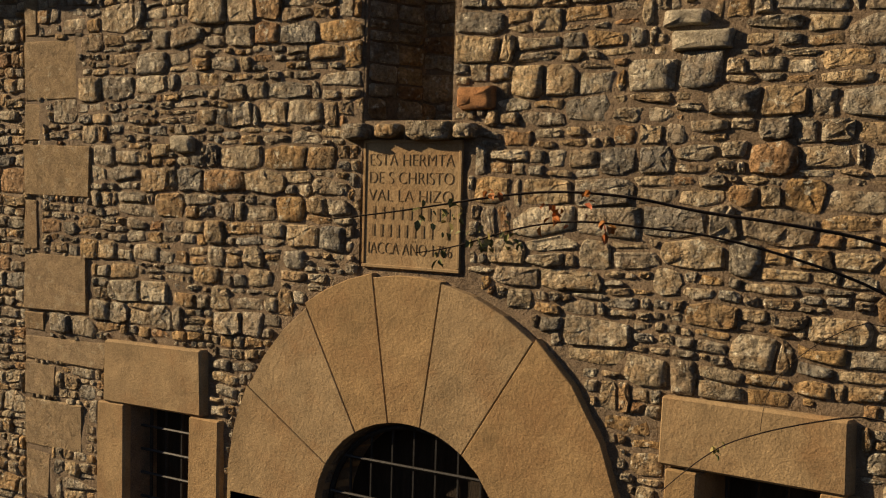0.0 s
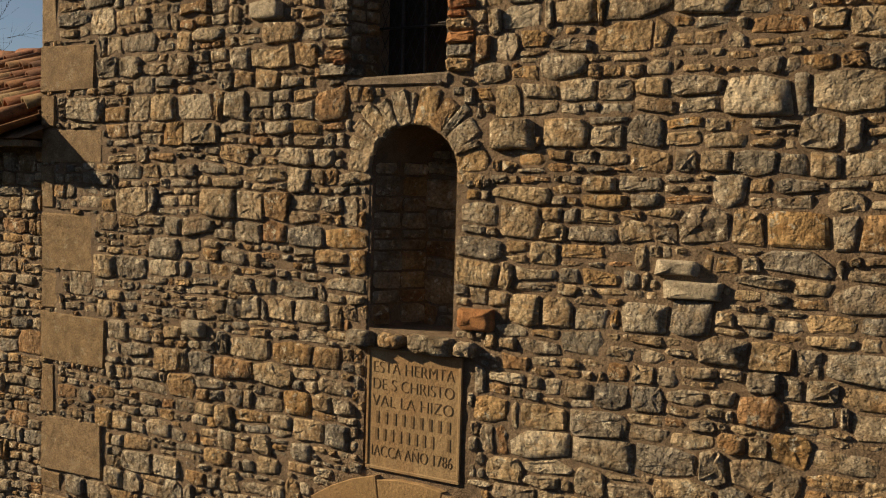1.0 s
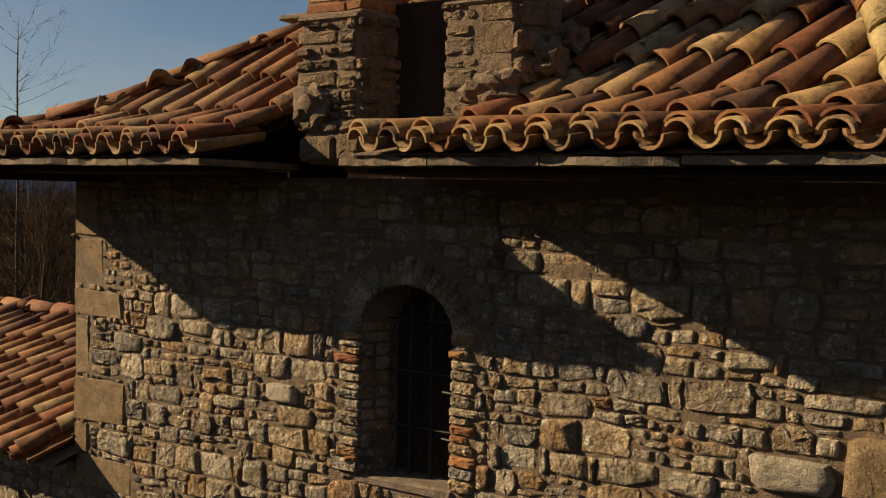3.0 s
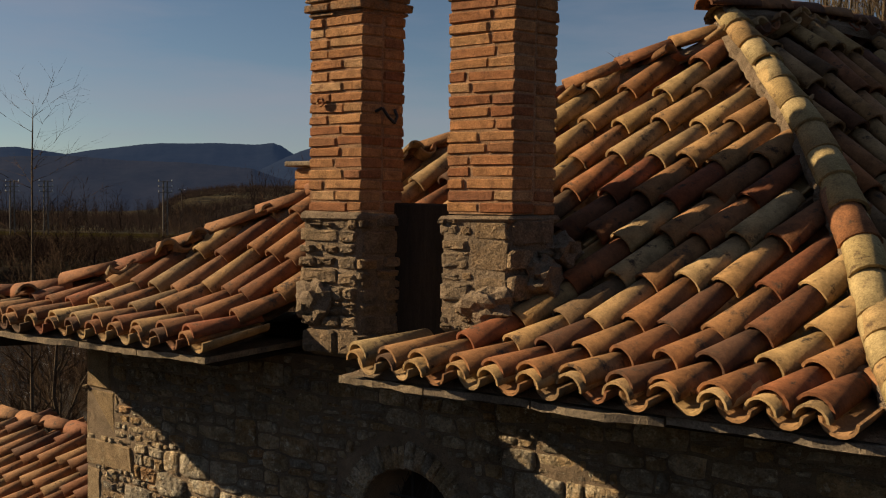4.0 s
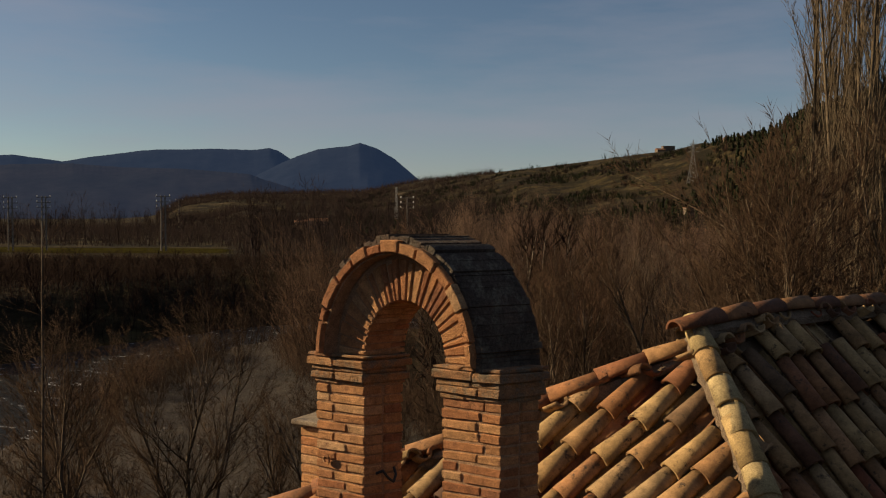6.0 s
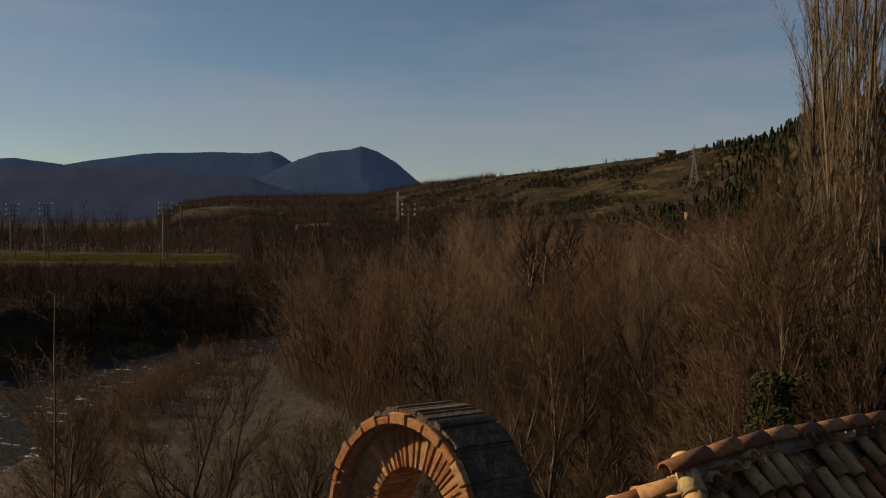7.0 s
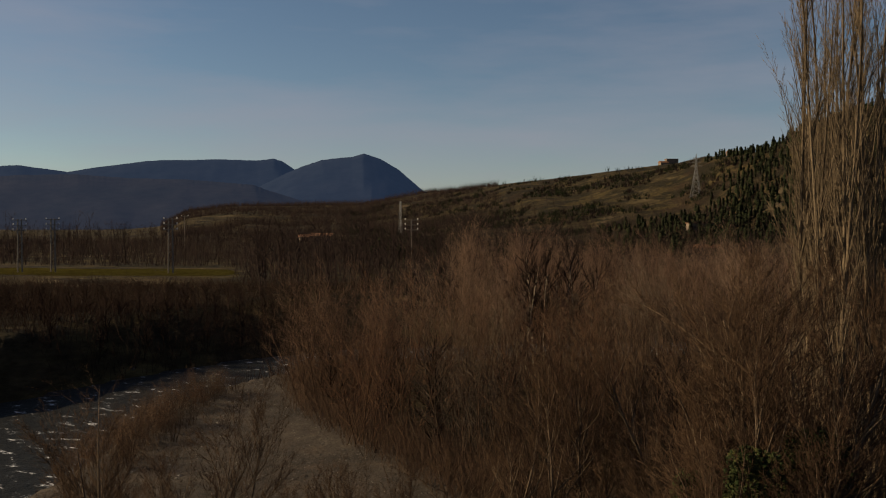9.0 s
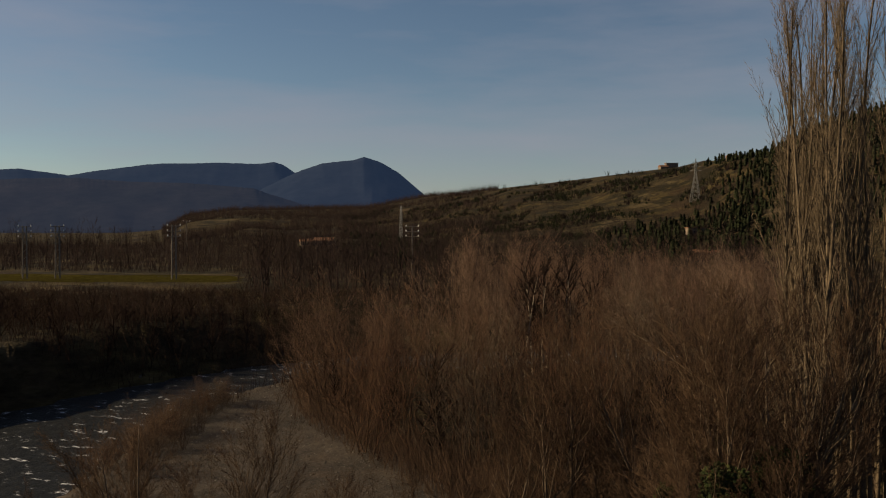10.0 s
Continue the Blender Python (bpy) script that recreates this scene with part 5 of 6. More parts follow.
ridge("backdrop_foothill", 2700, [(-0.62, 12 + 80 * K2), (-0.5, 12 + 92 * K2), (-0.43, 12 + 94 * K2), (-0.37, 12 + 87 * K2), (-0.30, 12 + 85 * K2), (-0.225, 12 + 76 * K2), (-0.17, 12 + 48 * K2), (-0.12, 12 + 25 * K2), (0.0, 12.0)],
      HAZE_NEAR, "dark wooded foothill, blue haze put into its colour", spread=500)

# river water
WATER = bpy.data.materials.new("river_water")
WATER.use_nodes = True
nt = WATER.node_tree
b = nt.nodes["Principled BSDF"]
foam = ramp(nt, [(0.585, (0.012, 0.013, 0.013)), (0.67, (0.55, 0.57, 0.60))])
nt.links.new(noise_at(nt, 0.55, 8, 0.75, (1.0, 1.9, 1.0)), foam.inputs[0])
nt.links.new(foam.outputs[0], b.inputs["Base Color"])
b.inputs["Roughness"].default_value = 0.5
b.inputs["Specular IOR Level"].default_value = 0.03
bp = nt.nodes.new("ShaderNodeBump")
bp.inputs["Distance"].default_value = 0.25
nt.links.new(noise_at(nt, 0.8, 6, 0.7), bp.inputs["Height"])
nt.links.new(bp.outputs[0], b.inputs["Normal"])
verts, faces = [], []
for i in range(61):
    f = i / 60 * (len(RIVER) - 1)
    k = min(int(f), len(RIVER) - 2)
    t = f - k
    (a0, b0, w0), (a1, b1, w1) = RIVER[k], RIVER[k + 1]
    c, w = Vector((a0 + t * (a1 - a0), b0 + t * (b1 - b0), 0)), w0 + t * (w1 - w0) + 1.2
    d = Vector((a1 - a0, b1 - b0, 0)).normalized()
    side = Vector((d.y, -d.x, 0))
    for j in range(7):
        p = c + side * w * (j / 3 - 1)
        verts.append(ud(p.x, p.y, -4.12))
for i in range(60):
    for j in range(6):
        a = i * 7 + j
        faces.append((a, a + 1, a + 8, a + 7))
tagged(part("water", from_lists("water", verts, faces, WATER, True)), "shallow river with white riffles", "river", kind="structure")


def sheet(name, inside, mat, u0, u1, d0, d1, step, lift, label, category):
    """A thin layer over the ground where inside(u, d) holds."""
    index, verts, faces = {}, [], []

    def corner(i, j):
        if (i, j) not in index:
            u, d = u0 + i * step, d0 + j * step
            index[(i, j)] = len(verts)
            verts.append(ud(u, d, land(u, d) + lift))
        return index[(i, j)]

    for i in range(int((u1 - u0) / step)):
        for j in range(int((d1 - d0) / step)):
            if inside(u0 + (i + 0.5) * step, d0 + (j + 0.5) * step):
                faces.append((corner(i, j), corner(i + 1, j), corner(i + 1, j + 1), corner(i, j + 1)))
    return tagged(part(name, from_lists(name, verts, faces, mat, True)), label, category, kind="structure")


def on_gravel(u, d):
    edge = interp(d, [(20, 14), (45, 3), (55, -2), (65, -8), (75, -13), (85, -16.5), (95, -18)]) + 2.2 + 1.6 * noise.noise((u * 0.2, d * 0.2, 5))
    return 24 < d < 97 and river_gap(u, d) > 0.3 and -44 < u < edge and (u > -36 or d < 45)


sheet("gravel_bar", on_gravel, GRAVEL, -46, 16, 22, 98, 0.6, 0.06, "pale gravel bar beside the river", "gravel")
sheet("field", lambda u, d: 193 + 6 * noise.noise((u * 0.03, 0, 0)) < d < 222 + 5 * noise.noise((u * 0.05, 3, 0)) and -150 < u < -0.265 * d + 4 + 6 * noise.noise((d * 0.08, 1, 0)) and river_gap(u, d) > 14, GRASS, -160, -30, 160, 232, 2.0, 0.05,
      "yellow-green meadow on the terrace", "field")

# loose cobbles on the gravel
rng = random.Random(66)
verts, faces = [], []
while len(verts) < 6 * 11000:
    d = rng.uniform(26, 92)
    u = rng.uniform(-34, 10)
    if not on_gravel(u, d):
        continue
    s = rng.uniform(0.018, 0.046) * (1 + 2.2 * rng.random() ** 12) * (0.6 + d / 90)
    c, t = ud(u, d, land(u, d) + 0.07), rng.uniform(0, 3.14)
    base = len(verts)
    for k, (x, y, z) in enumerate(((1, 0, 0), (0, 1, 0), (-1, 0, 0), (0, -1, 0), (0, 0, 1), (0, 0, -1))):
        g = s * rng.uniform(0.7, 1.4)
        verts.append(c + Vector((g * (x * math.cos(t) - y * math.sin(t)), g * (x * math.sin(t) + y * math.cos(t)), 0.6 * g * z)))
    faces += [(base + a, base + (a + 1) % 4, base + 4) for a in range(4)] + [(base + (a + 1) % 4, base + a, base + 5) for a in range(4)]
COBBLE = surface("river_cobble", [(0.0, (0.0360, 0.0302, 0.0238)), (0.5, (0.0792, 0.0677, 0.0533)), (0.85, (0.1224, 0.1080, 0.0900)), (1.0, (0.2016, 0.1800, 0.1584))], grain=6, bump=0, by_piece=True)
tagged(part("cobbles", from_lists("cobbles", verts, faces, COBBLE)), "loose grey cobbles strewn over the gravel bar", "cobbles", kind="stuff")

# ---- plants ----
BARK = surface("grey_bark", [(0.3, (0.075, 0.055, 0.038)), (0.7, (0.150, 0.115, 0.080))], grain=20, bump=0.01, bump_scale=12, by_piece=False, rough=1.0, spec=0.1)
TWIG = surface("bare_twig", [(0.0, (0.0415, 0.0256, 0.0158)), (0.5, (0.0554, 0.0346, 0.0217)), (1.0, (0.0464, 0.0316, 0.0198))], grain=2, bump=0, rough=1.0, spec=0.05)
SCRUB = surface("brown_scrub", [(0.0, (0.0228, 0.0153, 0.0115)), (0.4, (0.0538, 0.0328, 0.0218)), (0.7, (0.0352, 0.0240, 0.0172)), (1.0, (0.0776, 0.0513, 0.0345))], grain=0.7, grain_depth=0.4, bump=0, rough=1.0, spec=0.05)
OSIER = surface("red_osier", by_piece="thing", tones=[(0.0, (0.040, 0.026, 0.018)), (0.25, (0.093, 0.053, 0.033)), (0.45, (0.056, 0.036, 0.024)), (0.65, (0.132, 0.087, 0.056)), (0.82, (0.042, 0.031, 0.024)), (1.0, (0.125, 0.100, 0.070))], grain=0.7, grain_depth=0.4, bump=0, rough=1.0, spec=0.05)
# lightened copy of the osier colour, with distance haze painted in
FAR_OSIER = surface("hazy_red_osier", by_piece="thing", tones=[(0.0, (0.0720, 0.0475, 0.0346)), (0.3, (0.1440, 0.0900, 0.0614)), (0.5, (0.0936, 0.0625, 0.0461)), (0.75, (0.1800, 0.1225, 0.0845)), (1.0, (0.1260, 0.0900, 0.0666))], grain=0.7, grain_depth=0.4, bump=0, rough=1.0, spec=0.05)
POPLAR = surface("poplar_twig", [(0.0, (0.0824, 0.0627, 0.0407)), (1.0, (0.1294, 0.1003, 0.0667))], grain=2, bump=0, rough=1.0, spec=0.1)
# the grey-purple shift stands for haze over the far woods
FAR_TWIG = surface("far_hazy_tree", tones=[(0.0, (0.0150, 0.0112, 0.0105)), (0.35, (0.0315, 0.0225, 0.0203)), (0.7, (0.0210, 0.0165, 0.0158)), (1.0, (0.0420, 0.0315, 0.0270))], grain=0.2, bump=0, rough=1.0, spec=0.0)
# darker twig colour that holds the shade lying on the far bank
BANK_TWIG = surface("shaded_bank_twig", [(0.0, (0.015, 0.010, 0.009)), (0.5, (0.030, 0.020, 0.016)), (1.0, (0.022, 0.017, 0.014))], grain=0.4, bump=0, rough=1.0, spec=0.0)
NEEDLE = surface("pine_needle", [(0.0, (0.011, 0.015, 0.008)), (1.0, (0.020, 0.024, 0.011))], grain=0.5, bump=0, rough=1.0, spec=0.05)
IVY = surface("ivy_leaf", [(0.0, (0.0139, 0.0228, 0.0070)), (0.6, (0.0260, 0.0355, 0.0108)), (1.0, (0.0430, 0.0450, 0.0139))], grain=10, bump=0, rough=0.95, spec=0.1)


def twig_mesh(name, segs, mat, sides=3):
    """Tapered prisms, one a segment: rows of start, radius, end, radius; the thin ones run to a point."""
    a = np.asarray(segs, float)
    fine = a[:, 7] <= 0.0121
    tips, a = a[fine], a[~fine]
    tv, tf, bv, bf = np.zeros((0, 3)), [], np.zeros((0, 3)), []
    if len(tips):
        tv, tf = prisms(tips, sides, True)
    if len(a):
        bv, bf = prisms(a, sides, False)
    me = bpy.data.meshes.new(name)
    v = np.concatenate([bv, tv])
    flat = np.concatenate([np.asarray(bf).ravel(), np.asarray(tf).ravel() + len(bv)]).astype(np.int32)
    total = np.concatenate([np.full(len(bf), 4), np.full(len(tf), 3)]).astype(np.int32)
    me.vertices.add(len(v))
    me.vertices.foreach_set("co", v.ravel())
    me.loops.add(len(flat))
    me.loops.foreach_set("vertex_index", flat)
    me.polygons.add(len(total))
    me.polygons.foreach_set("loop_start", (np.cumsum(total) - total).astype(np.int32))
    me.polygons.foreach_set("loop_total", total)
    me.update(calc_edges=True)
    me.materials.append(mat)
    return me


def prisms(a, sides, pointed):
    p, r0, q, r1 = a[:, 0:3], a[:, 3], a[:, 4:7], a[:, 7]
    d = q - p
    d /= np.linalg.norm(d, axis=1, keepdims=True) + 1e-9
    ref = np.where(np.abs(d[:, 2:3]) > 0.9, [[1.0, 0, 0]], [[0, 0, 1.0]])
    x = np.cross(d, ref)
    x /= np.linalg.norm(x, axis=1, keepdims=True) + 1e-9
    y = np.cross(d, x)
    rings = []
    for c, r in ((p, r0),) if pointed else ((p, r0), (q, r1)):
        for k in range(sides):
            t = 2 * math.pi * k / sides
            rings.append(c + (x * math.cos(t) + y * math.sin(t)) * r[:, None])
    if pointed:
        rings.append(q)
    v = np.stack(rings, 1).reshape(-1, 3)
    base = np.arange(len(a))[:, None] * len(rings)
    if pointed:
        return v, np.concatenate([base + np.array([k, (k + 1) % sides, sides]) for k in range(sides)], 0)
    return v, np.concatenate([base + np.array([k, (k + 1) % sides, sides + (k + 1) % sides, sides + k]) for k in range(sides)], 0)


def grow(out, p, d, length, r, level, spec, rng, thin=0.5):
    """A branch with its side branches. spec, level by level: pieces, side branches, spread in degrees, length ratio, rise, crook."""
    pieces, kids, spread, ratio, rise, crook = spec[level]
    step = length / pieces
    for k in range(pieces):
        d = (d + Vector((rng.gauss(0, crook), rng.gauss(0, crook), rng.gauss(0, crook * 0.6) + rise))).normalized()
        q = p + d * step
        ra, rb = r * (1 - 0.8 * k / pieces), r * (1 - 0.8 * (k + 1) / pieces)
        out[level].append((*p, ra, *q, max(rb, 0.002)))
        if level + 1 < len(spec):
            for _ in range(kids if k else max(1, kids // 3)):
                f = rng.random()
                side = d.orthogonal().normalized()
                side.rotate(Matrix.Rotation(rng.uniform(0, 6.283), 3, d))
                a = radians(spread * rng.uniform(0.6, 1.3))
                grow(out, p.lerp(q, f), (d * math.cos(a) + side * math.sin(a)).normalized(), length * ratio * rng.uniform(0.6, 1.25) * (1 - 0.45 * k / pieces), max(ra * thin, 0.004), level + 1, spec, rng, thin)
        p = q


def plant_meshes(kind, seed):
    rng = random.Random(seed)
    out = [[], [], [], []]
    if kind == "poplar":
        for k in range(3):
            grow(out, Vector((rng.uniform(-0.6, 0.6), rng.uniform(-0.6, 0.6), 0)), Vector((rng.uniform(-0.03, 0.03), rng.uniform(-0.03, 0.03), 1)), rng.uniform(23, 31), rng.uniform(0.13, 0.20), 0,
                 [(12, 3, 15, 0.25, 0.012, 0.016), (6, 3, 18, 0.26, 0.06, 0.05), (2, 1, 22, 0.45, 0.10, 0.1), (1, 0, 0, 0, 0.1, 0.1)], rng, 0.42)
        return (out[0] + [s for s in out[1] if s[3] > 0.03], POPLAR), ([(*s[:3], max(s[3], 0.011), *s[4:7], s[7]) for s in [q for q in out[1] if q[3] <= 0.03] + out[2] + out[3]], POPLAR)
    if kind == "osier":
        for k in range(15):
            a, t = rng.uniform(0, 6.28), 0.42 * rng.random() ** 0.8
            grow(out, Vector((rng.uniform(-1.6, 1.6), rng.uniform(-1.6, 1.6), 0)), Vector((t * math.cos(a), t * math.sin(a), 1)).normalized(), rng.uniform(5.5, 8.5) * (1 - 0.30 * t), rng.uniform(0.025, 0.045), 0,
                 [(4, 3, 36, 0.40, 0.06, 0.06), (2, 7, 38, 0.55, 0.10, 0.08), (1, 0, 0, 0, 0.06, 0.08)], rng)
        return (out[0], TWIG), ([(*s[:3], s[3] * 1.5, *s[4:7], s[7]) for s in out[1] + out[2]], OSIER)
    if kind == "far":
        grow(out, Vector((0, 0, 0)), Vector((0, 0, 1)), rng.uniform(9, 13), 0.14, 0, [(6, 4, 34, 0.42, 0.05, 0.05), (3, 4, 32, 0.5, 0.08, 0.1), (1, 0, 0, 0, 0.05, 0.1)], rng)
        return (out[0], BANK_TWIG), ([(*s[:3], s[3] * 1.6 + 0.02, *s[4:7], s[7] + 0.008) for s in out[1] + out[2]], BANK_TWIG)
    if kind == "slender":
        grow(out, Vector((0, 0, 0)), Vector((0, 0, 1)), 15.0, 0.055, 0, [(16, 4, 55, 0.17, 0.01, 0.012), (3, 4, 38, 0.5, 0.10, 0.12), (2, 0, 0, 0, 0.1, 0.1)], rng)
        return (out[0], BARK), (out[1] + out[2], TWIG)
    grow(out, Vector((0, 0, 0)), Vector((rng.uniform(-0.1, 0.1), rng.uniform(-0.1, 0.1), 1)), rng.uniform(8.5, 11), rng.uniform(0.11, 0.14), 0,
         [(6, 4, 31, 0.46, 0.04, 0.12), (5, 5, 30, 0.44, 0.08, 0.14), (3, 5, 32, 0.42, 0.10, 0.14), (1, 0, 0, 0, 0.08, 0.14)], rng, 0.45)
    return (out[0] + out[1], BARK), ([(*s[:3], s[3] * 1.5, *s[4:7], s[7]) for s in out[2] + out[3]], TWIG)


def plant_kind(name, kind, seed, label, category, group=""):
    """One plant with its parts; it stands in the scene too, as the first of its copies."""
    (trunk, tm), (crown, cm) = plant_meshes(kind, seed)
    ob = empty(name, (0, 0, 0), label, category, group)
    stem = part("stem" if kind == "osier" else "trunk", twig_mesh("trunk", trunk, tm, 5 if kind in ("bare", "poplar", "slender") else 3), None, ob)
    if kind == "osier":
        tagged(stem, kind="stuff")
    tagged(part("crown", twig_mesh("crown", crown, cm), None, ob), kind="stuff")
    return ob


def scatter(kinds, places, rng, scale=(0.8, 1.15)):
    """Stands plants at places (side, ahead); the patterns take the first places."""
    used = set()
    for n, (u, d) in enumerate(places):
        k = n if n < len(kinds) else rng.randrange(len(kinds))
        s = rng.uniform(*scale)
        m = Matrix.Translation(ud(u, d, land(u, d) - 0.08)) @ Matrix.Rotation(rng.uniform(0, 6.28), 4, "Z")
        if k not in used:
            used.add(k)
            ob = kinds[k]
            ob.matrix_basis = m
        else:
            ob = copy_thing(kinds[k], m)
        ob.scale = (s * rng.uniform(0.9, 1.1), s * rng.uniform(0.9, 1.1), s)


def spread_places(count, u_of, d_range, ok, rng, apart):
    """Loose places that keep a distance from each other."""
    got, cells = [], {}
    tries = 0
    while len(got) < count and tries < count * 40:
        tries += 1
        d = rng.uniform(*d_range)
        lo, hi = u_of(d)
        u = rng.uniform(lo, hi)
        if not ok(u, d):
            continue
        c = (int(u // apart), int(d // apart))
        if any(math.hypot(u - a, d - b) < apart for i in (-1, 0, 1) for j in (-1, 0, 1) for a, b in cells.get((c[0] + i, c[1] + j), ())):
            continue
        cells.setdefault(c, []).append((u, d))
        got.append((u, d))
    return got


rng = random.Random(91)
osiers = [plant_kind("willow_bush", "osier", 200 + k, "leafless reddish-brown willow bush on the flood plain", "bush", "willow thicket") for k in range(5)]


def gravel_edge(d):
    return interp(d, [(20, 14), (45, 3), (55, -2), (65, -8), (75, -13), (85, -16.5), (95, -18), (112, -8), (125, 0)])


places = spread_places(125, lambda d: (gravel_edge(d) + 1.5, 0.46 * d + 4), (58, 165), lambda u, d: river_gap(u, d) > 2.5, rng, 6.2)
hazy_osiers = [plant_kind("willow_bush", "osier", 205 + k, "leafless reddish willow bush farther out on the flood plain, haze put into its colour", "bush", "willow thicket") for k in range(3)]
for ob in hazy_osiers:
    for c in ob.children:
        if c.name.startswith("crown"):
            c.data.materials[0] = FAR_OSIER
scatter(osiers, [q for q in places if q[1] < 88], rng, (1.15, 1.65))
scatter(hazy_osiers, [q for q in places if q[1] >= 88], rng, (1.2, 1.75))
low = spread_places(34, lambda d: (-30, -19), (56, 84), lambda u, d: 0.2 < river_gap(u, d) < 5.0, rng, 1.2)
for u, d in low:
    ob = copy_thing(osiers[rng.randrange(5)], Matrix.Translation(ud(u, d, land(u, d) - 0.05)) @ Matrix.Rotation(rng.uniform(0, 6.28), 4, "Z"))
    ob.scale = (0.40, 0.40, 0.34)
bank = spread_places(170, lambda d: (-0.55 * d - 5, -20), (92, 160), lambda u, d: 2.5 < river_gap(u, d) < 50, rng, 4.0)
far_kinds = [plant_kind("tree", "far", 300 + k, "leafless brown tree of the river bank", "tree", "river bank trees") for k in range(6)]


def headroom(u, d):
    """How high growth on the far bank may stand, fitted to the camera's view of the meadow."""
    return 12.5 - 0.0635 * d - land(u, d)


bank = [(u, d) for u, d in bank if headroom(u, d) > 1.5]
scatter(far_kinds, bank, rng, (0.42, 0.60))
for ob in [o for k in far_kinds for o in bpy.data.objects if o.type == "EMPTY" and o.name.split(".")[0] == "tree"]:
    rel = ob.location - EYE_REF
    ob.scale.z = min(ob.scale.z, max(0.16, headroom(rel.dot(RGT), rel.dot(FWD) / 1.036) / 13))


def woods_stuff(name, patterns, places, mat, rng, scale, label):
    """Trees too far and too many to count, joined."""
    rows = []
    for u, d in places:
        a = np.asarray(patterns[rng.randrange(len(patterns))], float)
        t, s = rng.uniform(0, 6.283), rng.uniform(*scale)
        c, n = math.cos(t) * s, math.sin(t) * s
        turn = np.array([[c, -n, 0], [n, c, 0], [0, 0, s]])
        at = np.array(ud(u, d, land(u, d) - 0.1))
        rows.append(np.concatenate([a[:, 0:3] @ turn.T + at, a[:, 3:4], a[:, 4:7] @ turn.T + at, a[:, 7:8]], 1))
    return tagged(part(name, twig_mesh(name, np.concatenate(rows), mat)), label, "woods", kind="stuff")


def thinned(kind, seed, share):
    (trunk, _), (crown, _) = plant_meshes(kind, seed)
    r = random.Random(seed)
    return trunk + [c for c in crown if r.random() < share]


far_patterns = [thinned("far", 320 + k, 0.22) for k in range(8)]
woods = spread_places(520, lambda d: (-0.55 * d, 0.14 * d), (236, 800), lambda u, d: river_gap(u, d) > 4, rng, 8.0)
woods += spread_places(130, lambda d: (-0.22 * d, 0.03 * d), (134, 240), lambda u, d: river_gap(u, d) > 3, rng, 5.0)
woods += spread_places(240, lambda d: (-0.02 * d, 0.46 * d), (165, 420), lambda u, d: True, rng, 7.5)
woods_stuff("valley_woods", far_patterns, woods, FAR_TWIG, rng, (0.7, 1.15), "leafless brown woods on the valley floor")
# low scrub: fans of bare shoots
scrub_patterns = []
for k in range(6):
    r = random.Random(500 + k)
    rows = []
    for _ in range(9):
        t, lean = r.uniform(0, 6.28), r.uniform(0.05, 0.55)
        h = r.uniform(1.5, 3.6)
        x, y = r.uniform(-1.2, 1.2), r.uniform(-1.2, 1.2)
        rows.append((x, y, 0, 0.035, x + lean * h * math.cos(t), y + lean * h * math.sin(t), h, 0.008))
    scrub_patterns.append(rows)
scrub = spread_places(1300, lambda d: (gravel_edge(d) + 0.5, 0.5 * d + 4), (40, 170), lambda u, d: river_gap(u, d) > 1.5, rng, 1.3)
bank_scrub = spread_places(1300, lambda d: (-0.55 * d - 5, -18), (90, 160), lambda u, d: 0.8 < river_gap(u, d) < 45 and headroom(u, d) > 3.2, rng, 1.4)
scrub += spread_places(900, lambda d: (gravel_edge(d) + 0.6, gravel_edge(d) + 6.5), (50, 110), lambda u, d: river_gap(u, d) > 1.5, rng, 0.55)
scrub += spread_places(60, lambda d: (-29, -20), (66, 85), lambda u, d: 0.2 < river_gap(u, d) < 3.2, rng, 0.6)
fine_scrub = [[(x, y, z, w * 0.6, x2, y2, z2 * 0.85, w2) for x, y, z, w, x2, y2, z2, w2 in p] for p in scrub_patterns]
woods_stuff("bank_scrub", scrub_patterns, bank_scrub, BANK_TWIG, rng, (0.6, 1.3), "low leafless scrub on the far bank, its shade put into the colour")
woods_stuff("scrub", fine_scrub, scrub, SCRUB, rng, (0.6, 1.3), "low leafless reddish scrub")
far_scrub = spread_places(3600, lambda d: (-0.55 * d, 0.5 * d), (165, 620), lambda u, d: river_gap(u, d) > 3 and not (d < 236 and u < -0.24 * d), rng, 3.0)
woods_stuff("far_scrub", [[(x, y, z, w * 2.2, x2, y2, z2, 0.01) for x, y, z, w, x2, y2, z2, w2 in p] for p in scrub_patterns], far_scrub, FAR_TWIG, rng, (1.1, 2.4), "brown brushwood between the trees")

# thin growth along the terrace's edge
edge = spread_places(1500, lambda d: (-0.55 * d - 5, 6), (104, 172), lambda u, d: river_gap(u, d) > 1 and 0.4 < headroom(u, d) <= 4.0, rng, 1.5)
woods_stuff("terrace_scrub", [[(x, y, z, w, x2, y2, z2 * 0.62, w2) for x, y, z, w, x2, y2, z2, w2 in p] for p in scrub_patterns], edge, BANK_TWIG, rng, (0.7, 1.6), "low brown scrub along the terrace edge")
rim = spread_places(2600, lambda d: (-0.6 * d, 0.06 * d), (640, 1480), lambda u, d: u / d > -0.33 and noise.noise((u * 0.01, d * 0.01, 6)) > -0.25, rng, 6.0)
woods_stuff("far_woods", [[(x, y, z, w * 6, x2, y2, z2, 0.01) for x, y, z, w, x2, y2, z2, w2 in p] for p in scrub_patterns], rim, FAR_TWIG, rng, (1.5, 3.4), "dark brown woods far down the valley")

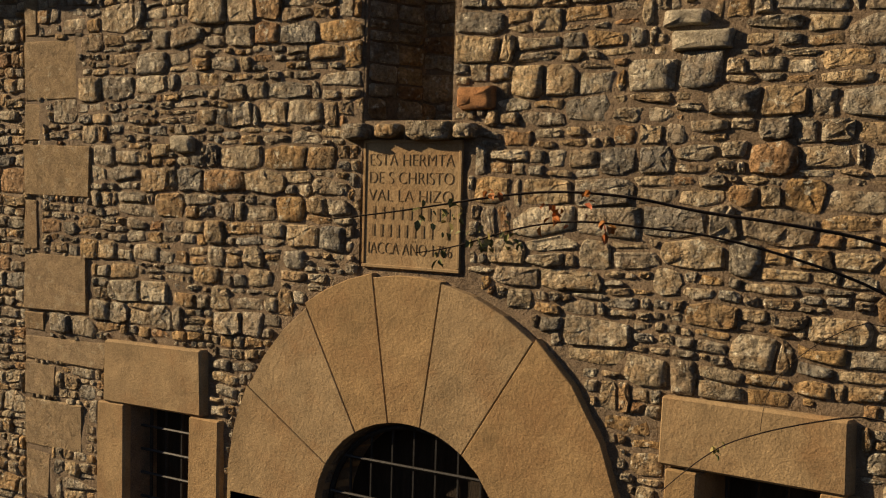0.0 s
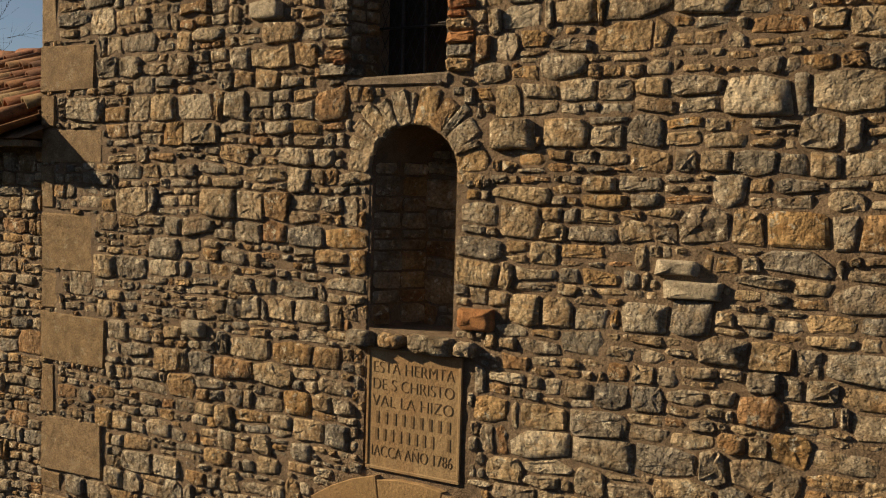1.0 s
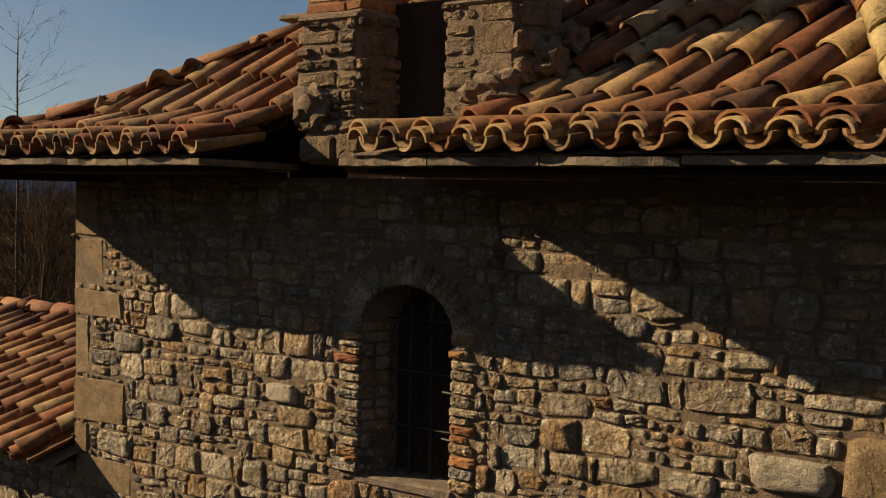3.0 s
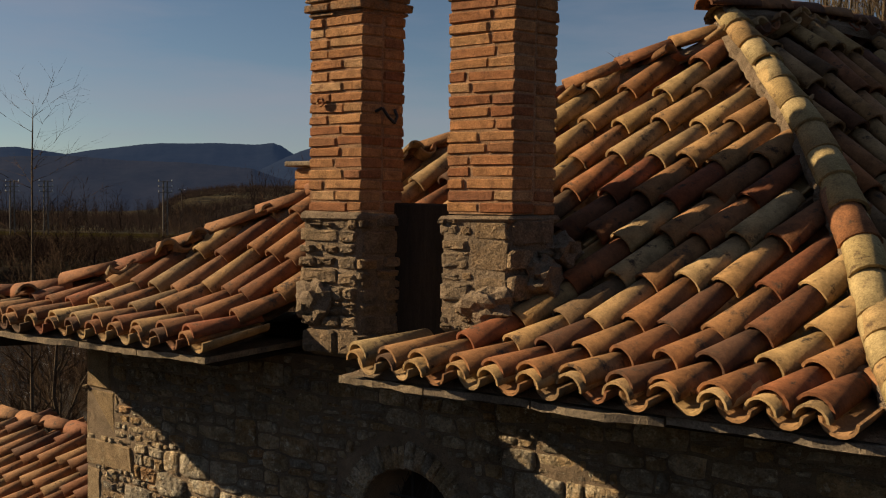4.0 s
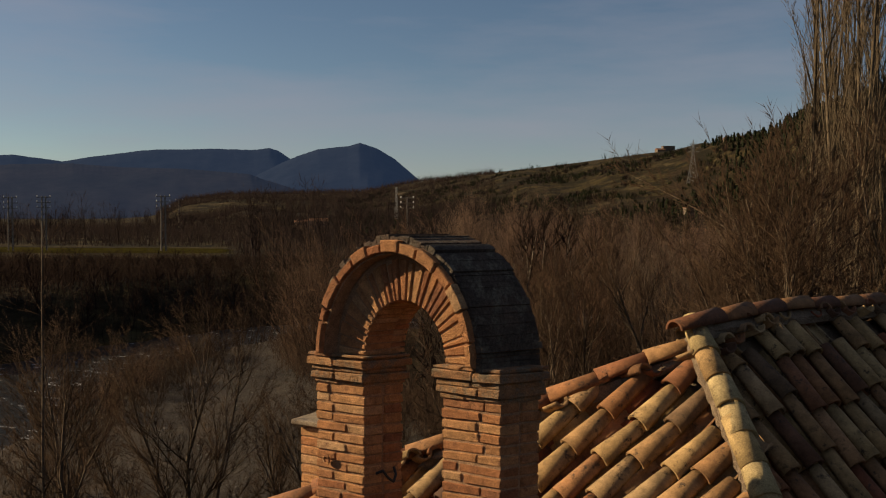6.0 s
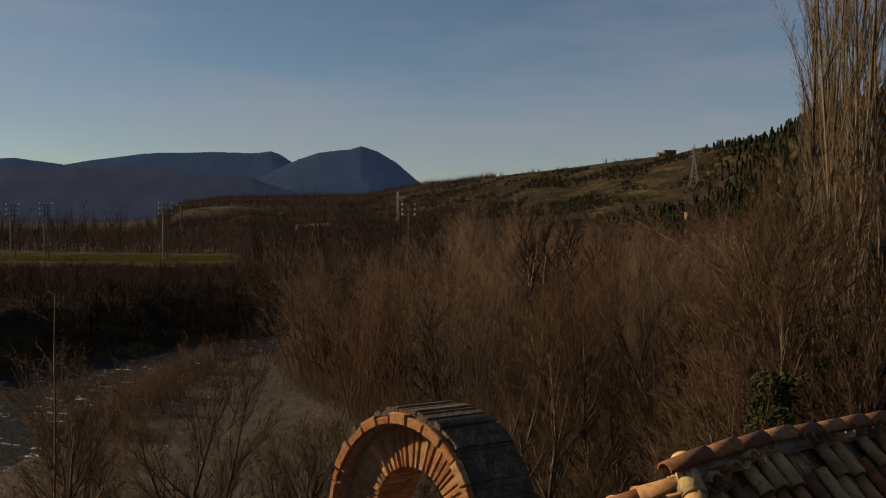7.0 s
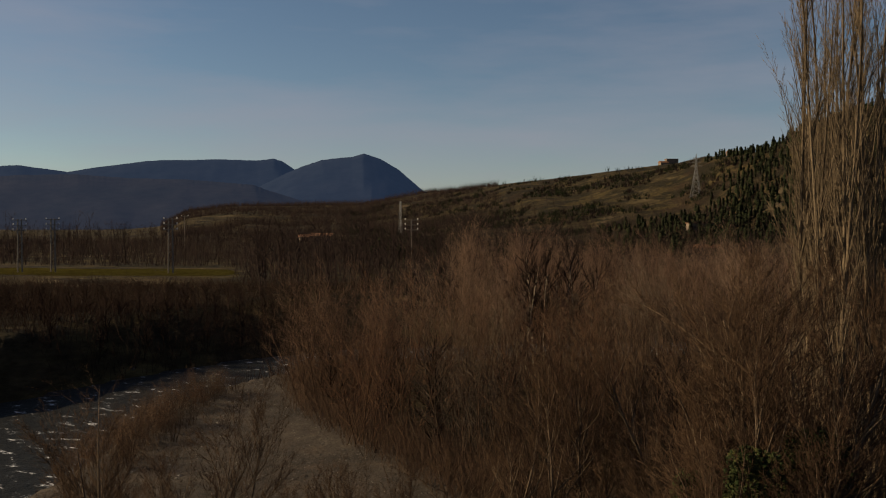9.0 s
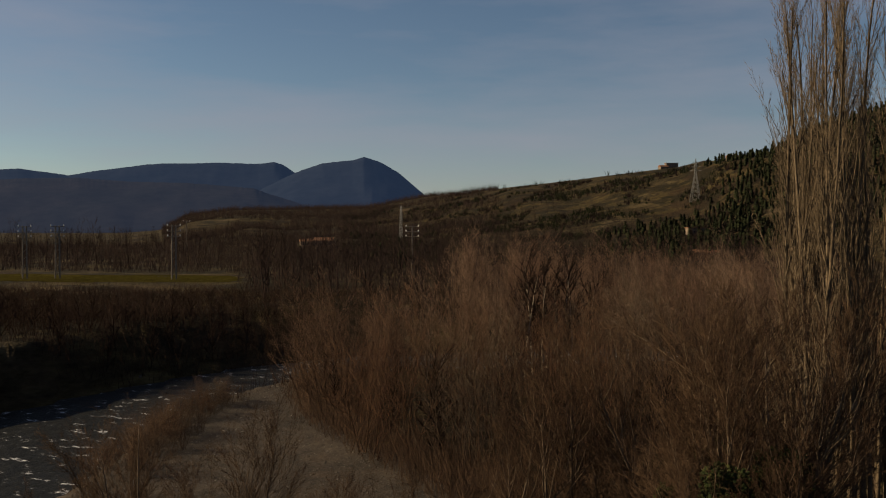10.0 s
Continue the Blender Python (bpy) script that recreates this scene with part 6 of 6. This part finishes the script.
# young alders before and among the willows, in the shade-darkened bank twig colour
alders = spread_places(46, lambda d: (gravel_edge(d) + 3.0, 0.5 * d + 2), (38, 78), lambda u, d: u < 0.36 * d or d > 52, rng, 4.2)
for u, d in alders:
    g = rng.uniform(0.40, 0.62)
    copy_thing(far_kinds[rng.randrange(6)], Matrix.Translation(ud(u, d, land(u, d) - 0.08)) @ Matrix.Rotation(rng.uniform(0, 6.28), 4, "Z")).scale = (g * 1.2, g * 1.2, g)

# a clump of pale stems in the thicket
PALE_BARK = surface("pale_bark", [(0.3, (0.20, 0.17, 0.13)), (0.7, (0.30, 0.26, 0.20))], grain=6, bump=0, by_piece=False, rough=1.0, spec=0.1)
pale = []
for k in range(2):
    ob = plant_kind("pale_tree", "far", 340 + k, "slim leafless tree with a pale stem", "tree", "pale-stemmed trees")
    for c in ob.children:
        if c.name.startswith("trunk"):
            c.data.materials[0] = PALE_BARK
    pale.append(ob)
scatter(pale, [(9.5, 98), (10.6, 100), (11.4, 97), (12.3, 99.5), (13.4, 98), (14.2, 101), (15.3, 99), (8.6, 101), (16.6, 97.5)], random.Random(15), (0.95, 1.15))

# poplars
pops = [plant_kind("poplar_tree", "poplar", 400 + k, "tall narrow leafless poplar lit by the low sun", "tree", "poplars") for k in range(3)]
scatter(pops, [(20.5, 46.6), (21.3, 47.8), (23.2, 45.5), (25.2, 48), (27.4, 46.5), (24.4, 54), (28.5, 52), (20.9, 44.8), (22.4, 50)], random.Random(5), (0.95, 1.1))
slim = plant_kind("slender_tree", "slender", 420, "thin leafless young tree with short side branches", "tree")
slim.matrix_basis = Matrix.Translation(ud(-7.1, 16.0, land(-7.1, 16.0))) @ Matrix.Diagonal((0.9, 0.9, 0.68, 1))
bare = [plant_kind("bare_tree", "bare", 430 + k, "leafless spreading tree with grey-brown twigs", "tree", "bare trees") for k in range(4)]
for k, (u, d, s) in enumerate(((6.0, 17.2, 0.66), (6.9, 17.8, 0.72), (4.5, 24.0, 0.62), (8.4, 18.3, 0.96), (9.2, 18.6, 0.74), (10.2, 18.7, 0.42), (11.2, 20.2, 0.50), (7.6, 17.7, 0.82), (8.0, 19.4, 0.90), (8.9, 19.6, 1.04), (9.7, 17.4, 0.50), (10.7, 19.6, 0.46), (9.8, 26.5, 0.95), (3.2, 28.0, 0.85), (11.4, 29.0, 0.95), (6.4, 29.0, 0.9), (6.4, 19.6, 0.74), (9.4, 20.6, 0.62), (0.8, 31.0, 0.75), (-9.3, 23.5, 0.84), (-11.5, 27.0, 0.9), (-7.6, 25.0, 0.66), (-5.0, 27.0, 0.66), (-3.0, 26.0, 0.62), (-7.3, 17.6, 0.86), (-6.4, 23.5, 0.72), (-4.2, 24.0, 0.72), (-2.0, 23.0, 0.66), (-0.2, 24.5, 0.70), (1.5, 24.0, 0.72), (7.0, 21, 1.23), (7.5, 19.2, 1.10), (7.7, 21.5, 1.27), (8.1, 20.5, 0.99), (8.6, 20.5, 1.36), (8.3, 18.6, 1.16), (9.1, 21.5, 1.36), (7.4, 28.0, 1.0), (9.4, 27.0, 0.86), (11.4, 28.5, 1.08), (12.2, 29.0, 0.80), (5.6, 30.0, 0.9), (10.4, 30.0, 0.86))):
    copy_thing(bare[k % 4], Matrix.Translation(ud(u, d, land(u, d) - 0.08)) @ Matrix.Rotation(k * 1.9, 4, "Z")).scale = (s, s, s)
scatter(bare, [(5.0, 40), (1.6, 38), (12.0, 36), (3.5, 44), (-14, 34), (-10.5, 31), (-5.0, 33), (8, 40), (13.6, 41), (-18, 42), (12, 48), (-1.5, 36), (-7.5, 29), (-2.6, 29)], random.Random(6), (0.55, 0.8))

# conifers on the hill
rngc = random.Random(77)


def pine_rows(seed):
    """A small pine: a stem and short drooping boughs as tapered spikes."""
    r = random.Random(seed)
    h = r.uniform(7, 11)
    rows = [(0, 0, 0, 0.16, 0, 0, h, 0.03)]
    for k in range(28):
        z = h * (0.10 + 0.86 * k / 28)
        t, l = r.uniform(0, 6.28), math.sin(math.pi * min(1, 0.25 + 0.72 * z / h)) * r.uniform(1.5, 3.0)
        rows.append((0, 0, z, 0.95 * r.uniform(0.6, 1.2), l * math.cos(t), l * math.sin(t), z + r.uniform(-0.6, 0.4), 0.01))
    return rows


def pine_share(u, d):
    """How thickly pines stand there: dense under the hill's shoulder, thinning out towards the open slope."""
    s = u / d + 0.05 * noise.noise((u * 0.012, d * 0.012, 3))
    return smooth(0.16, 0.30, s) * (1 - smooth(480, 600, d)) + smooth(0.31, 0.35, s)


pines = spread_places(2300, lambda d: (0.12 * d, 0.62 * d), (380, 800), lambda u, d: rngc.random() < pine_share(u, d), rngc, 2.3)
pines += spread_places(26, lambda d: (-0.09 * d, 0.1 * d), (260, 480), lambda u, d: True, rngc, 10)
woods_stuff("pine_wood", [pine_rows(600 + k) for k in range(5)], pines, NEEDLE, rngc, (0.42, 0.85), "dark green pines on the hillside")
slope = spread_places(2300, lambda d: (-0.12 * d, 0.36 * d), (330, 1150), lambda u, d: math.hypot(u, d) < 0.88 * interp(u / d, [(a, c) for a, b, c in CREST]) and noise.noise((u * 0.013, d * 0.013, 8)) + 0.5 * noise.noise((u * 0.04, d * 0.04, 2)) > 0.05, rngc, 3.6)
woods_stuff("slope_shrubs", [[(x, y, z, w * 9, x2, y2, z2 * 0.8, w2 * 10) for x, y, z, w, x2, y2, z2, w2 in p] for p in scrub_patterns], slope[:1300], NEEDLE, rngc, (0.7, 1.9), "dark green shrubs dotted over the slope")
woods_stuff("slope_brush", [[(x, y, z, w * 9, x2, y2, z2 * 0.8, w2 * 10) for x, y, z, w, x2, y2, z2, w2 in p] for p in scrub_patterns], slope[1300:], FAR_TWIG, rngc, (0.7, 1.9), "brown brush dotted over the slope")
hedge = spread_places(40, lambda d: (-0.3 * d, 0.33 * d), (900, 1480), lambda u, d: land(u, d) > 55, rngc, 14)
woods_stuff("hilltop_shrubs", [[(x, y, z, w * 8, x2, y2, z2, w2 * 9) for x, y, z, w, x2, y2, z2, w2 in p] for p in scrub_patterns], hedge, NEEDLE, rngc, (1.2, 2.6), "dark shrubs along the hilltop")


def ivy(u, d, size, height, seed, count=700):
    """A mass of ivy leaves over a dead trunk."""
    r = random.Random(seed)
    ob = empty("ivy_thicket", ud(u, d, land(u, d) - 0.05), "dark green ivy grown over old trunks", "ivy", "ivy")
    part("stem", twig_mesh("stem", [(0, 0, 0, 0.12, 0.1, 0, height * 0.8, 0.05), (0.4, 0.2, 0, 0.1, 0.7, 0.5, height * 0.6, 0.04)], BARK, 6), None, ob)
    v, f = [], []
    for _ in range(round(count * 1.3)):
        t, z = r.uniform(0, 6.28), height * r.random() ** 0.8
        rad = size * (0.4 + 0.6 * math.sin(math.pi * min(1, 0.15 + z / height * 0.85))) * r.uniform(0.6, 1.05) * (1 + 0.4 * math.sin(3 * t + z))
        c = Vector((rad * math.cos(t), rad * math.sin(t), z))
        m = Matrix.LocRotScale(c, Euler((r.uniform(-1, 1), r.uniform(-1, 1), r.uniform(0, 6.28))), None)
        s = r.uniform(0.04, 0.08)
        b = len(v)
        v += [m @ Vector(q) for q in ((-s, 0, 0), (0, -s * 0.8, 0.03), (s, 0, 0), (0, s * 1.1, 0.03), (0, 0, 0.05))]
        f += [(b, b + 1, b + 4), (b + 1, b + 2, b + 4), (b + 2, b + 3, b + 4), (b + 3, b, b + 4)]
    tagged(part("leaves", from_lists("leaves", v, f, IVY), None, ob), kind="stuff")


ivy(6.3, 20.5, 0.9, 7.6, 1, 3400)
ivy(7.5, 21.5, 1.3, 8.0, 2, 4600)
ivy(8.6, 24, 1.1, 8.8, 3, 3900)
ivy(5.2, 21.5, 0.8, 5.4, 4, 2200)
ivy(7.2, 18.6, 1.1, 8.4, 5, 3800)
ivy(8.9, 19.2, 1.3, 8.9, 6, 4400)

# ---- poles, pylon, buildings ----
POLE = surface("weathered_pole", [(0.3, (0.16, 0.14, 0.115)), (0.7, (0.24, 0.21, 0.17))], by_piece=False, bump=0.01, grain=8)
GLASSY = surface("white_insulator", [(0.0, (0.75, 0.74, 0.70)), (1.0, (0.8, 0.8, 0.78))], by_piece=False, bump=0, rough=0.25, grain=2, grain_depth=0.05, mottle=0.05)
STEEL = surface("galvanised_steel", [(0.0, (0.16, 0.165, 0.17)), (1.0, (0.21, 0.215, 0.22))], by_piece=False, bump=0, rough=0.6, metal=0.3, grain=2)


def power_pole(u, d, height, twin=True, arms=3):
    ob = empty("power_pole", ud(u, d, land(u, d) - 0.1), "tall twin concrete power pole with crossarms and white insulators" if twin else "single power pole with crossarms", "pole", "power poles")
    ob.rotation_euler = (0, 0, radians(30))
    for x in ((-0.55, 0.55) if twin else (0.0,)):
        bm = bmesh.new()
        rod(bm, (x, 0, 0), (x * 0.8, 0, height), 0.17, 8)
        part("post", bm, POLE, ob)
    if twin:
        for k in range(6):
            bm = bmesh.new()
            rod(bm, (-0.5, 0, 1 + k * (height - 2) / 6), (0.5, 0, 1 + (k + 0.5) * (height - 2) / 6), 0.06, 4)
            part("brace", bm, POLE, ob)
    for k in range(arms):
        z = height - 0.3 - 1.25 * k
        bm = bmesh.new()
        box(bm, -1.7, 1.7, -0.09, 0.09, z, z + 0.16)
        arm = part("crossarm", bm, POLE, ob)
        for x in (-1.55, 1.55):
            bm = bmesh.new()
            rod(bm, (x, 0, z + 0.16), (x, 0, z + 0.55), 0.12, 8)
            part("insulator", bm, GLASSY, arm, "white glazed insulator")


power_pole(-94.5, 205, 13.0)
power_pole(-65.5, 203, 13.2)
power_pole(-103, 206, 13.0)
power_pole(-8.5, 214, 13.5, False)
power_pole(-122, 400, 16, False, 1)

pylon = empty("pylon", ud(181, 620, land(181, 620) - 0.3), "lattice steel power pylon on the hillside", "pylon")
H = 31.5
bm = bmesh.new()
for sx in (-1, 1):
    for sy in (-1, 1):
        rod(bm, (3.4 * sx, 3.4 * sy, 0), (0.8 * sx, 0.8 * sy, H * 0.62), 0.17, 4)
        rod(bm, (0.8 * sx, 0.8 * sy, H * 0.62), (0.12 * sx, 0.12 * sy, H), 0.13, 4)
part("leg", bm, STEEL, pylon)
bm = bmesh.new()
for k in range(9):
    z0, z1 = H * k / 10, H * (k + 1) / 10
    w0, w1 = [3.4 - 2.6 * min(1, z / (H * 0.62)) for z in (z0, z1)]
    for sx, sy in ((1, 0), (-1, 0), (0, 1), (0, -1)):
        a, b = Vector((w0 * sx - w0 * sy, w0 * sy + w0 * sx, z0)), Vector((w1 * sx + w1 * sy, w1 * sy - w1 * sx, z1))
        rod(bm, a, b, 0.08, 4)
        a, b = Vector((w0 * sx + w0 * sy, w0 * sy - w0 * sx, z0)), Vector((w1 * sx - w1 * sy, w1 * sy + w1 * sx, z1))
        rod(bm, a, b, 0.08, 4)
part("lattice", bm, STEEL, pylon)
for z, w in ((H * 0.72, 4.2), (H * 0.81, 3.4), (H * 0.9, 2.6)):
    bm = bmesh.new()
    rod(bm, (-w, 0, z), (w, 0, z), 0.14, 4)
    rod(bm, (-w, 0, z), (0, 0, z + 1.2), 0.09, 4)
    rod(bm, (w, 0, z), (0, 0, z + 1.2), 0.09, 4)
    part("arm", bm, STEEL, pylon)
mast = empty("mast", ud(-31.5, 600, land(-31.5, 600) - 0.3), "slender pale lattice mast in the valley woods", "mast")
bm = bmesh.new()
for sx in (-1, 1):
    for sy in (-1, 1):
        rod(bm, (0.9 * sx, 0.9 * sy, 0), (0.35 * sx, 0.35 * sy, 25), 0.16, 4)
part("leg", bm, STEEL, mast)
bm = bmesh.new()
for k in range(14):
    w = 0.9 - 0.55 * k / 14
    rod(bm, (-w, -w, k * 1.78), (w, -w, k * 1.78 + 1.78), 0.09, 4)
    rod(bm, (w, w, k * 1.78), (w, -w, k * 1.78 + 1.78), 0.09, 4)
part("lattice", bm, STEEL, mast)

PLASTER = surface("house_plaster", [(0.3, (0.130, 0.100, 0.075)), (0.7, (0.170, 0.135, 0.100))], by_piece=False, bump=0.01, grain=4)
FAR_TILE = surface("far_roof", [(0.3, (0.168, 0.078, 0.042)), (0.7, (0.216, 0.108, 0.054))], by_piece=False, bump=0.05, bump_scale=3, grain=3)
GLASS = surface("dark_pane", [(0.0, (0.02, 0.022, 0.025)), (1.0, (0.03, 0.03, 0.033))], by_piece=False, bump=0, rough=0.1, grain=2, grain_depth=0.05)


def house(u, d, w, l, h, turn, label, flat=False, z=None):
    ob = empty("house", ud(u, d, (land(u, d) if z is None else z) - 0.3), label, "house", "houses")
    ob.rotation_euler = (0, 0, radians(30 + turn))
    bm = bmesh.new()
    box(bm, -w / 2, w / 2, -l / 2, l / 2, 0, h)
    part("wall", bm, PLASTER, ob)
    bm = bmesh.new()
    if flat:
        box(bm, -w / 2 - 0.4, w / 2 + 0.4, -l / 2 - 0.4, l / 2 + 0.4, h, h + 0.35)
    else:
        vs = [bm.verts.new(p) for p in ((-w / 2 - 0.5, -l / 2 - 0.5, h - 0.1), (w / 2 + 0.5, -l / 2 - 0.5, h - 0.1), (w / 2 + 0.5, l / 2 + 0.5, h - 0.1), (-w / 2 - 0.5, l / 2 + 0.5, h - 0.1), (-w / 2 - 0.5, 0, h + l * 0.24), (w / 2 + 0.5, 0, h + l * 0.24))]
        for f in ((0, 1, 5, 4), (2, 3, 4, 5), (0, 4, 3), (1, 2, 5), (0, 3, 2, 1)):
            bm.faces.new([vs[i] for i in f])
    part("roof", bm, FAR_TILE, ob)
    for k in range(3):
        x = -w / 3 + k * w / 3
        bm = bmesh.new()
        box(bm, x - 0.5, x + 0.5, -l / 2 - 0.04, -l / 2 + 0.05, h * 0.35, h * 0.35 + 1.3)
        pane = part("window", bm, GLASS, ob)
        bm = bmesh.new()
        for a, b, c, d in ((x - 0.6, x - 0.5, 0.0, 1.3), (x + 0.5, x + 0.6, 0.0, 1.3), (x - 0.6, x + 0.6, 1.3, 1.4), (x - 0.65, x + 0.65, -0.12, 0.0)):
            box(bm, a, b, -l / 2 - 0.09, -l / 2 + 0.02, h * 0.35 + c, h * 0.35 + d)
        part("window_frame", bm, POLE, pane)


house(253, 962, 13, 9, 9.0, 0, "flat-roofed brown house on the hilltop", True)
house(243, 958, 9, 8, 5.0, 10, "low house beside the flat-roofed one on the hilltop")
house(118, 385, 11, 6, 2.4, -20, "low pale plastered house below the pine wood")
house(252, 752, 10, 8, 4.2, 15, "pale plastered house among pines on the hill")
house(-75, 520, 12, 7, 4.5, 5, "small farmhouse with a red tile roof in the woods")
house(-86, 528, 8, 6, 3.5, 20, "low shed with a red tile roof")
house(145, 480, 18, 8, 4.0, 0, "long pale shed at the foot of the hill", True)

# ---- climbing stems with autumn leaves before the facade ----
STEM = surface("rose_stem", [(0.3, (0.030, 0.020, 0.014)), (0.7, (0.06, 0.038, 0.024))], by_piece=False, bump=0.002, grain=80)
RUSSET = surface("russet_leaf", [(0.0, (0.45, 0.13, 0.03)), (0.5, (0.50, 0.20, 0.04)), (1.0, (0.42, 0.08, 0.04))], bump=0.001, grain=120, rough=0.6)
GREENLEAF = surface("briar_leaf", [(0.0, (0.125, 0.138, 0.044)), (0.6, (0.200, 0.188, 0.062)), (1.0, (0.275, 0.213, 0.062))], bump=0.001, grain=120, rough=0.6)
vine = empty("climbing_briar", (3.3, -1.4, 0), "thin dark briar stems with a few green and russet leaves", "climber")
inv_vine = Matrix.Translation((-3.3, 1.4, 0))
STEMS = [
    [(3.3, -1.4, 0.0), (3.25, -1.2, 1.6), (3.035, -0.661, 2.775), (2.567, -0.719, 3.337), (2.099, -0.891, 3.508), (1.829, -1.024, 3.556), (1.555, -1.158, 3.588), (1.394, -1.237, 3.627), (1.184, -1.340, 3.642), (1.026, -1.420, 3.625), (0.868, -1.502, 3.593), (0.710, -1.584, 3.560), (0.536, -1.673, 3.532)],
    [(3.3, -1.4, 0.0), (3.15, -1.25, 1.5), (2.860, -0.719, 2.541), (2.450, -0.778, 3.126), (2.107, -0.898, 3.356), (1.834, -1.028, 3.454), (1.591, -1.145, 3.518), (1.430, -1.225, 3.530), (1.238, -1.320, 3.551), (1.079, -1.402, 3.528), (0.954, -1.467, 3.480), (0.844, -1.526, 3.443), (0.774, -1.562, 3.433)],
    [(3.3, -1.4, 0.0), (3.1, -1.2, 1.6), (2.684, -0.602, 2.658), (2.131, -0.657, 2.912), (1.928, -0.762, 2.882), (1.724, -0.868, 2.828), (1.589, -0.941, 2.765), (1.458, -1.015, 2.625)],
    [(3.3, -1.4, 0.0), (3.2, -1.1, 1.7), (2.801, -0.485, 2.834), (2.113, -0.642, 3.246), (1.963, -0.721, 3.184), (1.831, -0.795, 3.082), (1.752, -0.845, 2.964), (1.750, -0.855, 2.828)],
]
for pts, r0, r1 in zip(STEMS, (0.0085, 0.007, 0.0045, 0.0025), (0.0022, 0.002, 0.002, 0.001)):
    cu = bpy.data.curves.new("stem", "CURVE")
    cu.dimensions, cu.bevel_depth, cu.bevel_resolution, cu.resolution_u = "3D", 1.0, 1, 4
    cu.materials.append(STEM)
    sp = cu.splines.new("NURBS")
    sp.points.add(len(pts) - 1)
    sp.use_endpoint_u, sp.order_u = True, 3
    for k, (pt, q) in enumerate(zip(sp.points, pts)):
        pt.co = (*(inv_vine @ Vector(q)), 1)
        pt.radius = r0 + (r1 - r0) * k / (len(pts) - 1)
    ob = new("stem", cu)
    ob.parent = vine


def leaf_mesh(mat, seed):
    r = random.Random(seed)
    l, w, c = 0.036, 0.011, r.uniform(0.003, 0.008)
    v = [(0, 0, 0), (0.35 * l, w, c), (0.75 * l, 0.8 * w, c * 0.6), (l, 0, -c), (0.75 * l, -0.8 * w, c * 0.6), (0.35 * l, -w, c), (0.35 * l, 0, 0), (0.75 * l, 0, -0.2 * c)]
    return from_lists("leaf", v, [(0, 6, 1), (1, 6, 7, 2), (2, 7, 3), (0, 5, 6), (5, 4, 7, 6), (4, 3, 7)], mat)


rngv = random.Random(17)
russets, greens = [leaf_mesh(RUSSET, k) for k in range(3)], [leaf_mesh(GREENLEAF, k) for k in range(3)]
for kinds, count, centre, size in ((russets, 9, (1.174, -1.378, 3.565), 0.03), (russets, 4, (1.263, -1.332, 3.606), 0.025), (russets, 4, (1.316, -1.308, 3.536), 0.02), (russets, 3, (0.986, -1.466, 3.641), 0.02),
                                   (greens, 8, (0.881, -1.526, 3.549), 0.05), (greens, 8, (0.964, -1.489, 3.483), 0.045), (greens, 6, (1.043, -1.448, 3.506), 0.04), (greens, 4, (0.795, -1.559, 3.565), 0.04),
                                   (greens, 3, (0.836, -1.527, 3.442), 0.03), (greens, 3, (1.631, -0.907, 2.775), 0.03)):
    for _ in range(round(count * 1.7)):
        ob = new("leaf", kinds[rngv.randrange(3)])
        ob.parent = vine
        c = inv_vine @ Vector(centre) + Vector([rngv.gauss(0, size * 0.6) for _ in range(3)])
        ob.matrix_basis = pose(c.x, c.y, c.z, rngv.uniform(-60, 60), rngv.uniform(10, 80), rngv.uniform(0, 360)) @ Matrix.Scale(rngv.uniform(0.55, 1.05), 4)
